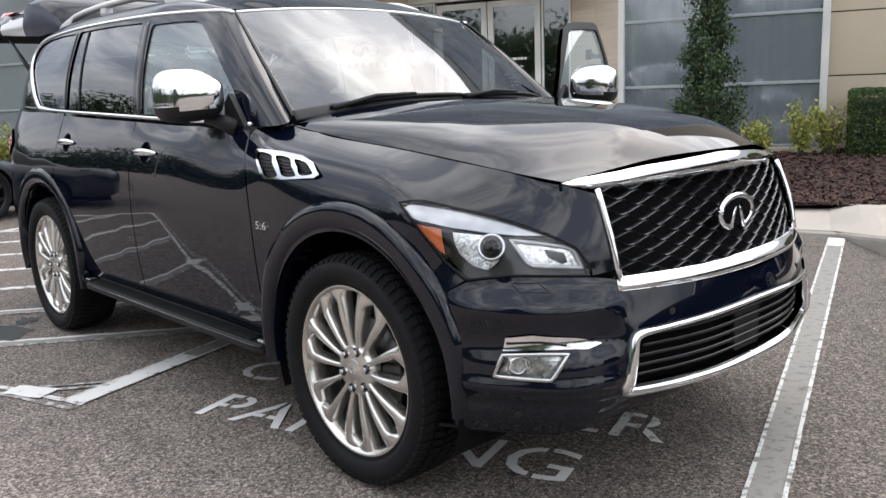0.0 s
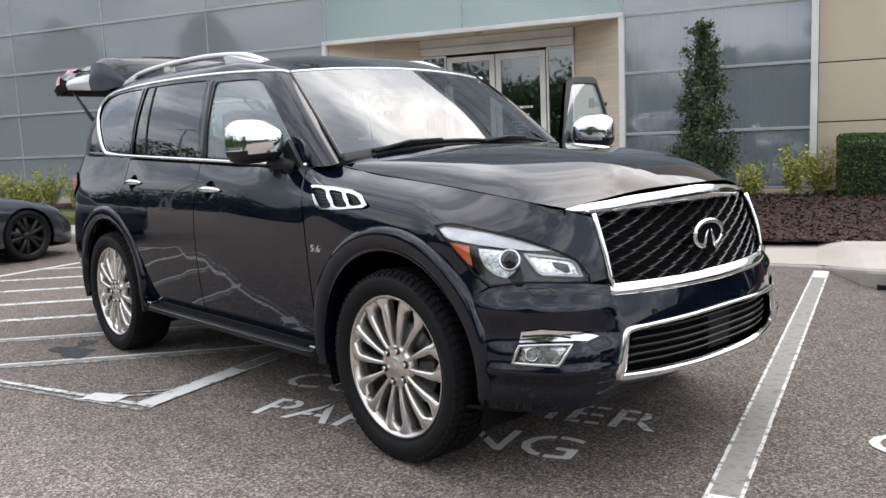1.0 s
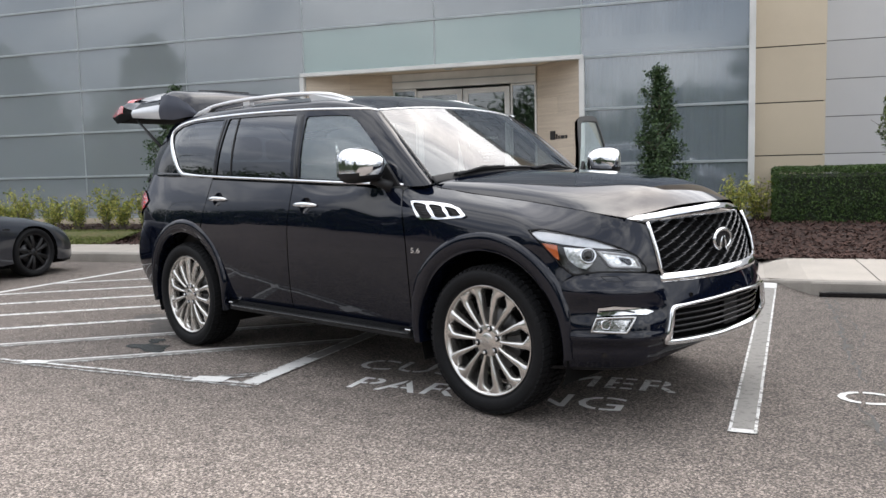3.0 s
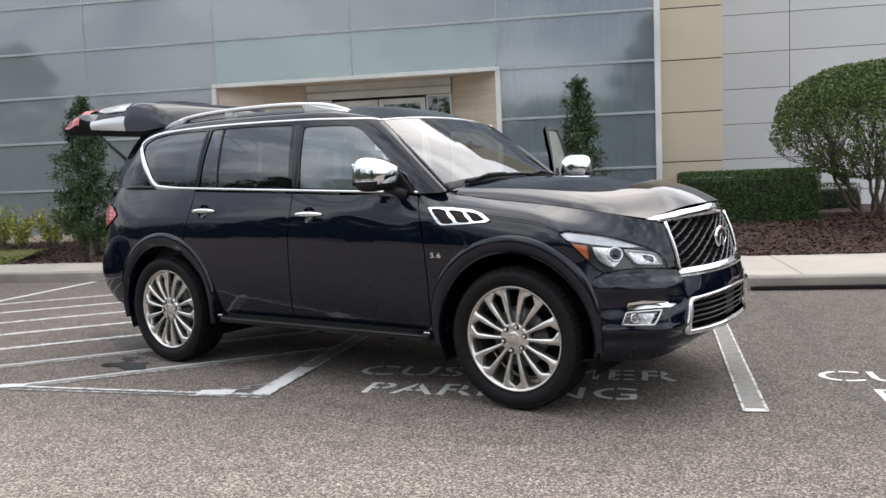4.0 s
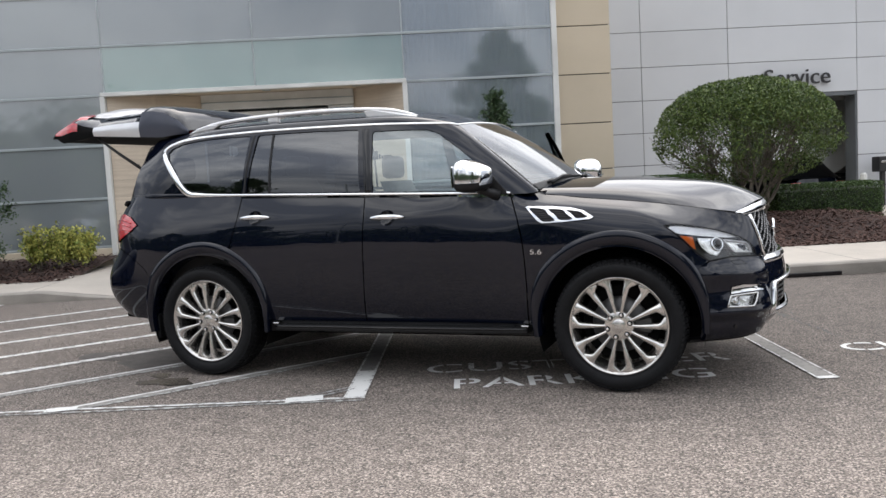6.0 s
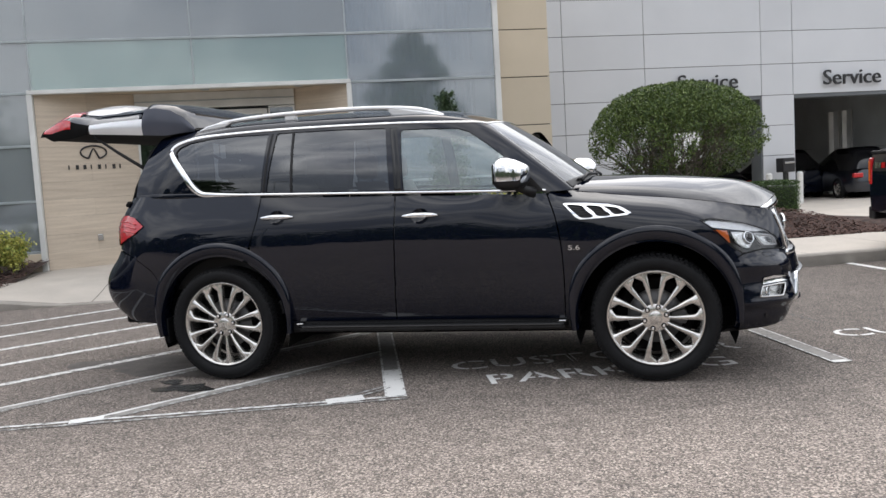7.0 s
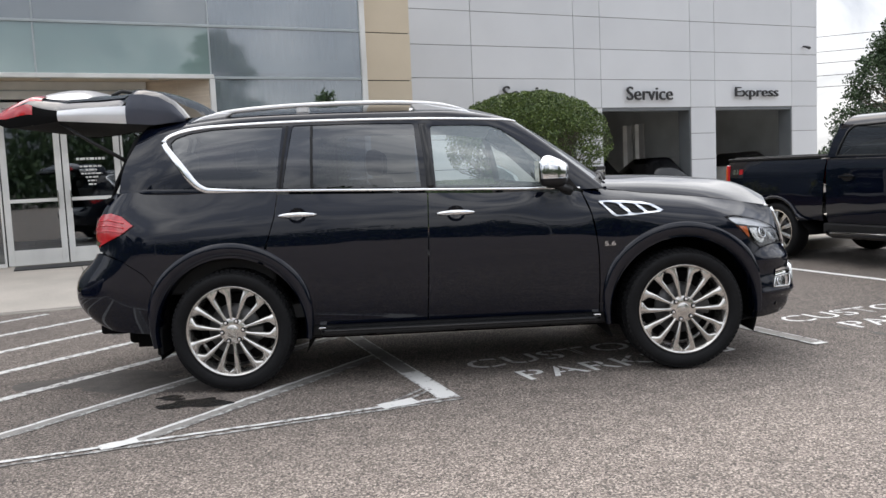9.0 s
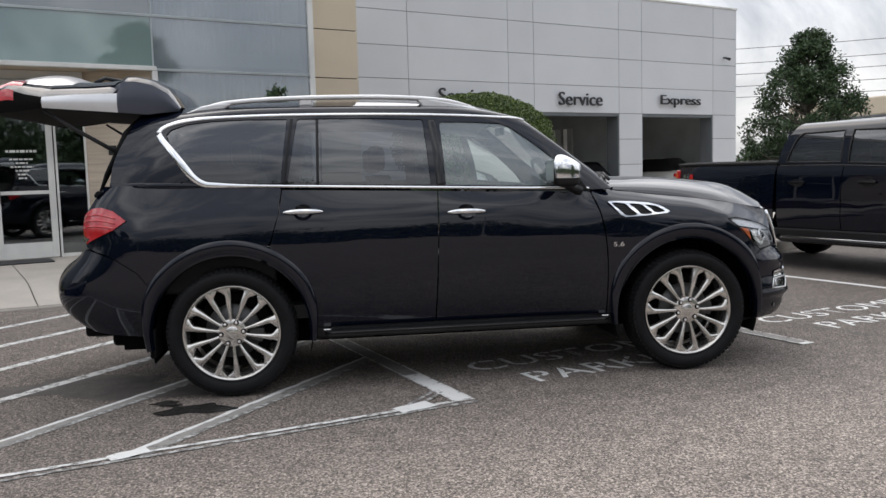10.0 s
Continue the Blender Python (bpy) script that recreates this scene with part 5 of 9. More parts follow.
HOOD = [
    [(1.0, 0.81, 1.268), (1.02, 0.70, 1.305), (1.06, 0.43, 1.338), (1.09, 0.20, 1.35), (1.10, 0, 1.352)],
    [(1.32, 0.80, 1.222), (1.33, 0.685, 1.283), (1.34, 0.42, 1.329), (1.35, 0.20, 1.343), (1.35, 0, 1.344)],
    [(1.6, 0.78, 1.190), (1.62, 0.665, 1.253), (1.64, 0.41, 1.308), (1.65, 0.20, 1.326), (1.65, 0, 1.327)],
    [(1.88, 0.752, 1.152), (1.90, 0.635, 1.208), (1.93, 0.395, 1.268), (1.95, 0.20, 1.293), (1.95, 0, 1.296)],
    [(2.10, 0.70, 1.113), (2.13, 0.575, 1.155), (2.18, 0.37, 1.215), (2.20, 0.20, 1.242), (2.21, 0, 1.246)],
    [(2.235, 0.655, 1.09), (2.30, 0.50, 1.118), (2.345, 0.345, 1.140), (2.385, 0.19, 1.15), (2.40, 0, 1.152)],
]
HOOD = [st + [(x, -y, z) for x, y, z in st[-2::-1]] for st in HOOD]
HOOD = [[(x, -y, z) for x, y, z in st] for st in HOOD]
SCREEN = [
    [(1.0, 0.79, 1.30), (1.09, 0.5, 1.335), (1.13, 0.2, 1.345), (1.14, 0, 1.347)],
    [(0.72, 0.748, 1.540), (0.79, 0.5, 1.560), (0.826, 0.2, 1.571), (0.832, 0, 1.573)],
    [(0.435, 0.688, 1.757), (0.478, 0.45, 1.775), (0.502, 0.2, 1.784), (0.508, 0, 1.786)],
]
SCREEN = [st + [(x, -y, z) for x, y, z in st[-2::-1]] for st in SCREEN]
SCREEN = [[(x, -y, z) for x, y, z in st] for st in SCREEN]

hood_s = Sheet(HOOD)
# the wing tops meet the bonnet's edge
_ss = np.linspace(0, hood_s.ks[-1], 400)
_edge = hood_s.at(_ss, np.zeros(400))
for _i in range(3, 10):
    _x = LOWER[_i][6][0]
    LOWER[_i][6] = tuple(np.array([np.interp(_x, _edge[:, 0], _edge[:, k]) for k in range(3)]) + np.array([0, -0.003, -0.002]))


def bumper_relief(p):
    """Brow over the fog lamp, its recess, the ledge under it and the lower roll of the front bumper's corner."""
    x, y, z = p[:, 0], np.abs(p[:, 1]), p[:, 2]
    step = lambda t: np.clip(t, 0, 1) ** 2 * (3 - 2 * np.clip(t, 0, 1))
    hump = lambda c, w: np.exp(-((z - c) / w) ** 2)
    side = step((x - 1.98) / 0.16) * step((y - 0.56) / 0.10)
    d = side * (0.020 * hump(0.735, 0.042) - 0.016 * hump(0.625, 0.05) + 0.016 * hump(0.495, 0.026) - 0.006 * hump(0.445, 0.025) + 0.006 * hump(0.385, 0.035))
    way = np.stack([x - 1.6, p[:, 1], np.zeros(len(p))], 1)
    return way / (np.linalg.norm(way, axis=1, keepdims=True) + 1e-9) * d[:, None]


low_s, cab_s, screen_s = Sheet(LOWER, carve=bumper_relief), Sheet(CABIN), Sheet(SCREEN)
low_s.out, cab_s.out, hood_s.out, screen_s.out = -1, -1, 1, -1


def dense(pts, step=0.03, closed=True, smooth=False):
    """Points along a path, no further apart than step."""
    p = [Vector(q) for q in pts]
    n = len(p)
    out = []
    for i in range(n if closed else n - 1):
        a, c = p[i], p[(i + 1) % n]
        k = max(1, int(math.ceil((c - a).length / step)))
        if smooth:
            z = p[(i - 1) % n] if (closed or i > 0) else a
            d = p[(i + 2) % n] if (closed or i < n - 2) else c
            for j in range(k):
                t = j / k
                out.append(0.5 * ((2 * a) + (c - z) * t + (2 * z - 5 * a + 4 * c - d) * t * t + (3 * a - z - 3 * c + d) * t ** 3))
        else:
            out += [a.lerp(c, j / k) for j in range(k)]
    if not closed:
        out.append(p[-1])
    return [tuple(q) for q in out]


def loop_of(sheet, pts, step=0.03, smooth=False):
    return sheet.find(dense(pts, step, True, smooth))


def inside(pt, loops):
    x, y = pt[:, 0], pt[:, 1]
    r = np.zeros(len(pt), bool)
    for lp in loops:
        a, c = lp, np.roll(lp, -1, 0)
        for (ax, ay), (cx, cy) in zip(a, c):
            if ay != cy:
                hit = ((ay > y) != (cy > y)) & (x < (cx - ax) * (y - ay) / (cy - ay) + ax)
                r ^= hit
    return r


def panel(name, sheet, loops, material, parent, label="", flip=False, lift=0.0, rim=0.012, step=0.035, m=None):
    """A curved panel cut from a sheet: the first loop is its edge, the others are holes. flip mirrors it to the car's left."""
    loops = [np.asarray(l) for l in loops]
    lo, hi = loops[0].min(0), loops[0].max(0)
    gx, gy = np.meshgrid(np.arange(lo[0], hi[0], step), np.arange(lo[1], hi[1], step), indexing="ij")
    g = np.stack([gx.ravel(), gy.ravel()], 1)
    if len(g):
        g = g[inside(g, loops)]
    edge = np.concatenate(loops)
    if len(g):
        g = g[np.array([((edge - q) ** 2).sum(1).min() for q in g]) > (step * 0.45) ** 2]
    verts = np.concatenate([edge, g]) if len(g) else edge
    edges, k = [], 0
    for l in loops:
        edges += [(k + i, k + (i + 1) % len(l)) for i in range(len(l))]
        k += len(l)
    res = geometry.delaunay_2d_cdt([Vector(v) for v in verts.tolist()], edges, [], 0, 1e-6)
    P = np.array([tuple(v) for v in res[0]])
    F = np.array([f for f in res[2] if len(f) == 3])
    F = F[inside(P[F].mean(1), loops)]
    X, N = sheet.at(P[:, 0], P[:, 1]), sheet.normal(P[:, 0], P[:, 1]) * sheet.out
    mid = np.abs(X[:, 1]) < 1e-4
    N[mid, 1] = 0
    N /= np.linalg.norm(N, axis=1, keepdims=True)
    fn = np.cross(X[F[:, 1]] - X[F[:, 0]], X[F[:, 2]] - X[F[:, 0]])
    bad = (fn * N[F[:, 0]]).sum(1) < 0
    F[bad] = F[bad][:, ::-1]
    X = X + N * lift
    faces = F.tolist()
    XX, NN = [X], [N]
    base = len(X)
    if rim:
        for l in loops:
            q, n = sheet.at(l[:, 0], l[:, 1]), sheet.normal(l[:, 0], l[:, 1]) * sheet.out
            q = q + n * lift
            t = np.roll(q, -1, 0) - np.roll(q, 1, 0)
            o = np.cross(t, n)
            o /= np.linalg.norm(o, axis=1, keepdims=True) + 1e-9
            c = len(l)
            XX += [q, q - n * rim]
            NN += [o, o]
            faces += [(base + i, base + (i + 1) % c, base + c + (i + 1) % c, base + c + i) for i in range(c)]
            base += 2 * c
    X, N = np.concatenate(XX), np.concatenate(NN)
    if flip:
        X, N = X * [1, -1, 1], N * [1, -1, 1]
        faces = [f[::-1] for f in faces]
    me = bpy.data.meshes.new(name)
    me.from_pydata(X.tolist(), [], faces)
    me.materials.append(M[material])
    me.polygons.foreach_set("use_smooth", [True] * len(me.polygons))
    me.update()
    me.normals_split_custom_set_from_vertices(N.tolist())
    ob = new(name, me)
    ob.parent = parent
    if m is not None:
        ob.matrix_basis = m
    if label:
        ob["label"] = label
    return ob


def trim(name, sheet, pts, width, height, material, parent, label="", flip=False, lift=0.0, closed=False, smooth=True, step=0.03, shift=0.0, m=None):
    """A moulded strip on a sheet along a path; width may change along it."""
    d = dense(pts, step, closed, smooth)
    sv = sheet.find(d)
    q, n = sheet.at(sv[:, 0], sv[:, 1]), sheet.normal(sv[:, 0], sv[:, 1]) * sheet.out
    t = np.gradient(q, axis=0)
    if closed:
        t = np.roll(q, -1, 0) - np.roll(q, 1, 0)
    t /= np.linalg.norm(t, axis=1, keepdims=True) + 1e-9
    o = np.cross(t, n)
    k = len(q)
    w = np.array([lerp_table(i / (k - 1), width) for i in range(k)]) if isinstance(width, list) else np.full(k, width)
    prof = [(-0.5, -0.3), (-0.5, 0.45), (-0.34, 0.92), (0.0, 1.0), (0.34, 0.92), (0.5, 0.45), (0.5, -0.3)]
    b = bmesh.new()
    s = -1 if flip else 1
    rows = []
    for i in range(k):
        row = []
        for a, h in prof:
            p = q[i] + o[i] * (a + shift) * w[i] + n[i] * (h * height + lift)
            row.append(b.verts.new((p[0], s * p[1], p[2])))
        rows.append(row)
    for i in range(k if closed else k - 1):
        r1, r2 = rows[i], rows[(i + 1) % k]
        for j in range(len(prof) - 1):
            b.faces.new((r1[j], r1[j + 1], r2[j + 1], r2[j]))
    if not closed:
        b.faces.new(rows[0])
        b.faces.new(rows[-1][::-1])
    bmesh.ops.recalc_face_normals(b, faces=b.faces)
    return part(name, b, material, parent, label, smooth=True, m=m)


suv = thing("suv", "glossy black large suv with chrome trim, tailgate and driver door open", "car")


def arc(cx, cz, r, a0, a1, y, n=24):
    return [(cx + r * math.cos(radians(a0 + (a1 - a0) * i / n)), -y, cz + r * math.sin(radians(a0 + (a1 - a0) * i / n))) for i in range(n + 1)]


WX, WZ, WR = 1.5375, 0.417, 0.417
HL = [(1.833, -0.964, 1.034), (1.899, -0.935, 1.041), (2.009, -0.891, 1.022), (2.141, -0.815, 0.985), (2.246, -0.744, 0.942), (2.312, -0.694, 0.90), (2.347, -0.664, 0.845),
      (2.348, -0.669, 0.819), (2.283, -0.76, 0.825), (2.195, -0.849, 0.829), (2.085, -0.927, 0.815), (2.02, -0.947, 0.862), (1.972, -0.958, 0.915), (1.918, -0.973, 0.972)]
CUT_F = [(0.964, -0.94, 0.425), (0.968, -0.985, 0.70), (0.957, -0.993, 0.92), (0.925, -0.975, 1.10), (0.875, -0.915, 1.235)]
TOP_V = low_s.kv[-1] - 0.001


def top_edge(x0, x1, n=40):
    """Upper edge of the lower sheet between two places along the car."""
    s = np.linspace(0, low_s.ks[-1], 700)
    q = low_s.at(s, np.full(700, TOP_V))
    keep = s[(q[:, 0] <= max(x0, x1)) & (q[:, 0] >= min(x0, x1))]
    k = np.linspace(keep.min(), keep.max(), n)
    if x0 < x1:
        k = k[::-1]
    return np.stack([k, np.full(n, TOP_V)], 1)


def sv(sheet, pts, step=0.03, smooth=False):
    return sheet.find(dense(pts, step, False, smooth))


SEAM = [(2.088, -0.926, 0.812), (2.02, -0.955, 0.77), (1.925, -0.97, 0.733)]
fender = np.concatenate([
    sv(low_s, CUT_F[::1], 0.03, True),
    top_edge(0.885, 2.248),
    sv(low_s, [(2.255, -0.65, 1.075), (2.312, -0.585, 1.05), (2.36, -0.585, 0.95), (2.395, -0.588, 0.83), (2.352, -0.66, 0.818)]),
    sv(low_s, [(2.351, -0.66, 0.845), (2.316, -0.69, 0.905), (2.25, -0.741, 0.948), (2.143, -0.812, 0.992), (2.009, -0.888, 1.028), (1.899, -0.931, 1.048), (1.825, -0.962, 1.036), (1.911, -0.975, 0.970), (1.965, -0.96, 0.912), (2.013, -0.948, 0.859), (2.079, -0.93, 0.812)]),
    sv(low_s, SEAM[1:]),
    sv(low_s, arc(WX, WZ, 0.50, 39, 186, 0.98)),
])
bumper = np.concatenate([
    sv(low_s, [(2.088, -0.926, 0.808), (2.195, -0.849, 0.823), (2.283, -0.76, 0.819), (2.35, -0.665, 0.813), (2.398, -0.585, 0.80)]),
    sv(low_s, [(2.402, -0.585, 0.77), (2.46, -0.45, 0.765), (2.51, -0.25, 0.76), (2.547, 0.0, 0.757)]),
    sv(low_s, [(2.573, 0.0, 0.662), (2.545, -0.33, 0.655), (2.485, -0.555, 0.645)]),
    sv(low_s, [(2.478, -0.58, 0.61), (2.43, -0.612, 0.474), (2.44, -0.57, 0.464), (2.51, -0.33, 0.452), (2.54, 0.0, 0.448)]),
    np.stack([np.linspace(0.0, low_s.find([(2.03, -0.93, 0.335)])[0][0], 40), np.full(40, 0.004)], 1),
    sv(low_s, arc(WX, WZ, 0.50, -8, 39, 0.965, 12)),
    sv(low_s, SEAM[1:][::-1]),
])
FOG_UP = [(2.211, -0.899, 0.650), (2.273, -0.85, 0.661), (2.36, -0.755, 0.648), (2.42, -0.688, 0.63), (2.388, -0.732, 0.615), (2.206, -0.907, 0.613)]
FOG_LO = [(2.206, -0.907, 0.606), (2.176, -0.919, 0.528), (2.314, -0.808, 0.516), (2.357, -0.772, 0.606)]
door_f = np.concatenate([
    sv(low_s, [(0.862, -0.91, 1.247), (0.3, -0.925, 1.268), (-0.172, -0.93, 1.287)]),
    sv(low_s, [(-0.178, -0.985, 1.05), (-0.193, -0.985, 0.7), (-0.21, -0.94, 0.425), (0.4, -0.94, 0.425)]),
    sv(low_s, [(0.956, -0.94, 0.425), (0.96, -0.985, 0.70), (0.949, -0.993, 0.92), (0.917, -0.975, 1.10)], 0.03, True),
])
REAR_CUT = [(-1.19, -0.925, 1.325), (-1.215, -0.97, 1.17), (-1.262, -0.985, 1.02)]
door_r = np.concatenate([
    sv(low_s, [(-0.180, -0.93, 1.287), (-0.7, -0.93, 1.307), (-1.183, -0.925, 1.325)]),
    sv(low_s, [(-1.208, -0.97, 1.17), (-1.256, -0.985, 1.02)] + [(x + 0.004, y, z) for x, y, z in arc(-WX, WZ, 0.50, 66, 4, 0.985, 14)][1:]),
    sv(low_s, [(-1.03, -0.94, 0.425), (-0.6, -0.94, 0.425), (-0.218, -0.94, 0.425), (-0.201, -0.985, 0.7), (-0.186, -0.985, 1.05)]),
])
BSEAM = [(-1.975, -0.985, 0.66), (-2.1, -0.965, 0.83), (-2.25, -0.935, 0.93), (-2.42, -0.85, 0.985)]
TL = [(-2.155, -0.934, 1.157), (-2.235, -0.905, 1.22), (-2.31, -0.873, 1.242), (-2.38, -0.84, 1.236), (-2.43, -0.81, 1.20), (-2.435, -0.82, 1.05), (-2.415, -0.85, 1.018), (-2.36, -0.88, 1.045), (-2.24, -0.93, 1.10)]
quarter = np.concatenate([
    top_edge(-1.19, -2.32)[:-1],
    sv(low_s, [(-2.375, -0.80, 1.30), (-2.425, -0.80, 1.20), (-2.44, -0.82, 1.02), (-2.425, -0.848, 0.992)]),
    sv(low_s, BSEAM[::-1][1:]),
    sv(low_s, arc(-WX, WZ, 0.50, 152, 66, 0.985)),
    sv(low_s, REAR_CUT[::-1]),
])
rear_bumper = np.concatenate([
    sv(low_s, [(x, y, z - 0.006) for x, y, z in BSEAM]),
    sv(low_s, [(-2.46, -0.79, 0.97), (-2.52, -0.6, 0.955), (-2.545, -0.3, 0.95), (-2.55, 0.0, 0.95)]),
    sv(low_s, [(-2.74, 0.0, 0.70), (-2.58, 0.0, 0.482), (-2.56, -0.3, 0.478), (-2.54, -0.59, 0.472), (-2.47, -0.77, 0.462), (-2.35, -0.865, 0.442), (-2.15, -0.92, 0.422), (-2.05, -0.935, 0.412)]),
    sv(low_s, arc(-WX, WZ, 0.50, 181, 152, 0.98, 10)),
])


def cy(x, z):
    return -(belt_y(x) - 0.118 * (z - belt_z(x)) / (1.79 - belt_z(x)))


def cpts(pts):
    return [(x, cy(x, z), z) for x, z in pts]


WIN_F = cpts([(0.83, 1.288), (0.66, 1.452), (0.50, 1.588), (0.345, 1.712), (0.27, 1.74), (0.1, 1.745), (-0.125, 1.745), (-0.14, 1.73), (-0.118, 1.325), (0.3, 1.309)])
WIN_R = cpts([(-0.218, 1.332), (-0.25, 1.752), (-0.262, 1.765), (-0.6, 1.774), (-1.06, 1.777), (-1.075, 1.765), (-1.15, 1.362), (-0.7, 1.345)])
WIN_Q = cpts([(-1.192, 1.366), (-1.14, 1.775), (-1.4, 1.778), (-1.62, 1.772), (-1.78, 1.752), (-1.87, 1.722), (-1.90, 1.69), (-1.885, 1.64), (-1.80, 1.52), (-1.71, 1.415), (-1.66, 1.388), (-1.60, 1.378), (-1.4, 1.372)])
DLO = cpts([(0.86, 1.275), (0.3, 1.294), (-0.6, 1.327), (-1.3, 1.353), (-1.60, 1.366), (-1.68, 1.378), (-1.745, 1.425), (-1.83, 1.535), (-1.925, 1.655), (-1.95, 1.70)])
DLO_TOP = [(-1.95, -0.79, 1.70), (-1.935, -0.785, 1.735), (-1.86, -0.79, 1.772), (-1.72, -0.795, 1.795), (-1.5, -0.80, 1.803), (-1.1, -0.808, 1.808), (-0.5, -0.81, 1.804), (0.0, -0.80, 1.79), (0.3, -0.77, 1.772), (0.46, -0.715, 1.752)]
cab_full = np.concatenate([
    np.stack([np.linspace(0, cab_s.ks[-1] - 0.003, 60), np.full(60, 0.003)], 1),
    np.stack([np.full(20, cab_s.ks[-1] - 0.003), np.linspace(0.02, cab_s.kv[-1], 20)], 1),
    np.stack([np.linspace(cab_s.ks[-1] - 0.02, 0, 60), np.full(60, cab_s.kv[-1])], 1),
    np.stack([np.zeros(20), np.linspace(cab_s.kv[-1] - 0.02, 0.02, 20)], 1),
])
win_loops = [loop_of(cab_s, w, 0.025) for w in (WIN_F, WIN_R, WIN_Q)]
DOOR_HOLE = loop_of(cab_s, cpts([(0.85, 1.284), (0.5, 1.612), (0.33, 1.745), (0.25, 1.764), (-0.14, 1.766), (-0.165, 1.75), (-0.15, 1.318), (0.3, 1.30)]), 0.03)
DOOR_RING = loop_of(cab_s, cpts([(0.85, 1.280), (0.54, 1.615), (0.37, 1.762), (0.25, 1.794), (-0.15, 1.797), (-0.185, 1.78), (-0.165, 1.316), (0.3, 1.298)]), 0.03)
HINGE = Matrix.Translation((0.925, 0.90, 0)) @ Matrix.Rotation(radians(-71), 4, "Z") @ Matrix.Translation((-0.94, -0.93, 0))

CUPS = {hx: loop_of(low_s, [(hx + 0.062 * math.cos(a * 0.31416), -0.98, hz - 0.006 + 0.056 * math.sin(a * 0.31416)) for a in range(20)], 0.02) for hx, hz in ((0.005, 1.152), (-1.055, 1.187))}
for flip in (False, True):
    sgn = 1 if flip else -1
    fp = panel("front_fender", low_s, [fender], "paint", suv, flip=flip)
    bp = panel("front_bumper", low_s, [bumper, loop_of(low_s, FOG_UP), loop_of(low_s, FOG_LO)], "paint", suv, flip=flip, step=0.017)
    panel("rear_quarter", low_s, [quarter, loop_of(low_s, TL)], "paint", suv, flip=flip)
    panel("rear_bumper", low_s, [rear_bumper], "paint", suv, flip=flip)
    dr = panel("rear_door", low_s, [door_r, CUPS[-1.055]], "paint", suv, flip=flip)
    cb = panel("cabin_shell", cab_s, [cab_full, DOOR_HOLE if flip else win_loops[0], win_loops[1], win_loops[2]], "paint", suv, flip=flip)
    panel("quarter_glass", cab_s, [loop_of(cab_s, WIN_Q, 0.03)], "glass_dark", cb, flip=flip, lift=-0.008, rim=0)
    if not flip:
        panel("rear_door_glass", cab_s, [loop_of(cab_s, WIN_R, 0.03)], "glass_dark", dr, flip=flip, lift=-0.008, rim=0)
    trim("window_divider", cab_s, cpts([(-0.955, 1.35), (-0.95, 1.55), (-0.945, 1.775)]), 0.018, 0.004, "plastic", dr, flip=flip, lift=-0.006)
    trim("b_pillar_cover", cab_s, cpts([(-0.155, 1.32), (-0.17, 1.55), (-0.195, 1.76)]), 0.05, 0.004, "gloss_black", cb, flip=flip)
    trim("c_pillar_line", cab_s, cpts([(-1.17, 1.36), (-1.14, 1.56), (-1.107, 1.775)]), 0.018, 0.003, "plastic", cb, flip=flip)
    trim("window_chrome", cab_s, DLO, [(0.0, 0.017), (0.72, 0.018), (0.8, 0.032), (0.9, 0.05), (1.0, 0.036)], 0.008, "chrome", cb, "chrome window surround", flip=flip)
    trim("window_chrome", cab_s, DLO_TOP, [(0.0, 0.036), (0.06, 0.03), (0.2, 0.02), (1.0, 0.015)], 0.008, "chrome", cb, "chrome window surround", flip=flip)
    trim("quarter_fillet", cab_s, cpts([(-1.32, belt_z(-1.32) + 0.002), (-1.7, belt_z(-1.7) + 0.002), (-2.05, belt_z(-2.05) + 0.002)]) + [(-2.18, -0.85, 1.379), (-2.268, -0.823, 1.382)], 0.034, 0.0025, "paint", cb, flip=flip, lift=-0.0005)
    # front door: shut on the right, swung open on the left
    hm = HINGE if flip else None
    df = panel("front_door", low_s, [door_f, CUPS[0.005]], "paint", suv, "driver door standing open" if flip else "", flip=flip, m=hm)
    if flip:
        panel("window_frame", cab_s, [DOOR_RING, win_loops[0]], "dark_trim", df, flip=True, rim=0.03)
        # inner trim of the open door
        panel("door_trim", low_s, [door_f], "seat", df, flip=True, lift=-0.07, rim=0, step=0.08)
    panel("front_door_glass", cab_s, [loop_of(cab_s, WIN_F, 0.03)], "glass_front", df, flip=flip, lift=-0.008, rim=0)
    for dd, hx, hz in ((df, 0.005, 1.152), (dr, -1.055, 1.187)):
        lp = CUPS[hx]
        cen = lp.mean(0)
        b = bmesh.new()
        rings = []
        for k in range(7):
            r = 1 - k / 6.2
            svp = cen + (lp - cen) * r
            q, n = low_s.at(svp[:, 0], svp[:, 1]), low_s.normal(svp[:, 0], svp[:, 1]) * low_s.out
            q = q - n * (0.034 * (1 - r ** 2.2) + 0.001)
            rings.append([b.verts.new((x, y if not flip else -y, z)) for x, y, z in q])
        for r1, r2 in zip(rings, rings[1:]):
            for j in range(len(r1)):
                b.faces.new((r1[j], r1[(j + 1) % len(r1)], r2[(j + 1) % len(r1)], r2[j]))
        b.faces.new(rings[-1])
        bmesh.ops.recalc_face_normals(b, faces=b.faces)
        part("handle_cup", b, "paint", dd, "dark handle recess", smooth=True)
        q = low_s.at(*low_s.find([(hx, -0.98, hz)]).T)[0]
        b = bmesh.new()
        bmesh.ops.create_uvsphere(b, u_segments=20, v_segments=10, radius=1.0)
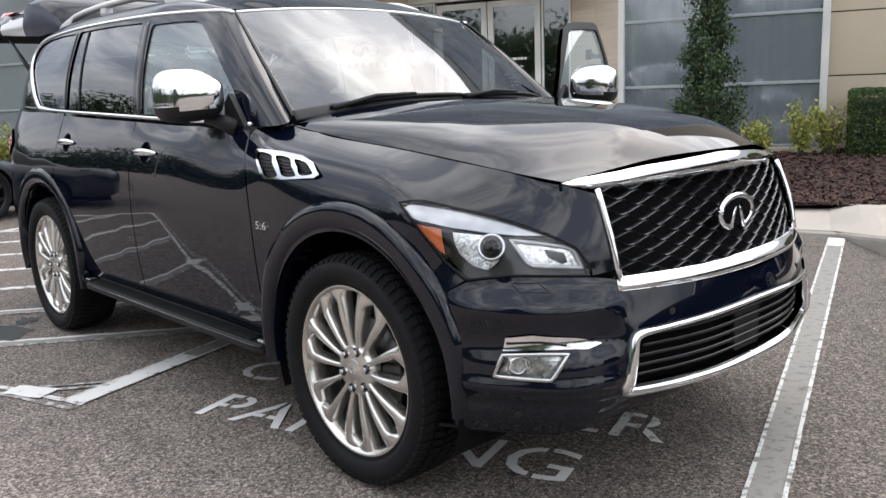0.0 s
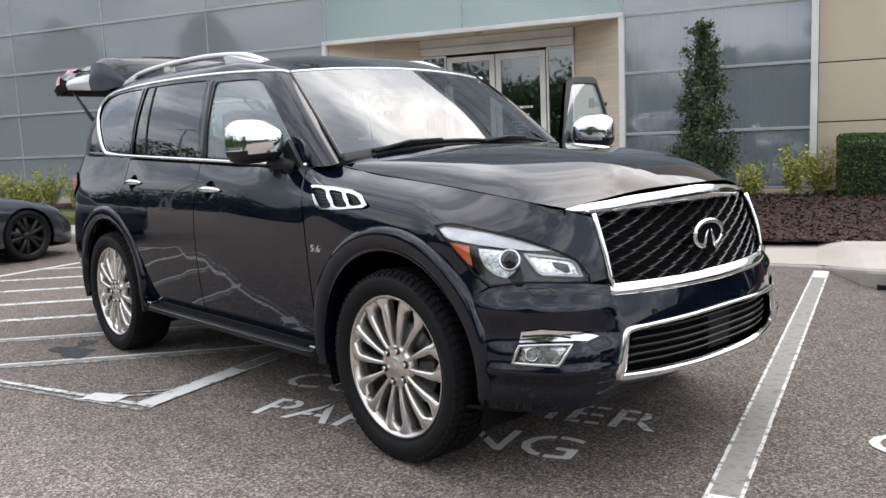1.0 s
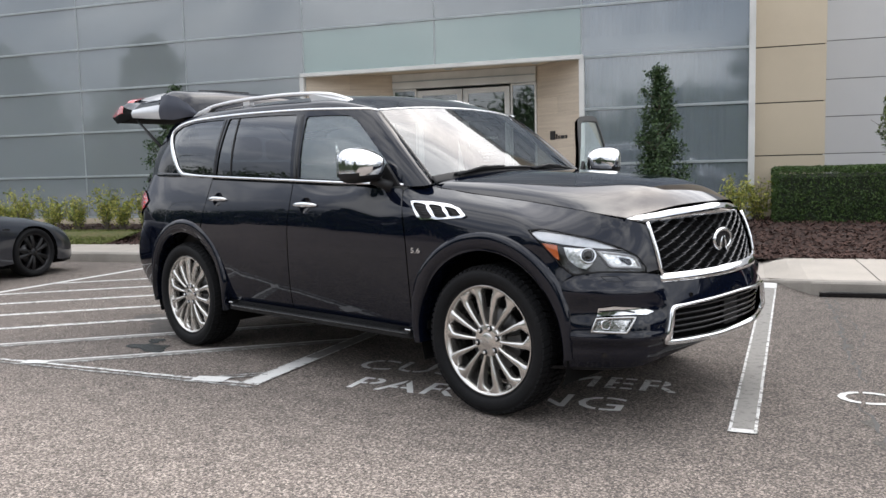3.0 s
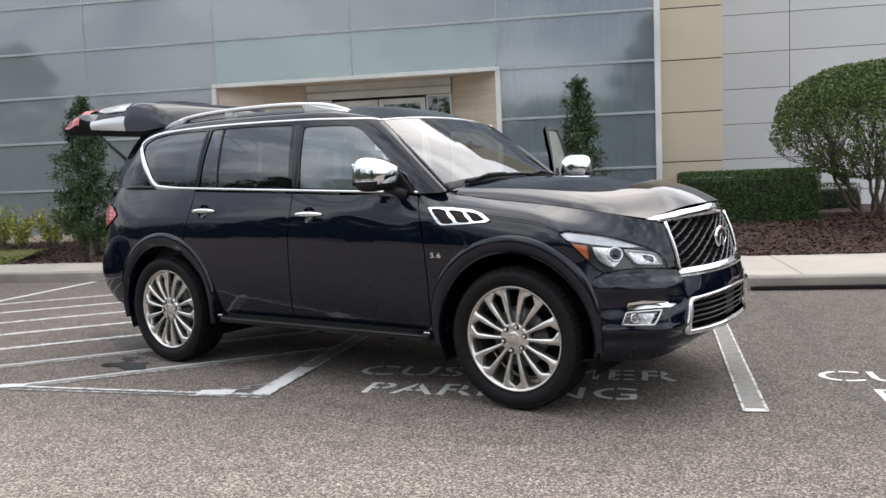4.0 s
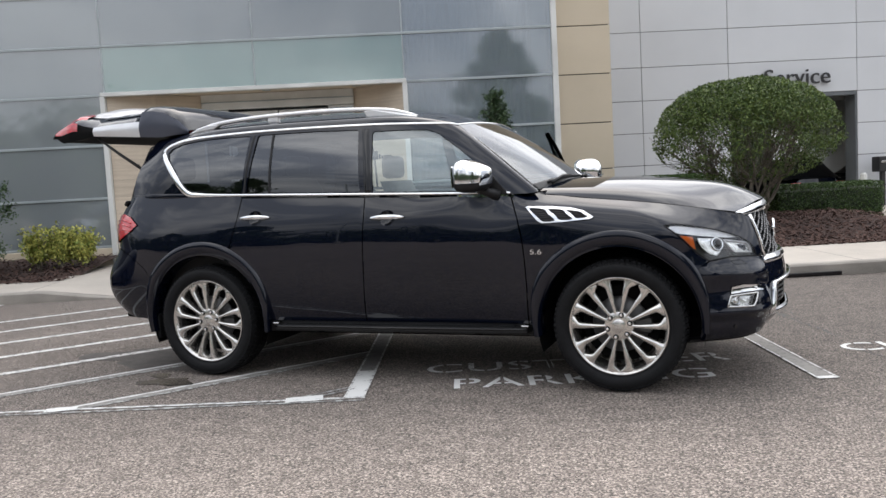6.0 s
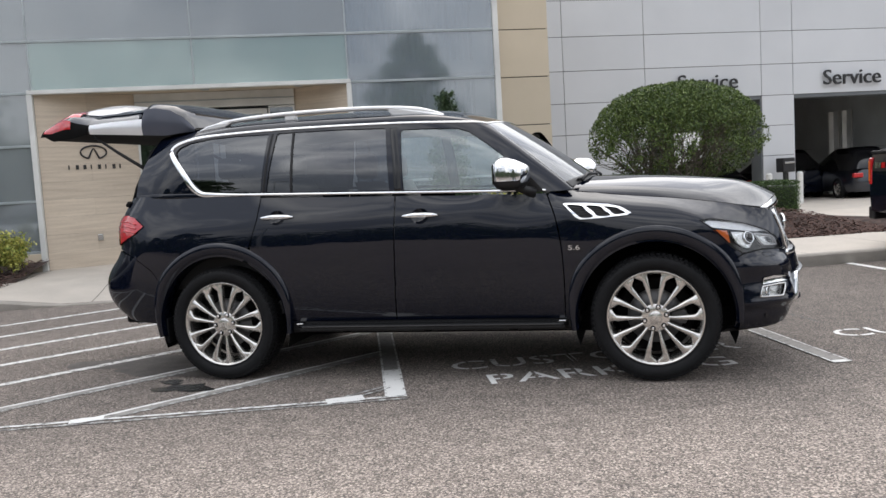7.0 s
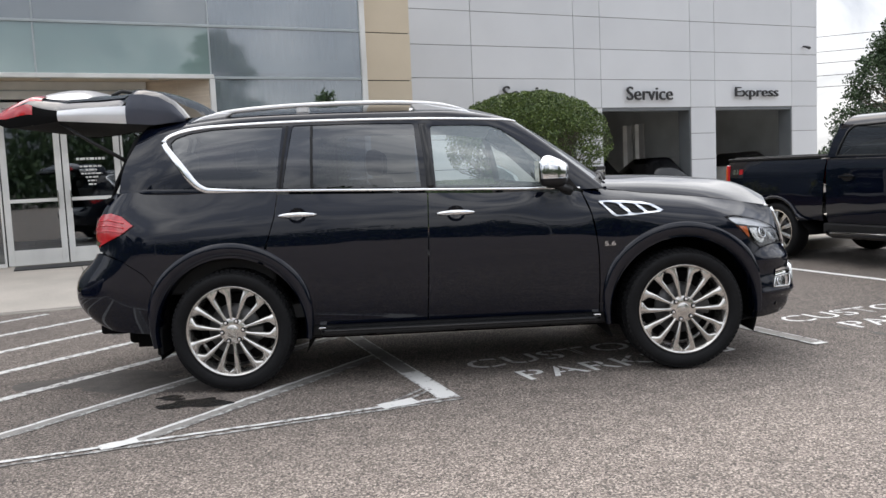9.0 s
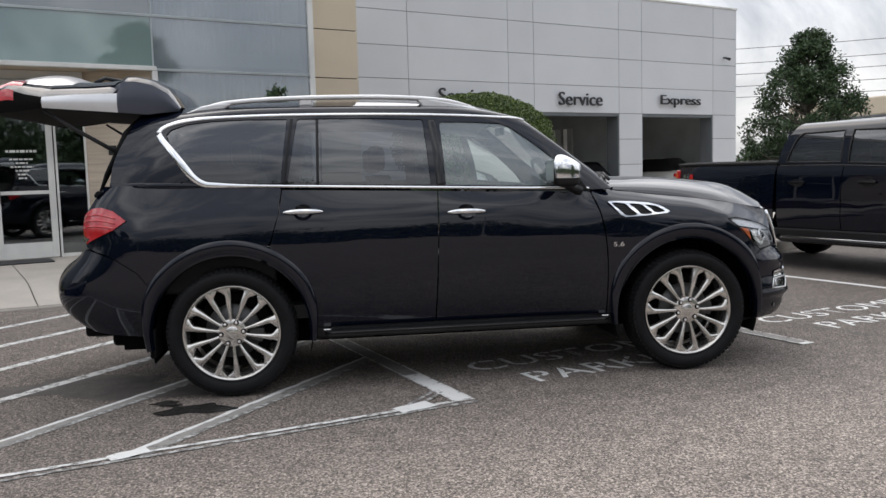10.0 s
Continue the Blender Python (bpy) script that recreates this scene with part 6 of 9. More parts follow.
        for v in b.verts:
            c = v.co
            v.co = Vector((q[0] + c.x * 0.133 * (1 if abs(c.x) < 0.95 else 1.0), sgn * (-q[1] + 0.020 + c.y * 0.013 - 0.012 * c.x * c.x), q[2] + c.z * 0.0175 - 0.004 * c.x * c.x))
        part("door_handle", b, "chrome", dd, "chrome door handle", smooth=True)
    # wing mirror
    b = bmesh.new()
    bmesh.ops.create_uvsphere(b, u_segments=28, v_segments=18, radius=1.0)
    bl = bmesh.new()
    bmesh.ops.create_uvsphere(bl, u_segments=28, v_segments=18, radius=1.0)
    for bb, cut in ((b, 1), (bl, 0)):
        for v in bb.verts:
            x, y, z = v.co
            e = lambda k, p: math.copysign(abs(k) ** p, k)
            x, y, z = e(x, 0.7), e(y, 0.55), e(z, 0.55)
            if z > 0:
                z *= 1.0 - 0.42 * smoothstep((x + 0.45) / 1.45) - 0.10 * smoothstep(-y)
            yy = 1.062 + 0.122 * y
            v.co = Vector((0.655 + 0.105 * x * (1.0 - 0.12 * y) - 0.02 * y, sgn * yy, 1.400 + 0.108 * z - 0.008 * y))
        kill = [f for f in bb.faces if (f.calc_center_median().z < 1.345) == (cut == 1)]
        bmesh.ops.delete(bb, geom=kill, context="FACES")
    mc = part("mirror_cap", b, "chrome", df, "chrome wing mirror cap", smooth=True)
    part("mirror_base", bl, "plastic", mc, smooth=True)
    part("turn_lamp", box(0.60, 0.735, 1.178, 1.186, 1.352, 1.368, 0.003) if flip else box(0.60, 0.735, -1.186, -1.178, 1.352, 1.368, 0.003), "lens", mc)
    part("mirror_glass", box(0.549, 0.553, *((0.965, 1.155) if flip else (-1.155, -0.965)), 1.33, 1.465, 0.0), "chrome", mc)
    part("mirror_arm", tube([(0.68, sgn * 1.0, 1.31), (0.73, sgn * 0.95, 1.285), (0.78, sgn * 0.915, 1.26)], [0.028, 0.03, 0.045], 10), "plastic", mc, smooth=True)
    part("mirror_sail", prism([(0.70, 1.272), (0.85, 1.268), (0.74, 1.40), (0.70, 1.36)], -0.01, 0.012), "plastic", mc, m=Matrix(((1, 0, 0, 0), (0, 0, sgn, sgn * 0.915), (0, 1, 0, 0), (0, 0, 0, 1))))
    # fender vent: chrome frame with three dark openings
    vent = [(0.972, -0.953, 1.175), (0.985, -0.949, 1.179), (1.13, -0.94, 1.176), (1.265, -0.933, 1.160), (1.345, -0.942, 1.138), (1.408, -0.963, 1.101), (1.385, -0.971, 1.090), (1.21, -0.983, 1.078), (1.085, -0.986, 1.075), (1.055, -0.985, 1.090)]
    slots = [[(1.012, -0.962, 1.162), (1.088, -0.96, 1.157), (1.12, -0.97, 1.127), (1.158, -0.982, 1.094), (1.098, -0.985, 1.089), (1.065, -0.98, 1.110)],
             [(1.133, -0.957, 1.154), (1.205, -0.953, 1.148), (1.235, -0.965, 1.124), (1.268, -0.975, 1.097), (1.202, -0.98, 1.095), (1.17, -0.97, 1.122)],
             [(1.246, -0.95, 1.144), (1.308, -0.949, 1.135), (1.34, -0.957, 1.12), (1.362, -0.964, 1.104), (1.305, -0.97, 1.099), (1.275, -0.96, 1.122)]]
    vn = panel("fender_vent", low_s, [loop_of(low_s, vent, 0.02)], "plastic", fp, "chrome-framed fender vent", flip=flip, lift=0.002, rim=0.002, step=0.025)
    panel("vent_frame", low_s, [loop_of(low_s, vent, 0.015)] + [loop_of(low_s, [tuple(Vector(p).lerp(sum((Vector(v) for v in q), Vector()) / len(q), -0.14)) for p in q], 0.012, True) for q in slots], "chrome", vn, flip=flip, lift=0.011, rim=0.010, step=0.02)
    for q in slots:
        for k in range(4):
            f = 0.2 + 0.2 * k
            p0 = [q[1][i] + (q[3][i] - q[1][i]) * f for i in range(3)]
            p1 = [q[0][i] + (q[4][i] - q[0][i]) * f for i in range(3)]
            trim("vent_slat", low_s, [p0, p1], 0.005, 0.003, "gloss_black", vn, flip=flip, lift=0.003, smooth=False)
    # badge: digits of the engine size
    if not flip:
        bt = fit_text(text_mesh("5.6", 1.0, 0.03), 0.0, 0.075, 0.0, 0.03)
        for v in bt.verts:
            v.co.z *= 0.12
        part("badge", bt, "chrome", fp, "small chrome badge", m=Matrix(((1, 0, 0, 1.0), (0, 0, -1, -0.9955), (0, 1, 0, 0.88), (0, 0, 0, 1))))
    # head lamp
    hp = panel("head_lamp", low_s, [loop_of(low_s, HL, 0.02)], "lamp_back", suv, "clear projector head lamp with amber corner", flip=flip, lift=-0.04, rim=0)
    ln = panel("lens", low_s, [loop_of(low_s, HL, 0.02)], "lens", hp, flip=flip, lift=0.001, rim=0.0)
    ln.visible_shadow = False
    trim("lamp_seal", low_s, HL, 0.007, 0.002, "rubber", hp, flip=flip, closed=True, smooth=False, step=0.02, lift=0.0)
    panel("light_bar", low_s, [loop_of(low_s, [(1.845, -0.97, 1.017), (1.872, -0.952, 1.033), (1.967, -0.915, 1.023), (2.089, -0.845, 1.000), (2.198, -0.766, 0.972), (2.272, -0.71, 0.943), (2.292, -0.698, 0.928), (2.247, -0.742, 0.941), (2.182, -0.809, 0.945), (2.111, -0.869, 0.956), (2.027, -0.927, 0.970), (1.925, -0.967, 0.986), (1.88, -0.973, 0.997)], 0.02)], "light_bar", hp, "silver daytime light bar", flip=flip, lift=-0.006, rim=0.02)
    panel("amber_reflector", low_s, [loop_of(low_s, [(1.911, -0.974, 0.975), (1.996, -0.945, 0.964), (2.012, -0.947, 0.887), (1.992, -0.954, 0.896)], 0.02)], "amber", hp, "amber corner reflector", flip=flip, lift=-0.008, rim=0.01, step=0.02)
    panel("reflector_bowl", low_s, [loop_of(low_s, [(2.029, -0.93, 0.958), (2.086, -0.891, 0.953), (2.143, -0.845, 0.945), (2.166, -0.842, 0.915), (2.159, -0.865, 0.871), (2.137, -0.89, 0.845), (2.094, -0.913, 0.857), (2.054, -0.929, 0.889), (2.038, -0.935, 0.922)], 0.02)], "lamp_silver", hp, flip=flip, lift=-0.018, rim=0.02, step=0.02)
    f0 = low_s.find([(2.136, -0.87, 0.913)])
    c0, n0 = low_s.at(f0[:, 0], f0[:, 1])[0], low_s.normal(f0[:, 0], f0[:, 1])[0] * low_s.out
    c0, n0 = Vector((c0[0], c0[1] if not flip else -c0[1], c0[2])), Vector((n0[0], n0[1] if not flip else -n0[1], n0[2]))
    pm = look(c0 - n0 * 0.012, c0 - n0)
    part("projector_ring", tube([(0.037 * math.cos(a), 0.037 * math.sin(a), 0) for a in (k * math.pi / 14 for k in range(28))], 0.006, 8, closed=True), "chrome", hp, smooth=True, m=pm)
    b = bmesh.new()
    bmesh.ops.create_uvsphere(b, u_segments=24, v_segments=14, radius=0.032)
    for v in b.verts:
        v.co.z *= 0.5
    part("projector", b, "gloss_black", hp, smooth=True, m=pm)
    drl = [(2.172, -0.823, 0.933), (2.224, -0.809, 0.866), (2.24, -0.798, 0.856), (2.334, -0.68, 0.842), (2.310, -0.695, 0.898), (2.292, -0.711, 0.909)]
    panel("inner_lamp", low_s, [loop_of(low_s, drl, 0.015)], "lamp_silver", hp, flip=flip, lift=-0.02, rim=0.015, step=0.02)
    trim("light_guide", low_s, drl, 0.013, 0.008, "light_bar", hp, flip=flip, closed=True, lift=-0.018, smooth=False, step=0.015)
    panel("lamp_slot", low_s, [loop_of(low_s, [(2.251, -0.759, 0.903), (2.293, -0.718, 0.892), (2.307, -0.716, 0.862), (2.298, -0.729, 0.858), (2.266, -0.757, 0.880)], 0.015)], "gloss_black", hp, flip=flip, lift=-0.016, rim=0.004, step=0.02)
    trim("washer_line", low_s, [(2.198, -0.855, 0.806), (2.257, -0.798, 0.804), (2.289, -0.78, 0.775), (2.227, -0.844, 0.779)], 0.003, 0.0008, "rubber", bp, flip=flip, closed=True, smooth=False, step=0.02)
    # fog lamp with chrome blade over it
    fg = panel("fog_lamp", low_s, [loop_of(low_s, FOG_LO, 0.02)], "lamp_silver", suv, "fog lamp in a chrome surround", flip=flip, lift=-0.03, rim=0)
    panel("chrome_blade", low_s, [loop_of(low_s, FOG_UP, 0.02)], "chrome", fg, "chrome blade over the fog lamp", flip=flip, lift=0.008, rim=0.03)
    trim("chrome_line", low_s, [(2.215, -0.90, 0.634), (2.29, -0.835, 0.64), (2.345, -0.78, 0.628)], 0.008, 0.004, "gloss_black", fg, flip=flip, lift=0.008)
    trim("fog_surround", low_s, [(2.205, -0.907, 0.60), (2.182, -0.917, 0.534), (2.31, -0.81, 0.523), (2.348, -0.776, 0.60)], 0.012, 0.008, "satin", fg, flip=flip, closed=True, smooth=False, step=0.02)
    panel("fog_lens", low_s, [loop_of(low_s, FOG_LO, 0.02)], "lens", fg, flip=flip, lift=-0.006, rim=0)
    ring = [(2.235 + 0.02 * math.cos(a) * 0.7, sgn * (0.868 - 0.028 * math.cos(a) * 0.75), 0.565 + 0.026 * math.sin(a)) for a in (k * math.pi / 10 for k in range(20))]
    part("fog_ring", tube(ring, 0.006, 8, closed=True), "chrome", fg, smooth=True)
    part("parking_sensor", prism([(0.013 * math.cos(a * 0.6283), 0.013 * math.sin(a * 0.6283)) for a in range(10)], 0, 0.004), "gloss_black", bp, m=look((2.222, sgn * 0.862, 0.408), (1.4, sgn * 0.1, 0.408)))
    part("bumper_sensor", prism([(0.012 * math.cos(a * 0.6283), 0.012 * math.sin(a * 0.6283)) for a in range(10)], 0, 0.004), "gloss_black", bp, m=look((2.478, sgn * 0.432, 0.685), (1.4, sgn * 0.1, 0.685)))
    # tail lamp
    tp = panel("tail_lamp", low_s, [loop_of(low_s, TL, 0.02)], "red_lens", suv, "red tail lamp with clear lower edge", flip=flip, lift=0.01, rim=0.04)
    for off in (0.03, 0.065, 0.10):
        trim("lamp_rib", low_s, [(-2.22, -0.92, 1.20 - off * 0.9), (-2.32, -0.88, 1.225 - off), (-2.42, -0.83, 1.22 - off)], 0.012, 0.006, "red_lens", tp, flip=flip, lift=0.009)
    panel("clear_lens", low_s, [loop_of(low_s, [(-2.432, -0.825, 1.07), (-2.432, -0.828, 1.03), (-2.412, -0.85, 1.024), (-2.39, -0.865, 1.05)], 0.015)], "satin", tp, flip=flip, lift=0.013, rim=0.006, step=0.02)
    # wheel-arch flares
    for cx, a0, a1 in ((WX, -4, 188), (-WX, -8, 190)):
        prof = [(0.492, 0.86), (0.495, 0.952), (0.499, 0.972), (0.506, 0.985), (0.518, 0.995), (0.535, 1.0015), (0.554, 1.0045), (0.574, 1.0042), (0.590, 1.0005), (0.601, 0.993), (0.606, 0.95)]
        b = bmesh.new()
        rows = []
        for k in range(61):
            a = radians(a0 + (a1 - a0) * k / 60)
            fade = min(1, k / 15, (60 - k) / 15)
            row = []
            for r, y in prof:
                rr = r if r < 0.503 else 0.503 + (r - 0.503) * (0.38 + 0.62 * smoothstep(fade))
                px, pz = cx + rr * math.cos(a), WZ + rr * math.sin(a)
                base = 0.0
                if y > 0.9:
                    front = 0.05 * smoothstep((px - 1.9) / 0.35) + 0.03 * smoothstep((-px - 1.95) / 0.3) + 0.02 * smoothstep((0.5 - pz) / 0.3)
                    base = -front
                row.append(b.verts.new((px, sgn * (y + base), pz)))
            rows.append(row)
        for r1, r2 in zip(rows, rows[1:]):
            for j in range(len(prof) - 1):
                b.faces.new((r1[j], r1[j + 1], r2[j + 1], r2[j]))
        for r1, r2 in zip(rows, rows[1:]):
            for j in (1,):
                b.edges.get((r1[j], r2[j])).smooth = False
        bmesh.ops.recalc_face_normals(b, faces=b.faces)
        part("arch_flare", b, "paint", suv, smooth=True)
        lin = grid_mesh(lambda u, v: (cx + 0.52 * math.cos(radians(-20 + 220 * u)), sgn * (0.45 + 0.5 * v), WZ + 0.52 * math.sin(radians(-20 + 220 * u))), 30, 2)
        part("wheel_well", lin, "under", suv, smooth=True)
        part("wheel_well_wall", box(cx - 0.52, cx + 0.52, *sorted((sgn * 0.42, sgn * 0.46)), 0.3, 0.85), "under", suv)
    # sill and running board
    part("sill", box(-1.04, 1.04, *sorted((sgn * 0.6, sgn * 0.925)), 0.34, 0.43, 0.02), "plastic", suv)
    rb = part("running_board", prism([(-0.955, 0.90), (-0.93, 0.985), (-0.90, 1.0), (0.92, 1.0), (0.955, 0.985), (0.985, 0.90)], 0.362, 0.402, 0.008), "plastic", suv, "dark running board with bright ends", m=Matrix.Diagonal((1, sgn, 1, 1)))
    part("step_pad", box(-0.85, 0.87, 0.91, 0.985, 0.402, 0.408, 0.002), "rubber", rb)
    for k in range(5):
        part("pad_rib", box(-0.84, 0.86, 0.915 + k * 0.014, 0.921 + k * 0.014, 0.408, 0.412), "rubber", rb)
    part("step_edge", tube([(-0.93, 0.992, 0.39), (-0.88, 1.003, 0.392), (0.0, 1.004, 0.392), (0.9, 1.003, 0.392), (0.955, 0.99, 0.39)], 0.006, 8), "gloss_black", rb, smooth=True)
    for xe in (-0.93, 0.94):
        part("step_end", box(xe - 0.025, xe + 0.025, 0.925, 0.985, 0.403, 0.418, 0.006), "satin", rb)
    for xm in (-0.6, 0.0, 0.6):
        part("step_bracket", box(xm - 0.03, xm + 0.03, 0.72, 0.92, 0.335, 0.36, 0.004), "under", rb)
    # roof rail
    rp = [(-1.72, 0.655, 1.868), (-1.62, 0.668, 1.893), (-1.5, 0.677, 1.910), (-1.3, 0.683, 1.924), (-1.0, 0.685, 1.933), (-0.6, 0.683, 1.932), (-0.32, 0.678, 1.922), (-0.09, 0.668, 1.902), (0.05, 0.656, 1.874), (0.13, 0.648, 1.850)]
    rr = part("roof_rail", flat_bar([(x, sgn * y, z - 0.004) for x, y, z in dense(rp, 0.05, False, True)], 0.052, 0.030), "rail_silver", suv, "satin silver roof rail", smooth=True)
    up = Matrix(((1, 0, 0, 0), (0, 0, sgn, 0), (0, 1, 0, 0), (0, 0, 0, 1)))
    part("rail_foot", box(-1.06, -0.97, *sorted((sgn * 0.66, sgn * 0.705)), 1.872, 1.925, 0.012), "rail_silver", rr)
    part("rail_foot", prism([(-1.80, 1.838), (-1.55, 1.862), (-1.47, 1.905), (-1.60, 1.902), (-1.70, 1.882)], 0.652, 0.703, 0.010), "rail_silver", rr, m=up)
    part("rail_foot", prism([(-0.23, 1.848), (0.17, 1.815), (0.14, 1.842), (-0.04, 1.880), (-0.20, 1.914), (-0.27, 1.903)], 0.64, 0.70, 0.010), "rail_silver", rr, m=up)
    part("mud_flap", box(-2.06, -2.02, *sorted((sgn * 0.70, sgn * 0.93)), 0.27, 0.46, 0.01), "rubber", suv)

# bonnet, screen, cowl, wipers
full = lambda sh, e: np.concatenate([
    np.stack([np.linspace(e, sh.ks[-1] - e, 40), np.full(40, e)], 1), np.stack([np.full(40, sh.ks[-1] - e), np.linspace(e + 0.02, sh.kv[-1] - e - 0.02, 40)], 1),
    np.stack([np.linspace(sh.ks[-1] - e, e, 40), np.full(40, sh.kv[-1] - e)], 1), np.stack([np.full(40, e), np.linspace(sh.kv[-1] - e - 0.02, e + 0.02, 40)], 1)])
bonnet = panel("bonnet", hood_s, [full(hood_s, 0.0012)], "paint", suv, step=0.04)
panel("windscreen", screen_s, [full(screen_s, 0.003)], "glass_ws", suv, "wide windscreen", lift=0.002, rim=0.0, step=0.05)
for s in (-1, 1):
    trim("screen_seal", screen_s, [(1.0, s * 0.79, 1.30), (0.72, s * 0.748, 1.540), (0.435, s * 0.688, 1.757)], 0.02, 0.006, "gloss_black", suv)
trim("screen_top_strip", screen_s, [(0.435, -0.688, 1.757), (0.478, -0.45, 1.775), (0.508, 0, 1.786), (0.478, 0.45, 1.775), (0.435, 0.688, 1.757)], 0.014, 0.007, "chrome", suv)
trim("screen_base_band", screen_s, [(1.0, -0.79, 1.30), (1.09, -0.5, 1.335), (1.13, -0.2, 1.345), (1.14, 0, 1.347), (1.13, 0.2, 1.345), (1.09, 0.5, 1.335), (1.0, 0.79, 1.30)], 0.06, 0.003, "plastic", suv, lift=0.004)
part("cowl", grid_mesh(lambda u, v: (lerp_table(abs(2 * u - 1), [(0, 1.06), (0.5, 1.03), (1, 0.97)]) + 0.10 * v, 0.80 * (2 * u - 1), lerp_table(abs(2 * u - 1), [(0, 1.318), (0.6, 1.308), (1, 1.272)]) + 0.004 * v), 20, 3), "plastic", suv, smooth=True)
for y0, y1 in ((-0.66, 0.02), (0.0, 0.66)):
    ws = [screen_s.find([(1.06, y0 + (y1 - y0) * k / 10, 1.335)])[0] for k in range(11)]
    q = np.array([screen_s.at([0.004 + 0.016 * math.sin(math.pi * k / 12)], [w[1]])[0] for k, w in enumerate(ws)]) + np.array([0.010, 0, 0.010])
    wp = part("wiper", tube([tuple(p) for p in q], [0.009] * 10 + [0.005], 8), "plastic", suv, smooth=True)
    part("wiper_arm", tube([tuple(q[0] + np.array([0.03, 0.0, -0.004])), tuple(q[3] + np.array([0.014, 0, 0.014])), tuple(q[6] + np.array([0.004, 0, 0.010]))], [0.011, 0.009, 0.006], 8), "plastic", wp, smooth=True)

# grille
_nose = np.where(low_s.gp[:, 0] > 1.8)[0]


def on_front(y, z):
    """The place on the nose at that width and height."""
    t = np.array([-abs(y), z])
    k = _nose[np.argmin(((low_s.gp[_nose, 1:] - t) ** 2).sum(1))]
    s, v, e = low_s.gs.ravel()[k], low_s.gv.ravel()[k], 0.002
    for _ in range(3):
        q = low_s.at([s, s + e, s], [v, v, v + e])
        J = np.stack([(q[1] - q[0])[1:] / e, (q[2] - q[0])[1:] / e], 1)
        ds = np.linalg.lstsq(J, t - q[0][1:], rcond=None)[0]
        s, v = min(max(s + ds[0], 0.0), low_s.ks[-1] - e), min(max(v + ds[1], 0.0), low_s.kv[-1] - e)
    return Vector((low_s.at([s], [v])[0][0], y, z))


gr = part("grille", grid_mesh(lambda u, v: on_front(0.62 * (2 * u - 1), 0.77 + 0.32 * v) - Vector((0.075, 0, 0)), 24, 6), "under", suv, "black diamond mesh grille in a chrome frame", smooth=True)
GT = [(2.247, 0.66, 1.086), (2.305, 0.5, 1.10), (2.352, 0.34, 1.112), (2.394, 0.16, 1.119), (2.406, 0.0, 1.121)]
top_path = [(x, -y, z) for x, y, z in GT] + [(x, y, z) for x, y, z in GT[-2::-1]]


def bar_loft(path, upper, lower, name, mat, parent, depth=0.05, label=""):
    """A chrome bar of changing height along a path across the nose."""
    d = [Vector(p) for p in dense(path, 0.03, False, True)]
    n = len(d)
    b = bmesh.new()
    rows = []
    for i, p in enumerate(d):
        f = i / (n - 1)
        hu, hl = lerp_table(f, upper), lerp_table(f, lower)
        t = (d[min(i + 1, n - 1)] - d[max(i - 1, 0)]).normalized()
        o = Vector((t.y, -t.x, 0)).normalized()
        rows.append([b.verts.new(p + o * a + Vector((0, 0, z))) for a, z in ((-depth, hu), (-0.008, hu), (0.008, hu * 0.6 - hl * 0.4), (0.012, 0.4 * hu - hl * 0.6), (0.004, -hl), (-depth, -hl))])
    for r1, r2 in zip(rows, rows[1:]):
        for j in range(5):
            b.faces.new((r1[j], r1[j + 1], r2[j + 1], r2[j]))
    b.faces.new(rows[0])
    b.faces.new(rows[-1][::-1])
    bmesh.ops.recalc_face_normals(b, faces=b.faces)
    return part(name, b, mat, parent, label, smooth=True)


bar_loft(top_path, [(0, 0.002), (0.1, 0.014), (0.5, 0.026), (0.9, 0.014), (1, 0.002)], [(0, 0.003), (0.06, 0.03), (0.14, 0.045), (0.5, 0.042), (0.86, 0.045), (0.94, 0.03), (1, 0.003)], "grille_top_bar", "chrome", gr, label="chrome upper grille bar")
lp = [on_front(-0.59 + 1.18 * k / 20, 0.785 - 0.006 * math.sin(math.pi * k / 20)) for k in range(21)]
bar_loft([tuple(p) for p in lp], [(0, 0.02), (0.5, 0.026), (1, 0.02)], [(0, 0.03), (0.5, 0.03), (1, 0.03)], "grille_low_bar", "chrome", gr, label="chrome lower grille bar")
for s in (-1, 1):
    sp = [on_front(s * (0.583 + 0.006 * math.sin(math.pi * k / 8)), 0.80 + 0.265 * k / 8) for k in range(9)]
    part("grille_side_strip", tube([tuple(p + Vector((0.004, 0, 0))) for p in sp], 0.011, 8), "chrome", gr, smooth=True)
_gy, _gz = np.linspace(0, 0.6, 25), np.linspace(0.79, 1.10, 14)
_gx = np.array([[on_front(y, z).x for z in _gz] for y in _gy])


def nose_x(y, z):
    i = min(23.999, max(0.0, abs(y) / 0.6 * 24))
    j = min(12.999, max(0.0, (z - 0.79) / 0.31 * 13))
    a, c = int(i), int(j)
    f, g = i - a, j - c
    return (_gx[a, c] * (1 - f) + _gx[a + 1, c] * f) * (1 - g) + (_gx[a, c + 1] * (1 - f) + _gx[a + 1, c + 1] * f) * g


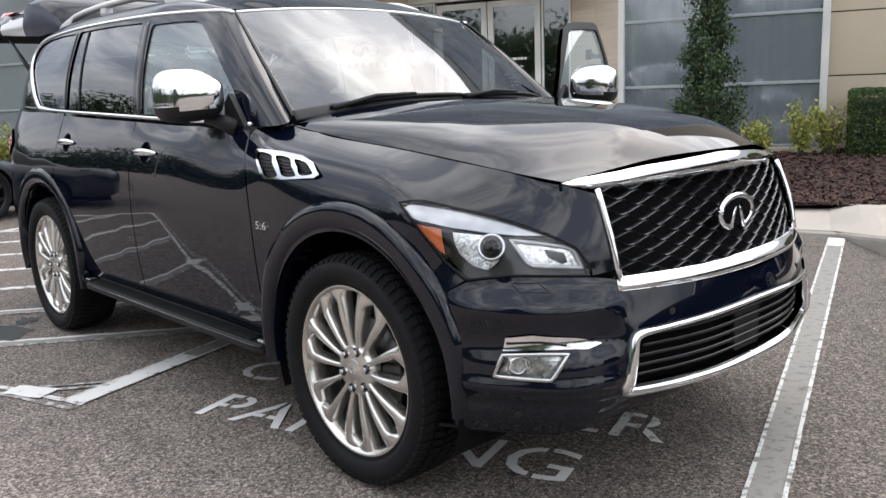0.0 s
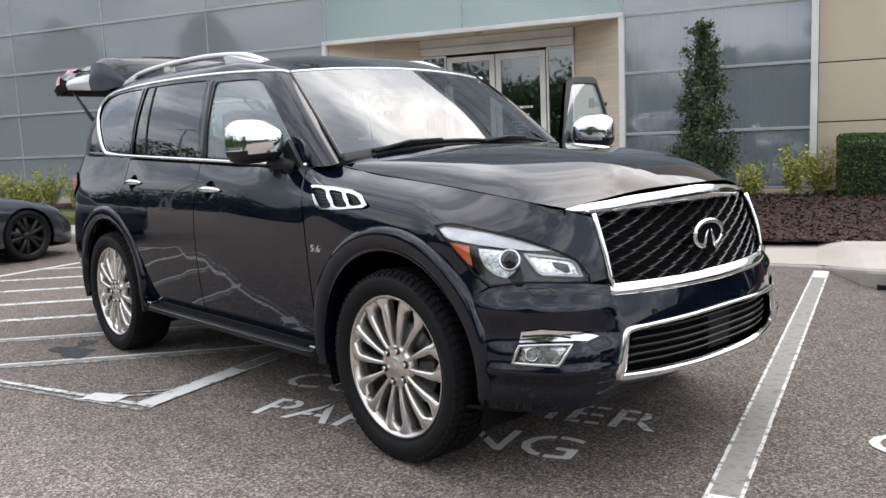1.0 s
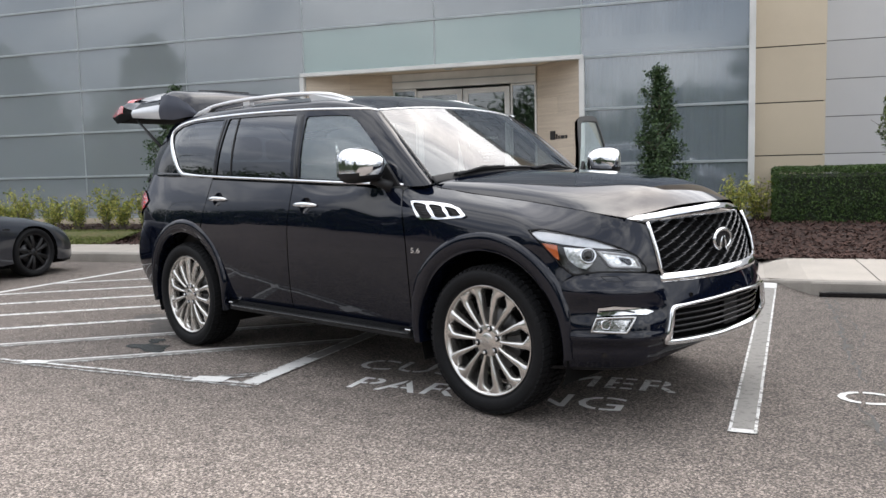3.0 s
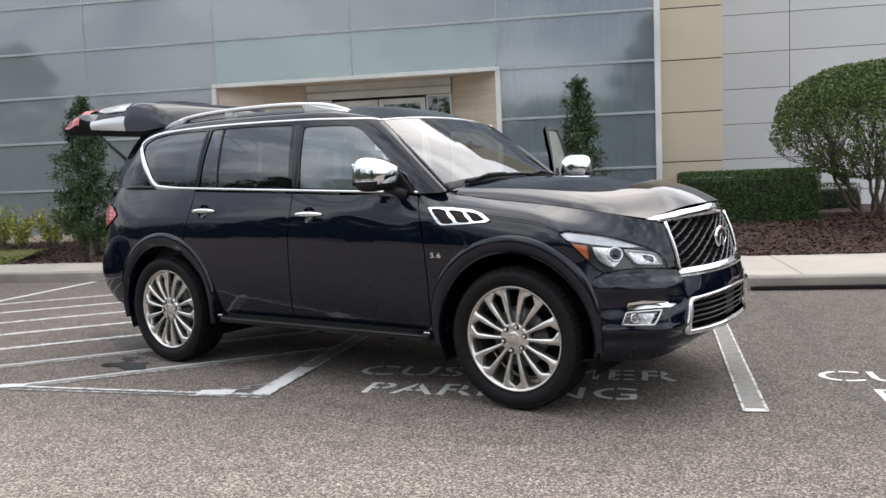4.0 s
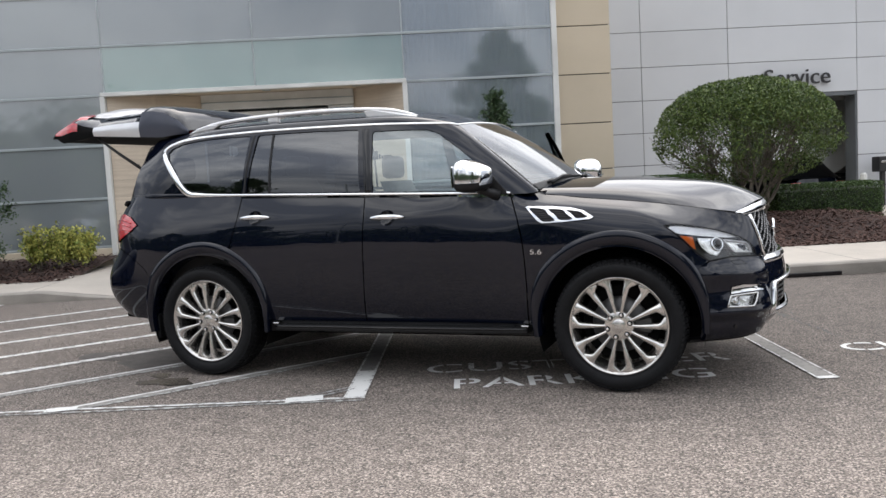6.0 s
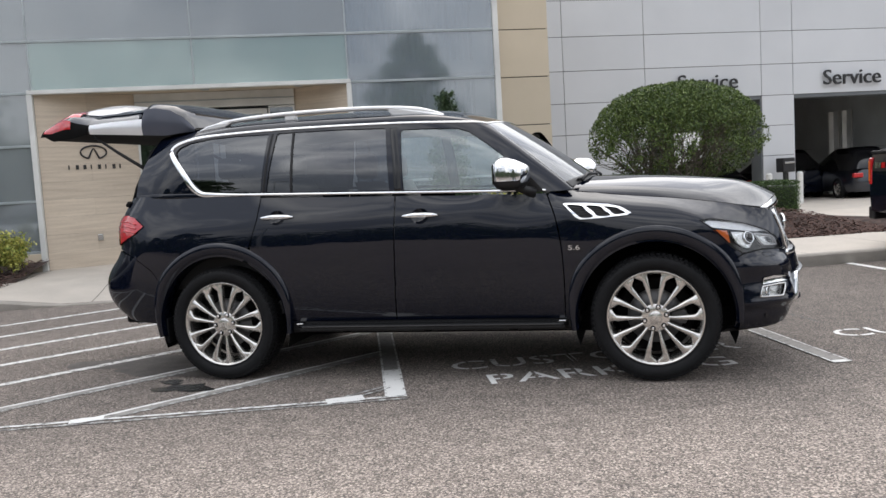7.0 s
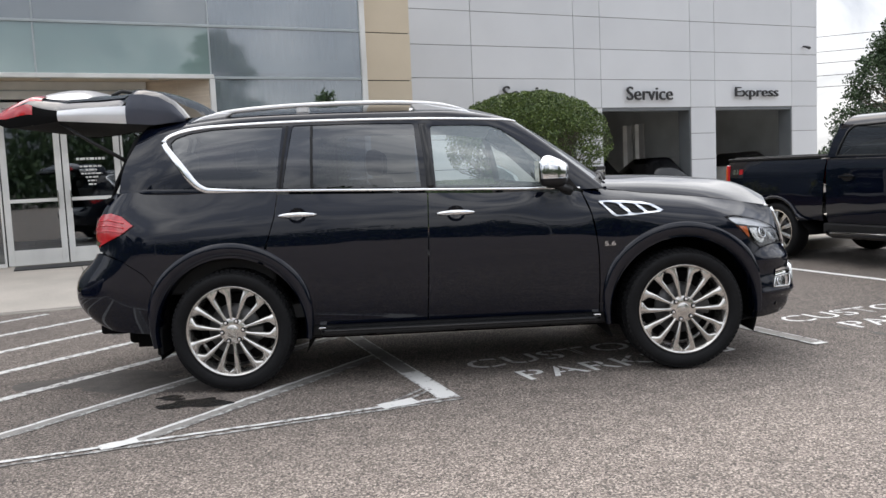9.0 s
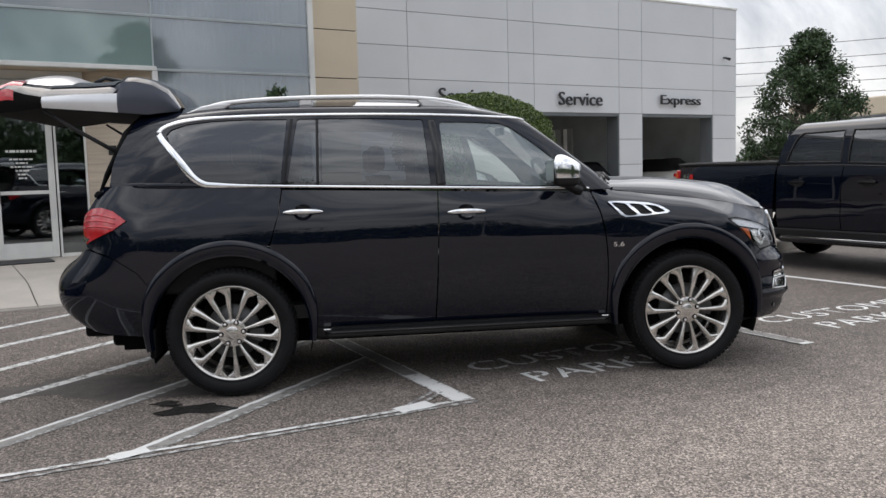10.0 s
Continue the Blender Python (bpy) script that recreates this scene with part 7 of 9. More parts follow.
rows_n, period = 12, 0.128
for r in range(rows_n):
    z0 = 0.808 + 0.0228 * r
    b = bmesh.new()
    prev = None
    n = 150
    for k in range(n + 1):
        y = -0.578 + 1.156 * k / n
        ph = (y / period + (0.5 if r % 2 else 0.0)) % 1.0
        wav = math.cos(2 * math.pi * (ph - 0.5))
        hook = -1 + 2 * ph / 0.66 if ph < 0.66 else 1 - 2 * (ph - 0.66) / 0.34
        z = z0 + 0.0098 * math.sin(hook * 1.45) / math.sin(1.45) + 0.014 * (1 - (y / 0.578) ** 2) * (r / rows_n)
        x = nose_x(y, z)
        th = 0.0018 + 0.0010 * wav * wav
        cur = [b.verts.new((x - 0.032, y, z - th)), b.verts.new((x - 0.022, y, z - th)), b.verts.new((x - 0.017, y, z)), b.verts.new((x - 0.022, y, z + th)), b.verts.new((x - 0.032, y, z + th))]
        if prev:
            for j in range(4):
                b.faces.new((prev[j], prev[j + 1], cur[j + 1], cur[j]))
        prev = cur
    bmesh.ops.recalc_face_normals(b, faces=b.faces)
    part("grille_bar", b, "grille", gr)
em = part("front_emblem", emblem_mesh(0.105, 0.055, 0.0115), "chrome", gr, "chrome oval emblem on the grille", smooth=True, m=Matrix(((0, -1, 0, 2.452), (1, 0, 0, 0), (0, 0, 1, 0.940), (0, 0, 0, 1))))
part("emblem_plate", prism([(0.09 * math.cos(a * 0.3142), 0.045 * math.sin(a * 0.3142)) for a in range(20)], -0.02, 0.0), "gloss_black", em, m=Matrix(((1, 0, 0, 0), (0, 0, 1, 0.012), (0, 1, 0, 0), (0, 0, 0, 1))))
# lower grille
lg = part("lower_grille", grid_mesh(lambda u, v: on_front(0.57 * (2 * u - 1), 0.45 + 0.21 * v) - Vector((0.07, 0, 0)), 20, 4), "under", suv, "dark lower grille with slats and a chrome frame", smooth=True)
for k in range(5):
    z = 0.495 + 0.031 * k
    w = 0.555 - 0.010 * k
    part("slat", tube([tuple(on_front(-w + 2 * w * i / 24, z) - Vector((0.03, 0, 0))) for i in range(25)], 0.0075, 6), "gloss_black", lg, smooth=True)
RING = [(2.535, 0, 0.655), (2.53, -0.2, 0.652), (2.515, -0.33, 0.648), (2.48, -0.48, 0.641), (2.452, -0.553, 0.634), (2.445, -0.578, 0.618), (2.45, -0.594, 0.55), (2.43, -0.603, 0.475), (2.435, -0.594, 0.455), (2.46, -0.5, 0.450), (2.51, -0.33, 0.447), (2.525, -0.2, 0.445), (2.53, 0, 0.444)]
for flip in (False, True):
    trim("frame_half", low_s, RING, [(0, 0.016), (0.36, 0.018), (0.42, 0.028), (0.55, 0.036), (0.62, 0.03), (1, 0.024)], 0.020, "chrome", lg, "chrome surround of the lower grille", flip=flip, step=0.015)
part("blank_plate", box(2.48, 2.505, -0.085, 0.085, 0.475, 0.63, 0.004), "plastic", lg, "plain dark plate holder")
_low = [Vector(st[0]) for st in LOWER[:6]]
_path = dense([(p.x, p.y, p.z) for p in _low[::-1]] + [(p.x, -p.y, p.z) for p in _low[1:]], 0.05, False, True)
_n = len(_path) - 1


def lip_fn(u, v):
    p = Vector(_path[round(u * _n)])
    inw = Vector((-0.8, -p.y * 0.35, 0)).normalized()
    k = ((0.004, 0.006), (0.012, -0.006), (0.04, -0.016), (0.11, -0.022), (0.22, -0.012))[round(v * 4)]
    return p + inw * k[0] + Vector((0, 0, k[1]))


part("front_lip", grid_mesh(lip_fn, _n, 4), "plastic", suv, smooth=True)
# floor pan, axles, pipe
part("floor_pan", box(-2.4, 2.2, -0.5, 0.5, 0.28, 0.42, 0.03), "under", suv)
part("floor_pan", box(-1.05, 1.05, -0.92, 0.92, 0.42, 0.47), "under", suv)
# unseen rails, tank, gearbox and spare, added to block light under the car
for s in (-1, 1):
    part("chassis_rail", box(-2.3, 2.1, *sorted((s * 0.50, s * 0.60)), 0.27, 0.42, 0.01), "under", suv)
part("fuel_tank", box(-1.05, 0.25, 0.10, 0.49, 0.24, 0.30, 0.03), "under", suv)
part("gearbox", box(-0.2, 1.1, -0.16, 0.16, 0.235, 0.40, 0.05), "under", suv)
part("spare_tyre", tube([(-2.0, 0, 0.27), (-2.0, 0, 0.42)], 0.36, 28), "rubber", suv)
part("nose_pan", box(2.0, 2.36, -0.58, 0.58, 0.375, 0.46, 0.02), "under", suv)
part("tail_pan", box(-2.5, -2.02, -0.75, 0.75, 0.40, 0.9, 0.02), "under", suv)
part("bulkhead", box(0.95, 1.0, -0.85, 0.85, 0.45, 1.26), "under", suv)
part("engine_block", box(1.02, 2.2, -0.42, 0.42, 0.42, 1.08), "under", suv)
for x in (-WX, WX):
    part("axle", tube([(x, -0.75, WZ), (x, 0.75, WZ)], 0.05, 10), "under", suv)
part("exhaust_pipe", tube([(-1.0, -0.35, 0.33), (-1.9, -0.5, 0.40), (-2.3, -0.62, 0.42), (-2.46, -0.66, 0.41)], 0.035, 10), "satin", suv, smooth=True)


# ---- wheels ----
def big_wheel():
    """A 22-inch wheel, hub along y with its face to -y, centre at the origin."""
    R, RR, W = 0.417, 0.306, 0.137
    prof = [(RR - 0.012, -0.085), (RR - 0.004, -0.108), (RR + 0.004, -0.117), (RR + 0.012, -0.112), (0.324, -0.124), (0.345, -0.134), (0.37, -0.136), (0.386, -0.131), (0.398, -0.118), (0.404, -0.1), (0.408, -0.06), (0.408, 0.06), (0.404, 0.1), (0.386, 0.131), (0.335, 0.134), (RR, 0.11), (RR - 0.012, 0.085)]

    def spun(profile, n, bm=None):
        b = bmesh.new() if bm is None else bm
        ring = [[b.verts.new((r * math.cos(6.28318 * k / n), y, r * math.sin(6.28318 * k / n))) for r, y in profile] for k in range(n)]
        for k in range(n):
            q, w = ring[k], ring[(k + 1) % n]
            for j in range(len(profile) - 1):
                b.faces.new((q[j], q[j + 1], w[j + 1], w[j]))
        bmesh.ops.recalc_face_normals(b, faces=b.faces)
        return b
    rim = part("wheel", spun([(RR + 0.004, -0.112), (RR - 0.006, -0.112), (RR - 0.014, -0.104), (RR - 0.022, -0.085), (RR - 0.028, -0.03), (RR - 0.035, 0.05), (RR - 0.02, 0.11), (RR, 0.112)], 72), "rim", suv, "silver multi-spoke alloy wheel", smooth=True)
    tyre = part("tyre", spun(prof, 96), "rubber", rim, smooth=True)
    b = bmesh.new()
    for k in range(72):
        a = 6.28318 * k / 72
        for y0, y1, sk in ((-0.128, -0.088, 0.02), (-0.078, -0.03, -0.015), (-0.022, 0.022, 0.015), (0.03, 0.078, -0.015), (0.088, 0.128, 0.02)):
            r0 = R - 0.012 if abs(y0 + y1) < 0.2 else R - 0.022
            r1 = R if abs(y0 + y1) < 0.2 else R - 0.004
            vs = []
            for r in (r0, r1):
                for y, da in ((y0, -0.03 - sk), (y1, -0.03 + sk), (y1, 0.03 + sk), (y0, 0.03 - sk)):
                    rr = r - (0.012 if abs(y) > 0.12 else 0)
                    vs.append(b.verts.new((rr * math.cos(a + da), y, rr * math.sin(a + da))))
            b.faces.new(vs[4:])
            for i in range(4):
                b.faces.new((vs[i], vs[(i + 1) % 4], vs[4 + (i + 1) % 4], vs[4 + i]))
    bmesh.ops.recalc_face_normals(b, faces=b.faces)
    tagged(part("tread", b, "rubber", tyre), kind="stuff")
    meshes = {}
    for k in range(14):
        sd = 1 if k % 2 else -1
        if sd not in meshes:
            b = bmesh.new()
            rows = []
            for i in range(23):
                f = i / 22
                r = 0.060 + (0.2975 - 0.060) * f
                thin = 0.0098 + 0.0080 * smoothstep((f - 0.2) / 0.6) + 0.006 * smoothstep((0.16 - f) / 0.16)
                near = thin + 0.048 * smoothstep((r - 0.228) / 0.058) ** 2.2
                far = thin + 0.008 * smoothstep((r - 0.272) / 0.025)
                y = -0.099 - 0.012 * math.sin(math.pi * min(1, f * 0.9)) + 0.004 * (1 - f)
                lo, hi = (-near, far) if sd > 0 else (-far, near)
                lim = r * math.tan(math.pi / 14) - 0.0002
                lo, hi = max(lo, -lim), min(hi, lim)
                rows.append([b.verts.new((x, y + dy, r)) for x, dy in ((lo, 0.045), (lo, 0.006), (lo * 0.78, 0.0), ((lo * 0.3 + hi * 0.3), -0.004), (hi * 0.78, 0.0), (hi, 0.006), (hi, 0.045))])
            for q, w in zip(rows, rows[1:]):
                for j in range(6):
                    b.faces.new((q[j], q[j + 1], w[j + 1], w[j]))
            bmesh.ops.recalc_face_normals(b, faces=b.faces)
            o = part("spoke", b, "rim", rim, smooth=True)
            meshes[sd] = o.data
        else:
            o = new("spoke", meshes[sd])
            o.parent = rim
        o.matrix_basis = Matrix.Rotation(6.28318 * (k + 0.5) / 14, 4, "Y")
    part("rim_flange", spun([(0.292, -0.092), (0.295, -0.108), (0.303, -0.115), (RR + 0.004, -0.114), (RR + 0.006, -0.105)], 96), "rim", rim, smooth=True)
    part("hub_cap", spun([(0.0005, -0.106), (0.034, -0.106), (0.040, -0.103), (0.043, -0.1015), (0.048, -0.1012), (0.084, -0.1008), (0.091, -0.097), (0.094, -0.05)], 40), "rim", rim, smooth=True)
    part("hub_emblem", emblem_mesh(0.020, 0.013, 0.0014), "rim", rim, m=Matrix.Translation((0, -0.1065, 0)))
    for k in range(6):
        a = 6.28318 * (k + 0.25) / 6
        nut = part("lug_nut", prism([(0.0105 * math.cos(j * 1.0472), 0.0105 * math.sin(j * 1.0472)) for j in range(6)], 0, 0.014, 0.002), "chrome", rim, m=Matrix.Translation((0.0715 * math.cos(a), -0.0985, 0.0715 * math.sin(a))) @ Matrix.Rotation(radians(90), 4, "X"))
        part("lug_hole", spun([(0.001, 0.0015), (0.0125, 0.0), (0.0175, -0.001), (0.018, 0.004)], 14), "gloss_black", rim, m=Matrix.Translation((0.0715 * math.cos(a), -0.1018, 0.0715 * math.sin(a))))
    part("brake_disc", spun([(0.07, -0.025), (0.175, -0.025), (0.178, -0.01), (0.175, 0.0)], 48), "brake", rim, smooth=True)
    part("caliper", prism([(0.10, -0.03), (0.19, -0.05), (0.205, 0.0), (0.19, 0.05), (0.10, 0.03)], -0.055, 0.01, 0.008), "brake", rim, m=Matrix(((1, 0, 0, 0), (0, 0, 1, 0), (0, 1, 0, 0), (0, 0, 0, 1))))
    part("wheel_back", spun([(0.001, 0.03), (0.24, 0.03), (0.25, 0.05)], 30), "under", rim)
    return rim


wheel_1 = big_wheel()
wheel_1.matrix_basis = Matrix.Translation((WX, -0.858, WZ))
for x, y, spin, face in ((-WX, -0.858, 9, 0), (WX, 0.858, 5, 180), (-WX, 0.858, 14, 180)):
    copy_thing(wheel_1, Matrix.Translation((x, y, WZ)) @ Matrix.Rotation(radians(face), 4, "Z") @ Matrix.Rotation(radians(spin), 4, "Y"))

# ---- open tailgate ----
def gate_section(f):
    """Half width, side height, crown height and underside along the raised gate, from the hinge to its tip."""
    x = -1.84 - 1.28 * f
    hw = lerp_table(f, [(0, 0.62), (0.06, 0.69), (0.2, 0.745), (0.3, 0.762), (0.64, 0.772), (0.85, 0.76), (1, 0.72)])
    zs = lerp_table(f, [(0, 1.885), (0.05, 1.99), (0.12, 2.055), (0.2, 2.08), (0.265, 2.075), (0.285, 1.99), (0.5, 1.98), (0.64, 1.965), (0.72, 1.99), (0.8, 2.03), (0.92, 1.985), (1, 1.94)])
    zc = lerp_table(f, [(0, 1.90), (0.05, 2.03), (0.12, 2.085), (0.25, 2.105), (0.45, 2.085), (0.6, 2.10), (0.8, 2.10), (0.9, 2.05), (1, 1.965)])
    zb = lerp_table(f, [(0, 1.86), (0.15, 1.835), (0.3, 1.85), (0.64, 1.885), (0.75, 1.865), (0.92, 1.85), (1, 1.90)])
    return x, hw, zs, zc, zb


def gate_top(f, y):
    x, hw, zs, zc, zb = gate_section(f)
    return zs + (zc - zs) * (1 - abs(y) ** 3.2) - (zs - zb) * 0.14 * smoothstep((abs(y) - 0.88) / 0.12) ** 2


def gate_skin(f0, f1, name, mat, parent, lift=0.0, n=14, w=1.0, label="", inner=False):
    def fn(u, v):
        f = f0 + (f1 - f0) * u
        x, hw, zs, zc, zb = gate_section(f)
        y = 2 * v - 1
        if inner:
            return (x, y * hw * 0.97, zb + 0.004)
        return (x, y * hw * w, gate_top(f, y * w) + lift)
    b = grid_mesh(fn, n, 36)
    bmesh.ops.recalc_face_normals(b, faces=b.faces)
    return part(name, b, mat, parent, label, smooth=True)


tg = gate_skin(0.0, 1.0, "tailgate", "paint", suv, n=36, label="raised black tailgate with chrome garnish")
gate_skin(0.0, 1.0, "gate_lining", "under", tg, inner=True)
gate_skin(0.31, 0.62, "rear_screen", "glass_dark", tg, 0.006, w=0.88)
def garnish_fn(u, v):
    f, y = 0.52 + 0.27 * v, 0.80 * (2 * u - 1)
    x, hw = gate_section(f)[:2]
    return (x, y * hw, gate_top(f, y) + 0.004 + 0.042 * math.sin(math.pi * v) ** 0.6 * (1 - (2 * u - 1) ** 8))


part("gate_garnish", grid_mesh(garnish_fn, 28, 10), "garnish", tg, "bright garnish on the raised gate", smooth=True)
part("gate_wiper", tube([(-2.46, -0.28, 2.09), (-2.40, -0.25, 2.125), (-2.32, -0.05, 2.125), (-2.28, 0.2, 2.115)], 0.014, 8), "plastic", tg, smooth=True)
part("gate_end", grid_mesh(lambda u, v: (-3.11 - 0.055 * v, 0.72 * (2 * u - 1) * (1 - 0.02 * v), 1.945 - 0.03 * v - 0.02 * v * v + 0.02 * (1 - (2 * u - 1) ** 2)), 16, 3), "plastic", tg, smooth=True)
for s in (-1, 1):
    def lamp_fn(u, v):
        f = 0.75 + 0.24 * u
        y = 0.62 + 0.385 * v * (1 - 0.25 * (1 - u) * (1 - u))
        return (gate_section(f)[0], s * y * gate_section(f)[1], gate_top(f, min(1, y)) + 0.012 - 0.02 * smoothstep((v - 0.85) / 0.15))
    b = grid_mesh(lamp_fn, 10, 8)
    bmesh.ops.recalc_face_normals(b, faces=b.faces)
    part("gate_lamp", b, "red_lens", tg, "red lamp on the raised gate", smooth=True)
    part("gate_strut", tube([(-2.24, s * 0.735, 1.60), (-2.45, s * 0.735, 1.73), (-2.66, s * 0.735, 1.87)], [0.014, 0.013, 0.008], 8), "plastic", suv, smooth=True)
    for name, f0, f1, mat in (("gate_shoulder", 0.0, 0.285, "gate_shade"), ("gate_side", 0.285, 0.64, "silver_paint"), ("gate_tip", 0.64, 1.0, "under")):
        def side_fn(u, v):
            f = f0 + (f1 - f0) * u
            x, hw, zs, zc, zb = gate_section(f)
            top = gate_top(f, 1.0) - (0.0 if mat != "under" else 0.002)
            return (x, s * (hw + 0.002 + 0.012 * math.sin(math.pi * v)), zb + (top - zb) * v)
        b = grid_mesh(side_fn, 12, 5)
        bmesh.ops.recalc_face_normals(b, faces=b.faces)
        part(name, b, mat, tg, smooth=True)
for s in (-1, 1):
    def lamp_side(u, v):
        f = 0.77 + 0.215 * u
        x, hw, zs, zc, zb = gate_section(f)
        top = gate_top(f, 1.0)
        return (x, s * (hw + 0.017 - 0.012 * v * v), zb + (top - zb) * (0.54 + 0.49 * v))
    b = grid_mesh(lamp_side, 10, 5)
    bmesh.ops.recalc_face_normals(b, faces=b.faces)
    part("gate_lamp", b, "red_lens", tg, "red lamp on the raised gate", smooth=True)
part("hatch_sill", box(-2.45, -2.36, -0.72, 0.72, 0.88, 0.955, 0.01), "plastic", suv)
part("hatch_frame", tube([(-2.42, -0.76, 0.96), (-2.40, -0.78, 1.2), (-2.30, -0.745, 1.45), (-2.18, -0.69, 1.72), (-2.13, -0.58, 1.80), (-2.12, 0, 1.84), (-2.13, 0.58, 1.80), (-2.18, 0.69, 1.72), (-2.30, 0.745, 1.45), (-2.40, 0.78, 1.2), (-2.42, 0.76, 0.96)], 0.018, 8), "rubber", suv, smooth=True)

for s in (-1, 1):
    part("hatch_stop", prism([(-2.31, 1.345), (-2.365, 1.305), (-2.372, 1.325), (-2.35, 1.352)], s * 0.78, s * 0.82, 0.006), "rubber", suv, m=Matrix(((1, 0, 0, 0), (0, 0, 1, 0), (0, 1, 0, 0), (0, 0, 0, 1))))

# ---- cabin inside ----
part("headliner", grid_mesh(lambda u, v: (0.36 - 2.42 * u, 0.68 * (2 * v - 1), 1.79 + 0.06 * (1 - (2 * v - 1) ** 2) - 0.03 * u - 0.09 * (1 - u) ** 5), 14, 10), "liner", suv, smooth=True)
part("load_floor", box(-2.38, -1.25, -0.80, 0.80, 0.66, 0.90, 0.02), "dark_trim", suv)
part("cabin_floor", box(-1.25, 0.95, -0.84, 0.84, 0.47, 0.56), "dark_trim", suv)
dash = part("dashboard", prism([(0.40, 0.85), (0.52, 1.12), (0.66, 1.22), (0.98, 1.27), (0.98, 0.6), (0.5, 0.6)], -0.80, 0.80, 0.02), "dark_trim", suv, m=Matrix(((1, 0, 0, 0), (0, 0, 1, 0), (0, 1, 0, 0), (0, 0, 0, 1))))
sw = part("steering_wheel", tube([(0.40 + 0.07 * math.sin(a), 0.38 + 0.19 * math.cos(a), 1.16 + 0.175 * math.sin(a)) for a in (k * math.pi / 14 for k in range(28))], 0.016, 8, closed=True), "dark_trim", suv, smooth=True)
part("wheel_boss", box(0.39, 0.47, 0.28, 0.48, 1.09, 1.21, 0.02), "dark_trim", sw)
part("centre_console", box(-0.55, 0.55, -0.15, 0.15, 0.55, 0.95, 0.03), "dark_trim", suv)


def car_seat(x, y, w, z):
    st = part("seat", box(x - 0.28, x + 0.28, y - w / 2, y + w / 2, z, z + 0.16, 0.05), "seat", suv, "dark leather seat")
    def back(u, v):
        a = 2 * math.pi * u
        wd = (w / 2) * (1.0 - 0.12 * v ** 3)
        return (x - 0.22 - 0.26 * v + 0.075 * math.cos(a), y + wd * max(-1, min(1, 1.25 * math.sin(a))), z + 0.1 + 0.62 * v)
    b = grid_mesh(back, 20, 8, close_u=True)
    bmesh.ops.holes_fill(b, edges=b.edges[:], sides=0)
    bmesh.ops.recalc_face_normals(b, faces=b.faces)
    part("seat_back", b, "seat", st, smooth=True)
    for hy in ([0.0] if w < 0.7 else [-0.4, 0.4]):
        part("head_rest", box(x - 0.56, x - 0.44, y + hy - 0.14, y + hy + 0.14, z + 0.74, z + 0.93, 0.045), "seat", st, smooth=True)
    return st


car_seat(-0.05, -0.40, 0.52, 0.68)
car_seat(-0.05, 0.40, 0.52, 0.68)
car_seat(-0.98, 0.0, 1.36, 0.74)
car_seat(-1.62, 0.0, 1.2, 0.75)
part("visor", box(0.22, 0.40, -0.55, -0.2, 1.755, 1.77, 0.005), "liner", suv)
part("cabin_mirror", box(0.42, 0.45, -0.12, 0.12, 1.68, 1.74, 0.012), "dark_trim", suv)

# ---- other vehicles ----
def spin_mesh(profile, n, bm=None):
    b = bmesh.new() if bm is None else bm
    ring = [[b.verts.new((r * math.cos(6.28318 * k / n), y, r * math.sin(6.28318 * k / n))) for r, y in profile] for k in range(n)]
    for k in range(n):
        q, w = ring[k], ring[(k + 1) % n]
        for j in range(len(profile) - 1):
            b.faces.new((q[j], q[j + 1], w[j + 1], w[j]))
    bmesh.ops.recalc_face_normals(b, faces=b.faces)
    return b


def plain_wheel(parent, R, rim_r, half, spokes, rim_mat, twin=False):
    """Hub along y, face to -y."""
    w = part("wheel", spin_mesh([(rim_r + 0.004, -half * 0.8), (rim_r - 0.012, -half * 0.8), (rim_r - 0.025, -half * 0.4), (rim_r - 0.03, half * 0.6), (rim_r, half * 0.8)], 48), rim_mat, parent, smooth=True)
    part("tyre", spin_mesh([(rim_r, -half * 0.78), (rim_r + 0.02, -half * 0.92), ((R + rim_r) / 2, -half), (R - 0.025, -half * 0.95), (R - 0.006, -half * 0.75), (R, -half * 0.4), (R, half * 0.4), (R - 0.02, half * 0.9), (rim_r, half * 0.8)], 64), "rubber", w, smooth=True)
    me = None
    for k in range(spokes):
        if me is None:
            b = bmesh.new()
            rows = []
            for i in range(9):
                f = i / 8
                r = 0.04 + (rim_r - 0.02 - 0.04) * f
                hw = (0.016 + 0.014 * f) * (12 / spokes) ** 0.5
                y = -half * 0.72 - 0.012 * math.sin(math.pi * f)
                rows.append([b.verts.new((dx * hw, y + dy, r)) for dx, dy in ((-1, 0.03), (-0.9, 0.004), (0, -0.004), (0.9, 0.004), (1, 0.03))])
            for q, v in zip(rows, rows[1:]):
                for j in range(4):
                    b.faces.new((q[j], q[j + 1], v[j + 1], v[j]))
            bmesh.ops.recalc_face_normals(b, faces=b.faces)
            o = part("spoke", b, rim_mat, w)
            me = o.data
        else:
            o = new("spoke", me)
            o.parent = w
        skew = (0.09 if k % 2 else -0.09) if twin else 0.0
        o.matrix_basis = Matrix.Rotation(6.28318 * k / spokes + skew, 4, "Y")
    part("hub_cap", spin_mesh([(0.001, -half * 0.82), (0.045, -half * 0.8), (0.06, -half * 0.7), (0.06, 0)], 24), rim_mat, w, smooth=True)
    part("wheel_back", spin_mesh([(0.001, half * 0.2), (rim_r - 0.02, half * 0.2)], 30), "under", w)
    part("brake_disc", spin_mesh([(0.06, -half * 0.25), (rim_r * 0.62, -half * 0.25), (rim_r * 0.62, 0)], 30), "brake", w, smooth=True)
    return w


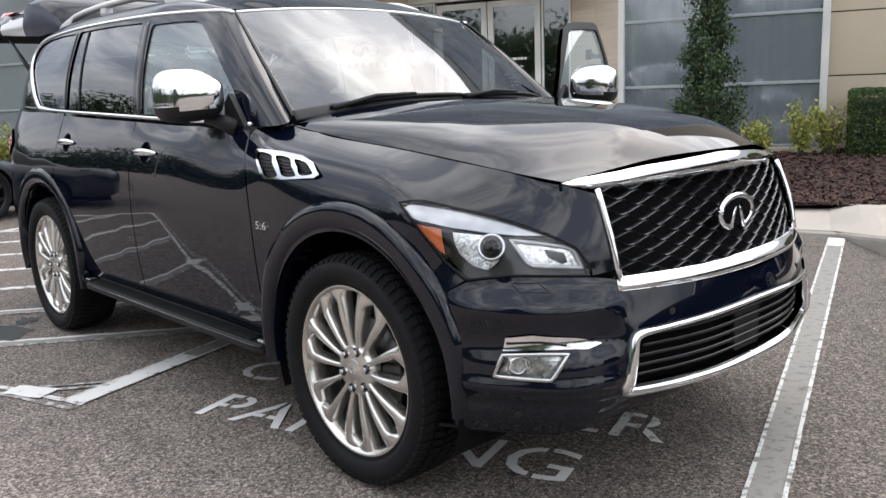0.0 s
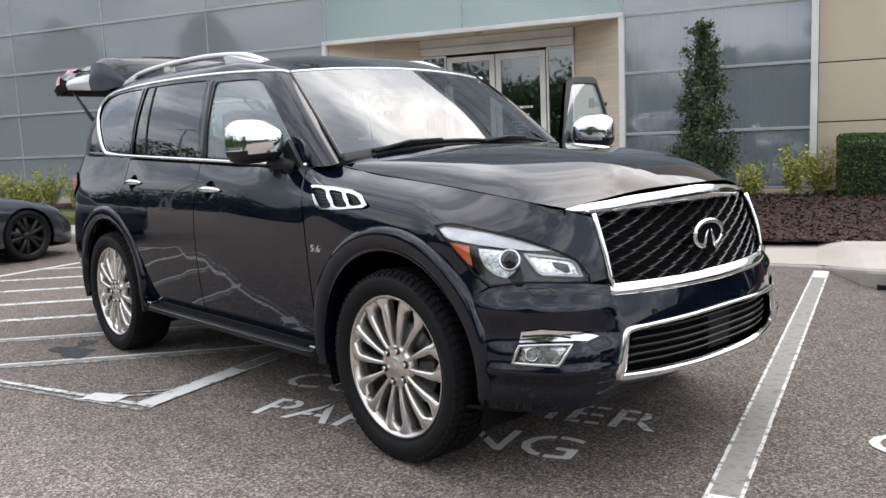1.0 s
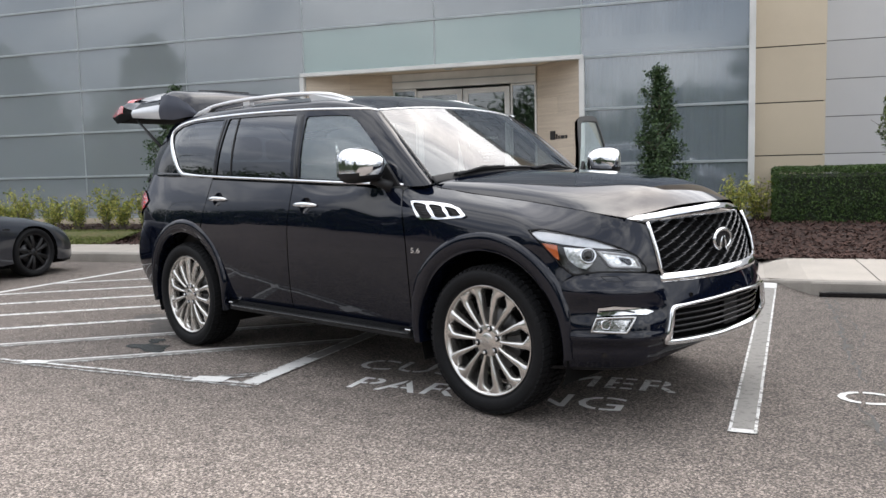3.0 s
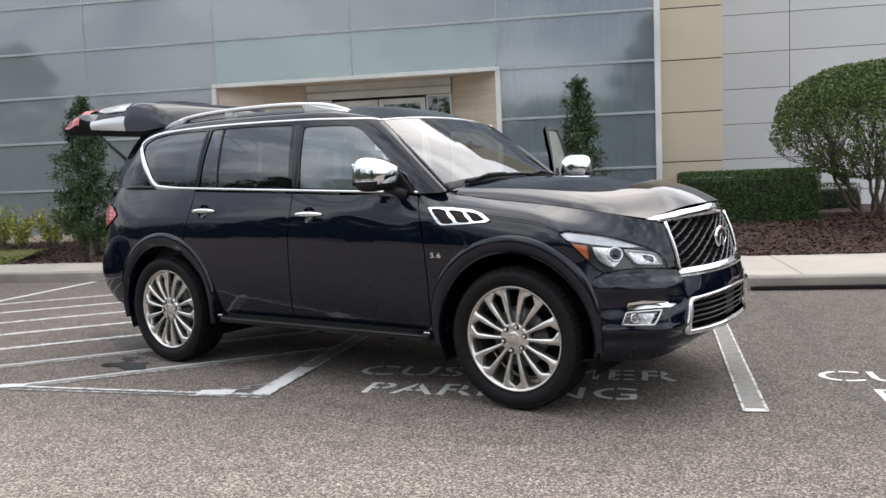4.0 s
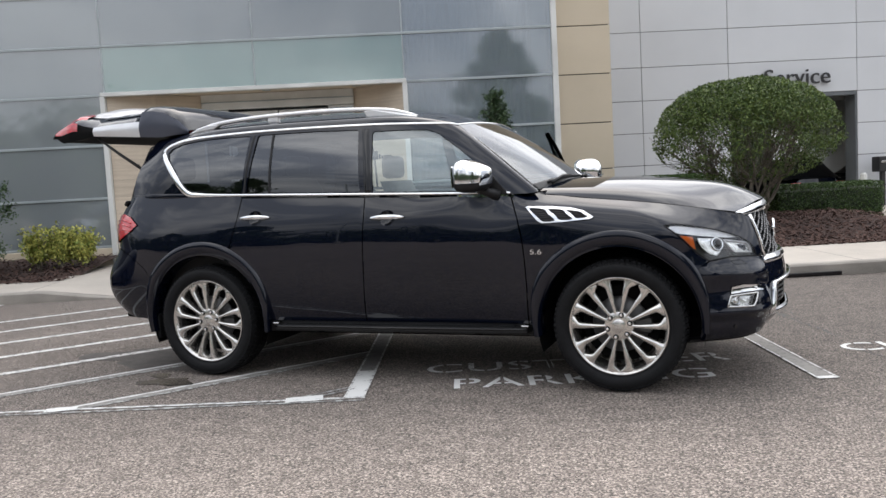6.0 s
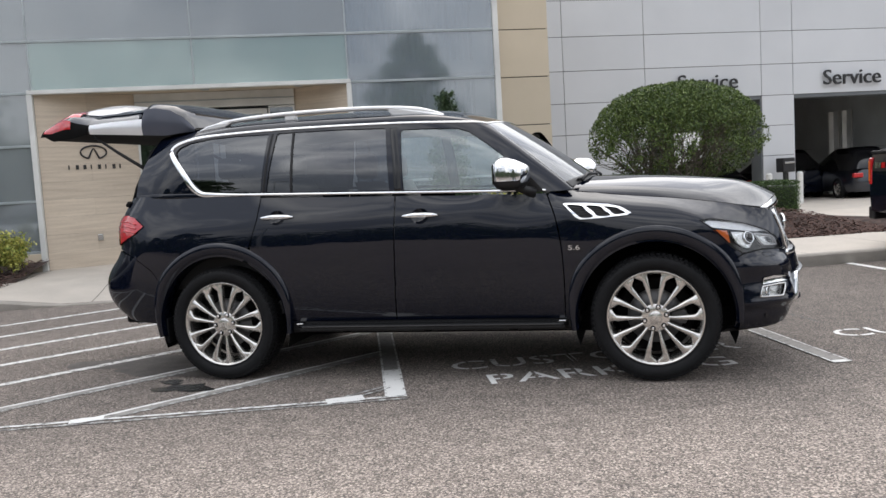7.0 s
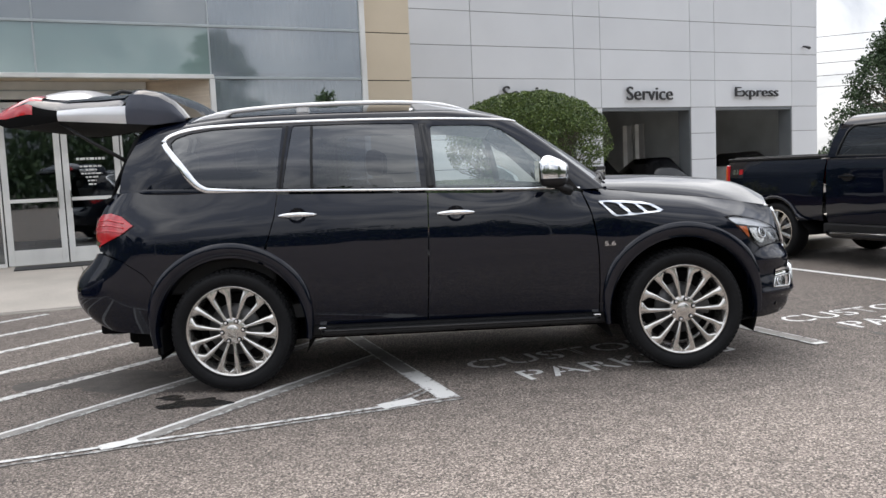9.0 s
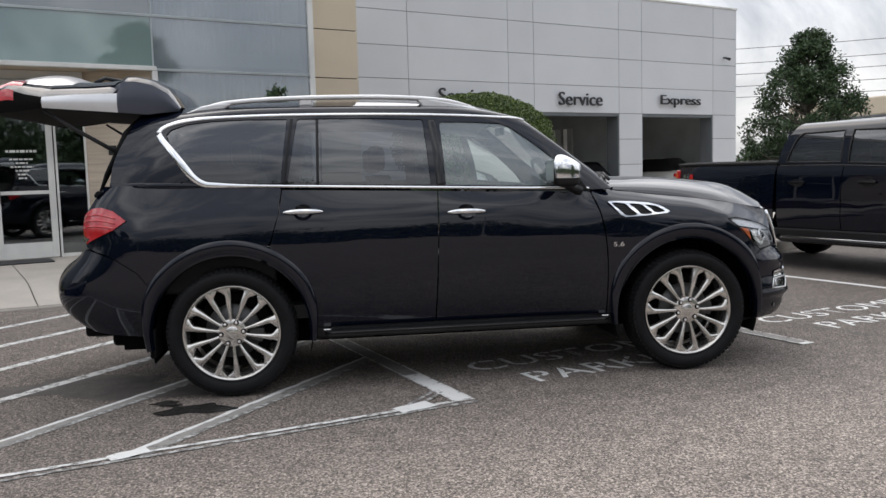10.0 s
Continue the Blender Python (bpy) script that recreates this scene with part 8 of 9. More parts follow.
# black crew-cab pickup, backed into its stall
PK = Matrix.Translation((5.73, 5.42, 0)) @ Matrix.Rotation(radians(-70.4), 4, "Z")
pk = thing("pickup_truck", "black crew-cab pickup truck backed into its stall", "pickup truck", PK)
pz = (0.52, 0.66, 0.86, 1.06, 1.25, 1.40)
pk_net = [[(x, -y * k, z) for y, z in zip((0.955, 0.985, 1.0, 1.0, 0.992, 0.955), pz)] for x, k in ((-1.24, 0.985), (-0.9, 1.0), (-0.3, 1.005), (0.3, 1.0), (0.9, 0.995), (1.6, 0.995), (2.4, 0.995), (3.0, 0.995), (3.7, 1.0), (4.2, 0.985), (4.55, 0.93))]
pk_low = Sheet(pk_net, 0.18)
pk_low.out = 1
pk_low.out = -1 if pk_low.normal([1.0], [0.4])[0][1] > 0 else 1


def pk_loop(pts):
    return loop_of(pk_low, [(x, -0.99, z) for x, z in pts], 0.05)


def arc2(cx, cz, r, a0, a1, n=16):
    return [(cx + r * math.cos(radians(a0 + (a1 - a0) * i / n)), cz + r * math.sin(radians(a0 + (a1 - a0) * i / n))) for i in range(n + 1)]


for flip in (False, True):
    s = 1 if flip else -1
    bedp = panel("bed_side", pk_low, [pk_loop([(-1.22, 1.395), (-1.235, 0.62), (-1.0, 0.60)] + arc2(0, 0.40, 0.47, 155, 24) + [(0.50, 0.56), (0.555, 1.395)])], "paint", pk, flip=flip, step=0.08)
    rd = panel("rear_door", pk_low, [pk_loop([(0.575, 1.385), (0.575, 0.54), (1.545, 0.54), (1.58, 1.36)])], "paint", pk, flip=flip, step=0.08)
    fd = panel("front_door", pk_low, [pk_loop([(1.592, 1.36), (1.557, 0.54), (2.66, 0.54), (2.72, 1.30)])], "paint", pk, flip=flip, step=0.08)
    panel("front_fender", pk_low, [pk_loop([(2.732, 1.30), (2.672, 0.54)] + arc2(3.68, 0.40, 0.47, 160, 20) + [(4.5, 0.62), (4.54, 1.10), (4.2, 1.24)])], "paint", pk, flip=flip, step=0.08)
    for d, hx in ((rd, 0.80), (fd, 1.82)):
        part("door_handle", box(hx, hx + 0.24, *sorted((s * 0.995, s * 1.03)), 1.13, 1.17, 0.015), "gloss_black", d)
        part("handle_cup", prism([(hx + 0.12 + 0.09 * math.cos(a * 0.6283), 1.14 + 0.05 * math.sin(a * 0.6283)) for a in range(10)], s * 0.985, s * 1.0045), "plastic", d, m=Matrix(((1, 0, 0, 0), (0, 0, 1, 0), (0, 1, 0, 0), (0, 0, 0, 1))))
    trim("belt_strip", pk_low, [(0.6, -0.96, 1.375), (1.6, -0.96, 1.36), (2.7, -0.96, 1.305)], 0.012, 0.004, "gloss_black", pk, flip=flip)
    part("arch_lip", tube([(x, s * 1.0, z) for x, z in arc2(0, 0.40, 0.475, 158, 20, 24)], 0.022, 8), "paint", pk, smooth=True)
    part("wheel_well", grid_mesh(lambda u, v: (0.46 * math.cos(radians(190 * u - 5)), s * (0.5 + 0.48 * v), 0.40 + 0.46 * math.sin(radians(190 * u - 5))), 20, 1), "under", pk)
    part("bed_rail", box(-1.23, 0.555, *sorted((s * 0.86, s * 0.965)), 1.395, 1.435, 0.012), "plastic", pk)
    tl = part("tail_lamp", box(-1.255, -1.14, *sorted((s * 0.86, s * 0.995)), 0.98, 1.34, 0.02), "red_lens", pk, "red tail lamp", smooth=False)
    part("lamp_glow_strip", box(-1.259, -1.20, *sorted((s * 0.90, s * 0.998)), 1.02, 1.30, 0.01), "amber", tl)
    for k, (x0, w) in enumerate(((-1.02, 0.09), (-0.91, 0.07), (-0.82, 0.10))):
        part("decal_bar", prism([(x0, 1.20), (x0 + w, 1.20), (x0 + w + 0.02, 1.275), (x0 + 0.02, 1.275)], s * 1.0, s * 1.0065), "satin" if k != 2 else "red_lens", bedp, "decal drawn as plain bars", m=Matrix(((1, 0, 0, 0), (0, 0, 1, 0), (0, 1, 0, 0), (0, 0, 0, 1))))
    part("side_step", tube([(0.62, s * 1.0, 0.42), (0.75, s * 1.06, 0.40), (2.5, s * 1.06, 0.40), (2.65, s * 1.0, 0.42)], 0.04, 10), "gloss_black", pk, smooth=True)
    part("step_strip", tube([(0.75, s * 1.085, 0.437), (2.5, s * 1.085, 0.437)], 0.008, 6), "satin", pk, smooth=True)
    part("rocker", box(0.5, 2.75, *sorted((s * 0.6, s * 0.97)), 0.40, 0.54, 0.02), "plastic", pk)
# cab
pk_cab = Sheet([[(x0, -0.955, z0), (x1, -0.90, (z0 + 1.86) / 2), (x2, -0.80, 1.84), (x3, -0.66, 1.925), (x3, -0.35, 1.955), (x3, 0, 1.965)] for x0, x1, x2, x3, z0 in
                ((0.56, 0.60, 0.70, 0.74, 1.40), (0.9, 0.9, 0.9, 0.9, 1.385), (1.5, 1.5, 1.5, 1.5, 1.365), (2.0, 2.0, 1.98, 1.95, 1.345), (2.55, 2.4, 2.2, 2.15, 1.32), (2.95, 2.66, 2.36, 2.3, 1.30))], 0.2)
pk_cab.out = -1 if pk_cab.normal([1.0], [0.3])[0][1] > 0 else 1


def pk_cpts(pts):
    return [(x, -(0.955 - 0.155 * (z - 1.38) / 0.46), z) for x, z in pts]


PW_R = pk_cpts([(0.70, 1.415), (0.80, 1.72), (0.88, 1.79), (1.50, 1.80), (1.53, 1.40)])
PW_F = pk_cpts([(1.63, 1.395), (1.62, 1.80), (2.05, 1.79), (2.14, 1.755), (2.55, 1.36)])
e = 0.004
pk_full = np.concatenate([np.stack([np.linspace(e, pk_cab.ks[-1] - e, 30), np.full(30, e)], 1), np.stack([np.full(12, pk_cab.ks[-1] - e), np.linspace(0.05, pk_cab.kv[-1], 12)], 1),
                          np.stack([np.linspace(pk_cab.ks[-1] - 0.05, e, 30), np.full(30, pk_cab.kv[-1])], 1), np.stack([np.full(12, e), np.linspace(pk_cab.kv[-1] - 0.05, 0.05, 12)], 1)])
for flip in (False, True):
    cb = panel("cab", pk_cab, [pk_full, loop_of(pk_cab, PW_R, 0.05), loop_of(pk_cab, PW_F, 0.05)], "paint", pk, flip=flip, step=0.08)
    for w in (PW_R, PW_F):
        panel("cab_glass", pk_cab, [loop_of(pk_cab, w, 0.05)], "glass_dark", cb, flip=flip, lift=-0.01, rim=0, step=0.1)
        trim("window_seal", pk_cab, w, 0.02, 0.004, "plastic", cb, flip=flip, closed=True, smooth=False, step=0.05)
part("cab_back", prism([(-0.94, 1.39), (0.94, 1.39), (0.78, 1.83), (-0.78, 1.83)], 0.60, 0.64), "glass_dark", pk, m=Matrix(((0, 0, 1, 0), (1, 0, 0, 0), (0, 1, 0, 0), (0, 0, 0, 1))))
part("cab_floor", box(0.56, 2.9, -0.9, 0.9, 0.5, 0.62), "under", pk)
part("cab_seat", box(0.75, 1.1, -0.7, 0.7, 0.9, 1.55, 0.06), "seat", pk)
part("cab_seat", box(1.75, 2.0, -0.75, 0.75, 0.9, 1.6, 0.06), "seat", pk)
part("bed_floor", box(-1.2, 0.54, -0.86, 0.86, 0.8, 0.85), "under", pk)
part("bed_wall", box(0.54, 0.57, -0.9, 0.9, 0.6, 1.40), "paint", pk)
part("bed_cover", box(-1.20, 0.55, -0.86, 0.86, 1.425, 1.45, 0.01), "plastic", pk, "dark bed cover")
part("tailgate", box(-1.25, -1.19, -0.86, 0.86, 0.70, 1.42, 0.02), "paint", pk)
part("rear_bumper", box(-1.36, -1.16, -0.96, 0.96, 0.50, 0.68, 0.03), "plastic", pk)
part("tow_bar", box(-1.42, -1.2, -0.04, 0.04, 0.40, 0.48, 0.006), "under", pk)
part("frame_rail", box(-1.1, 4.2, -0.5, 0.5, 0.38, 0.52), "under", pk)
part("engine_cover", grid_mesh(lambda u, v: (2.9 + 1.66 * u - 0.1 * (2 * v - 1) ** 2 * u, 0.95 * (2 * v - 1), 1.30 - 0.10 * u * u + 0.05 * (1 - (2 * v - 1) ** 4)), 10, 12), "paint", pk, smooth=True)
part("screen", grid_mesh(lambda u, v: (2.98 - 0.66 * u - 0.08 * (2 * v - 1) ** 2, (0.90 - 0.2 * u) * (2 * v - 1), 1.32 + 0.56 * u), 6, 10), "glass_dark", pk, smooth=True)
part("front_end", box(4.2, 4.6, -0.92, 0.92, 0.45, 1.18, 0.06), "satin", pk)


def stretch_bed(x):
    """A shorter tail and a longer stretch between the rear arch and the cab."""
    if x < -0.47:
        return -0.47 + (x + 0.47) * 0.68
    return x + 0.34 * max(0.0, min(1.0, (x - 0.44) / 0.05))


for o in pk.children_recursive:
    to = Matrix.Identity(4)
    q = o
    while q is not None and q is not pk:
        to = q.matrix_basis @ to
        q = q.parent
    back = to.inverted()
    for v in o.data.vertices:
        p = to @ v.co
        p.x = stretch_bed(p.x)
        v.co = back @ p
pw = plain_wheel(pk, 0.40, 0.292, 0.135, 10, "rim")
pw.matrix_basis = Matrix.Translation((0, -0.865, 0.40))
for x, y, f in ((4.02, -0.865, 0), (0, 0.865, 180), (4.02, 0.865, 180)):
    copy_thing(pw, Matrix.Translation((x, y, 0.40)) @ Matrix.Rotation(radians(f), 4, "Z"))

# dark grey low car, nose to the kerb
SP = Matrix.Translation((-8.50, -0.06, 0)) @ Matrix.Rotation(radians(109.0), 4, "Z")
sp = thing("sports_car", "dark grey low sports saloon with black wheels", "car", SP)
sp_net = [
    [(0.93, 0, 0.20), (0.95, 0, 0.34), (0.94, 0, 0.46), (0.88, 0, 0.60), (0.80, 0, 0.665)],
    [(0.90, 0.40, 0.20), (0.92, 0.40, 0.34), (0.90, 0.41, 0.47), (0.83, 0.42, 0.60), (0.72, 0.42, 0.68)],
    [(0.80, 0.72, 0.20), (0.80, 0.73, 0.34), (0.77, 0.73, 0.48), (0.66, 0.70, 0.62), (0.52, 0.62, 0.72)],
    [(0.55, 0.88, 0.20), (0.53, 0.89, 0.34), (0.50, 0.885, 0.50), (0.42, 0.84, 0.66), (0.30, 0.68, 0.76)],
    [(0.2, 0.925, 0.20), (0.2, 0.935, 0.36), (0.18, 0.935, 0.55), (0.13, 0.90, 0.72), (0.08, 0.70, 0.815)],
    [(-0.2, 0.93, 0.20), (-0.2, 0.94, 0.36), (-0.2, 0.945, 0.58), (-0.2, 0.90, 0.76), (-0.2, 0.71, 0.85)],
    [(-0.6, 0.915, 0.20), (-0.6, 0.935, 0.38), (-0.6, 0.935, 0.60), (-0.6, 0.90, 0.80), (-0.6, 0.74, 0.90)],
    [(-1.4, 0.91, 0.20), (-1.4, 0.94, 0.40), (-1.4, 0.935, 0.62), (-1.4, 0.90, 0.82), (-1.4, 0.80, 0.93)],
    [(-2.3, 0.92, 0.20), (-2.3, 0.95, 0.42), (-2.3, 0.95, 0.64), (-2.3, 0.91, 0.84), (-2.3, 0.80, 0.95)],
    [(-3.0, 0.93, 0.22), (-3.0, 0.96, 0.44), (-3.0, 0.965, 0.66), (-3.0, 0.92, 0.86), (-3.0, 0.74, 0.98)],
    [(-3.7, 0.80, 0.25), (-3.75, 0.84, 0.45), (-3.75, 0.84, 0.66), (-3.7, 0.82, 0.85), (-3.6, 0.62, 0.98)],
    [(-3.95, 0, 0.25), (-4.0, 0, 0.45), (-4.0, 0, 0.66), (-3.95, 0, 0.88), (-3.8, 0, 0.99)],
]
sp_net = [[(x, -y, z) for x, y, z in st] for st in sp_net]
sp_s = Sheet(sp_net, 0.16)
sp_s.out = -1
e = 0.004
sp_out = np.concatenate([
    np.stack([np.linspace(e, sp_s.ks[-1] - e, 90), np.full(90, sp_s.kv[-1] - e)], 1),
    np.stack([np.full(12, sp_s.ks[-1] - e), np.linspace(sp_s.kv[-1] - 0.05, e, 12)], 1),
    sp_s.find(dense([(-3.8, -0.75, 0.22), (-3.4, -0.90, 0.22), (-3.28, -0.94, 0.22)], 0.05, False)),
    sp_s.find([(x - 2.87, -0.94, z) for x, z in arc2(0, 0.345, 0.385, 199, -19)]),
    sp_s.find(dense([(-2.4, -0.92, 0.21), (-0.5, -0.92, 0.21)], 0.06, False)),
    sp_s.find([(x, -0.94, z) for x, z in arc2(0, 0.345, 0.385, 199, -19)]),
    sp_s.find(dense([(0.45, -0.89, 0.205), (0.8, -0.72, 0.205), (0.92, -0.3, 0.205), (0.932, 0.0, 0.205)], 0.05, False)),
])
for flip in (False, True):
    s = 1 if flip else -1
    bd = panel("body", sp_s, [sp_out], "grey_paint", sp, flip=flip, step=0.06)
    trim("door_gap", sp_s, [(-0.62, -0.90, 0.84), (-0.66, -0.93, 0.6), (-0.60, -0.93, 0.32), (-0.55, -0.92, 0.24)], 0.006, 0.001, "gap", bd, flip=flip)
    trim("fender_marker", sp_s, [(-0.50, -0.92, 0.70), (-0.40, -0.93, 0.69)], 0.022, 0.008, "gloss_black", bd, flip=flip)
    panel("head_lamp", sp_s, [loop_of(sp_s, [(0.42, -0.80, 0.675), (0.62, -0.70, 0.63), (0.74, -0.60, 0.58), (0.66, -0.70, 0.575), (0.52, -0.80, 0.62)], 0.04)], "satin", bd, "slim head lamp", flip=flip, lift=0.004, rim=0.004)
    part("wheel_well", grid_mesh(lambda u, v: (0.37 * math.cos(radians(200 * u - 10)), s * (0.5 + 0.42 * v), 0.345 + 0.37 * math.sin(radians(200 * u - 10))), 20, 1), "under", sp)
    part("wheel_well", grid_mesh(lambda u, v: (-2.87 + 0.37 * math.cos(radians(200 * u - 10)), s * (0.5 + 0.42 * v), 0.345 + 0.37 * math.sin(radians(200 * u - 10))), 20, 1), "under", sp)
    part("lip", tube([(0.5, s * 0.86, 0.19), (0.75, s * 0.72, 0.18), (0.9, s * 0.4, 0.175), (0.93, 0, 0.175)], 0.022, 8), "plastic", sp, smooth=True)
part("bonnet", grid_mesh(lambda u, v: (0.80 - 1.5 * u - (0.28 * (1 - u)) * (2 * v - 1) ** 2, (0.66 + 0.08 * u) * (2 * v - 1), 0.668 + 0.26 * (u ** 0.75) + 0.035 * (1 - (2 * v - 1) ** 2) - 0.0 * u), 16, 14), "grey_paint", sp, smooth=True)


def sp_roof(u, v):
    x = -0.62 - 2.95 * u
    h = 1.40 - 0.46 * abs(2 * (u ** 0.85) - 0.86) ** 2.1
    a = (2 * v - 1)
    return (x, (0.80 - 0.24 * (h - 0.92) / 0.5) * math.copysign(abs(a) ** 0.8, a), 0.92 + (h - 0.92) * (1 - abs(a) ** 4))


part("glass_cabin", grid_mesh(sp_roof, 30, 20), "gloss_black", sp, "dark glasshouse", smooth=True)
part("floor", box(-3.7, 0.7, -0.7, 0.7, 0.14, 0.3), "under", sp)
sw1 = plain_wheel(sp, 0.345, 0.262, 0.12, 10, "rim_dark", True)
sw1.matrix_basis = Matrix.Translation((0, -0.81, 0.345))
for x, y, f in ((-2.87, -0.81, 0), (0, 0.81, 180), (-2.87, 0.81, 180)):
    copy_thing(sw1, Matrix.Translation((x, y, 0.345)) @ Matrix.Rotation(radians(f), 4, "Z"))


def far_car(name, m, L, W, H, hood, mat, label, group="", waist=0.56):
    """A parked car some way off: body, glasshouse, wheels, lamps."""
    t = thing(name, label, "car", m, group)
    belt = H * waist

    def lower(u, v):
        a = 2 * math.pi * u
        cx, sx = math.cos(a), math.sin(a)
        x = L / 2 * math.copysign(abs(cx) ** 0.35, cx)
        y = W / 2 * math.copysign(abs(sx) ** 0.35, sx)
        z = 0.22 + (belt - 0.22) * v
        k = 1 - 0.10 * abs(2 * v - 0.9) ** 2
        top = belt - (0.10 * smoothstep((x - L * 0.18) / (L * 0.35)) if v > 0.6 else 0)
        return (x * (1 - 0.03 * abs(2 * v - 0.8)), y * k, min(z, top))
    b = grid_mesh(lower, 64, 6, close_u=True)
    part("body", b, mat, t, smooth=True)
    part("deck", grid_mesh(lambda u, v: (L / 2 * (1 - 2 * u) * 0.97, W / 2 * 0.9 * (2 * v - 1), belt - 0.10 * smoothstep(((1 - 2 * u) * L / 2 - L * 0.18) / (L * 0.35)) + 0.03 * (1 - (2 * v - 1) ** 2)), 16, 8), mat, t, smooth=True)
    x0, x1 = L / 2 - hood, -L / 2 + 0.25

    def house(u, v):
        x = x0 + (x1 - x0) * u
        h = belt + (H - belt) * min(1, 2.6 * u, 4.5 * (1 - u) + 0.02) ** 0.8
        a = 2 * v - 1
        return (x, (W / 2 * 0.93 - 0.20 * (h - belt)) * a if abs(a) < 1 else W / 2 * 0.93 * a, belt - 0.02 + (h - belt + 0.02) * (1 - abs(a) ** 5))
    part("glasshouse", grid_mesh(house, 28, 18), "gloss_black", t, smooth=True)
    part("roof", grid_mesh(lambda u, v: (x0 + (x1 - x0) * (0.40 + 0.42 * u), (W / 2 * 0.72) * (2 * v - 1), H + 0.006 - 0.03 * (2 * v - 1) ** 4), 6, 8), mat, t, smooth=True)
    w = plain_wheel(t, 0.34, 0.23, 0.11, 10, "rim_dark" if mat == "paint" else "rim")
    w.matrix_basis = Matrix.Translation((L * 0.29, -W / 2 + 0.10, 0.34))
    for x, y, f in ((-L * 0.29, -W / 2 + 0.10, 0), (L * 0.29, W / 2 - 0.10, 180), (-L * 0.29, W / 2 - 0.10, 180)):
        copy_thing(w, Matrix.Translation((x, y, 0.34)) @ Matrix.Rotation(radians(f), 4, "Z"))
    for s in (-1, 1):
        part("tail_lamp", box(-L / 2 - 0.0, -L / 2 + 0.12, *sorted((s * W * 0.30, s * W * 0.46)), belt - 0.24, belt - 0.10, 0.02), "red_lens", t)
        part("head_lamp", box(L / 2 - 0.14, L / 2 - 0.02, *sorted((s * W * 0.30, s * W * 0.45)), belt - 0.30, belt - 0.18, 0.02), "satin", t)
    return t


def bm_at(a, d, turn, z=0.03):
    return BM @ Matrix.Translation((a, d, z)) @ Matrix.Rotation(radians(turn), 4, "Z")


far_car("parked_car", bm_at(12.3, 11.2, 90), 4.6, 1.85, 1.5, 1.25, "paint", "black car standing in a service bay")
far_car("parked_car", bm_at(15.7, 12.0, 90), 4.6, 1.85, 1.66, 1.25, "paint", "dark suv standing in a service bay")
far_car("parked_car", bm_at(17.1, 9.9, 80), 4.7, 1.85, 1.62, 1.3, "grey_paint", "dark grey suv standing in a service bay")
far_car("parked_car", bm_at(22.2, 10.9, 90), 4.5, 1.82, 1.72, 1.2, "white_trim", "white car standing in a service bay", waist=0.7)
far_car("parked_car", bm_at(29.5, 16.0, 20), 4.6, 1.85, 1.6, 1.25, "silver_paint", "silver car parked beyond the service wing")
far_car("parked_car", bm_at(33.5, 14.5, 20), 4.6, 1.85, 1.5, 1.25, "grey_paint", "dark grey car parked beyond the service wing")

# ---- distance ----
fb = thing("far_building", "low beige building beyond the car park", "building", Matrix.Translation((47.5, 46.0, 0)) @ Matrix.Rotation(radians(14), 4, "Z"))
part("wall", box(-9, 22, 0, 12, 0, 4.6, 0.0), "cream", fb)
part("roof", box(-9.6, 22.6, -0.6, 12.6, 4.602, 5.9, 0.1), "cream", fb)
part("eave", box(-9.7, 22.7, -0.7, 12.7, 4.45, 4.6, 0.03), "inner_dark", fb)
for k in range(6):
    part("window", box(-7 + 4.4 * k, -4.8 + 4.4 * k, -0.05, -0.003, 0.9, 3.0), "gloss_black", fb)
for x, y in ((20.0, 70.0), (75.0, 30.0)):
    tagged(part("utility_pole", tube([(x, y, 0), (x, y, 12.5)], [0.16, 0.11], 10), "bark"), "grey wooden utility pole far off", "utility pole", group="utility poles")
for z in (6.6, 7.5, 8.5, 9.4, 10.6):
    pts = [(20 + 55 * t, 70 - 40 * t, z + 1.0 - 3.2 * t * (1 - t)) for t in (k / 14 for k in range(15))]
    tagged(part("power_line", tube(pts, 0.022, 4), "rubber"), "thin dark overhead power line", "power line", group="power lines")


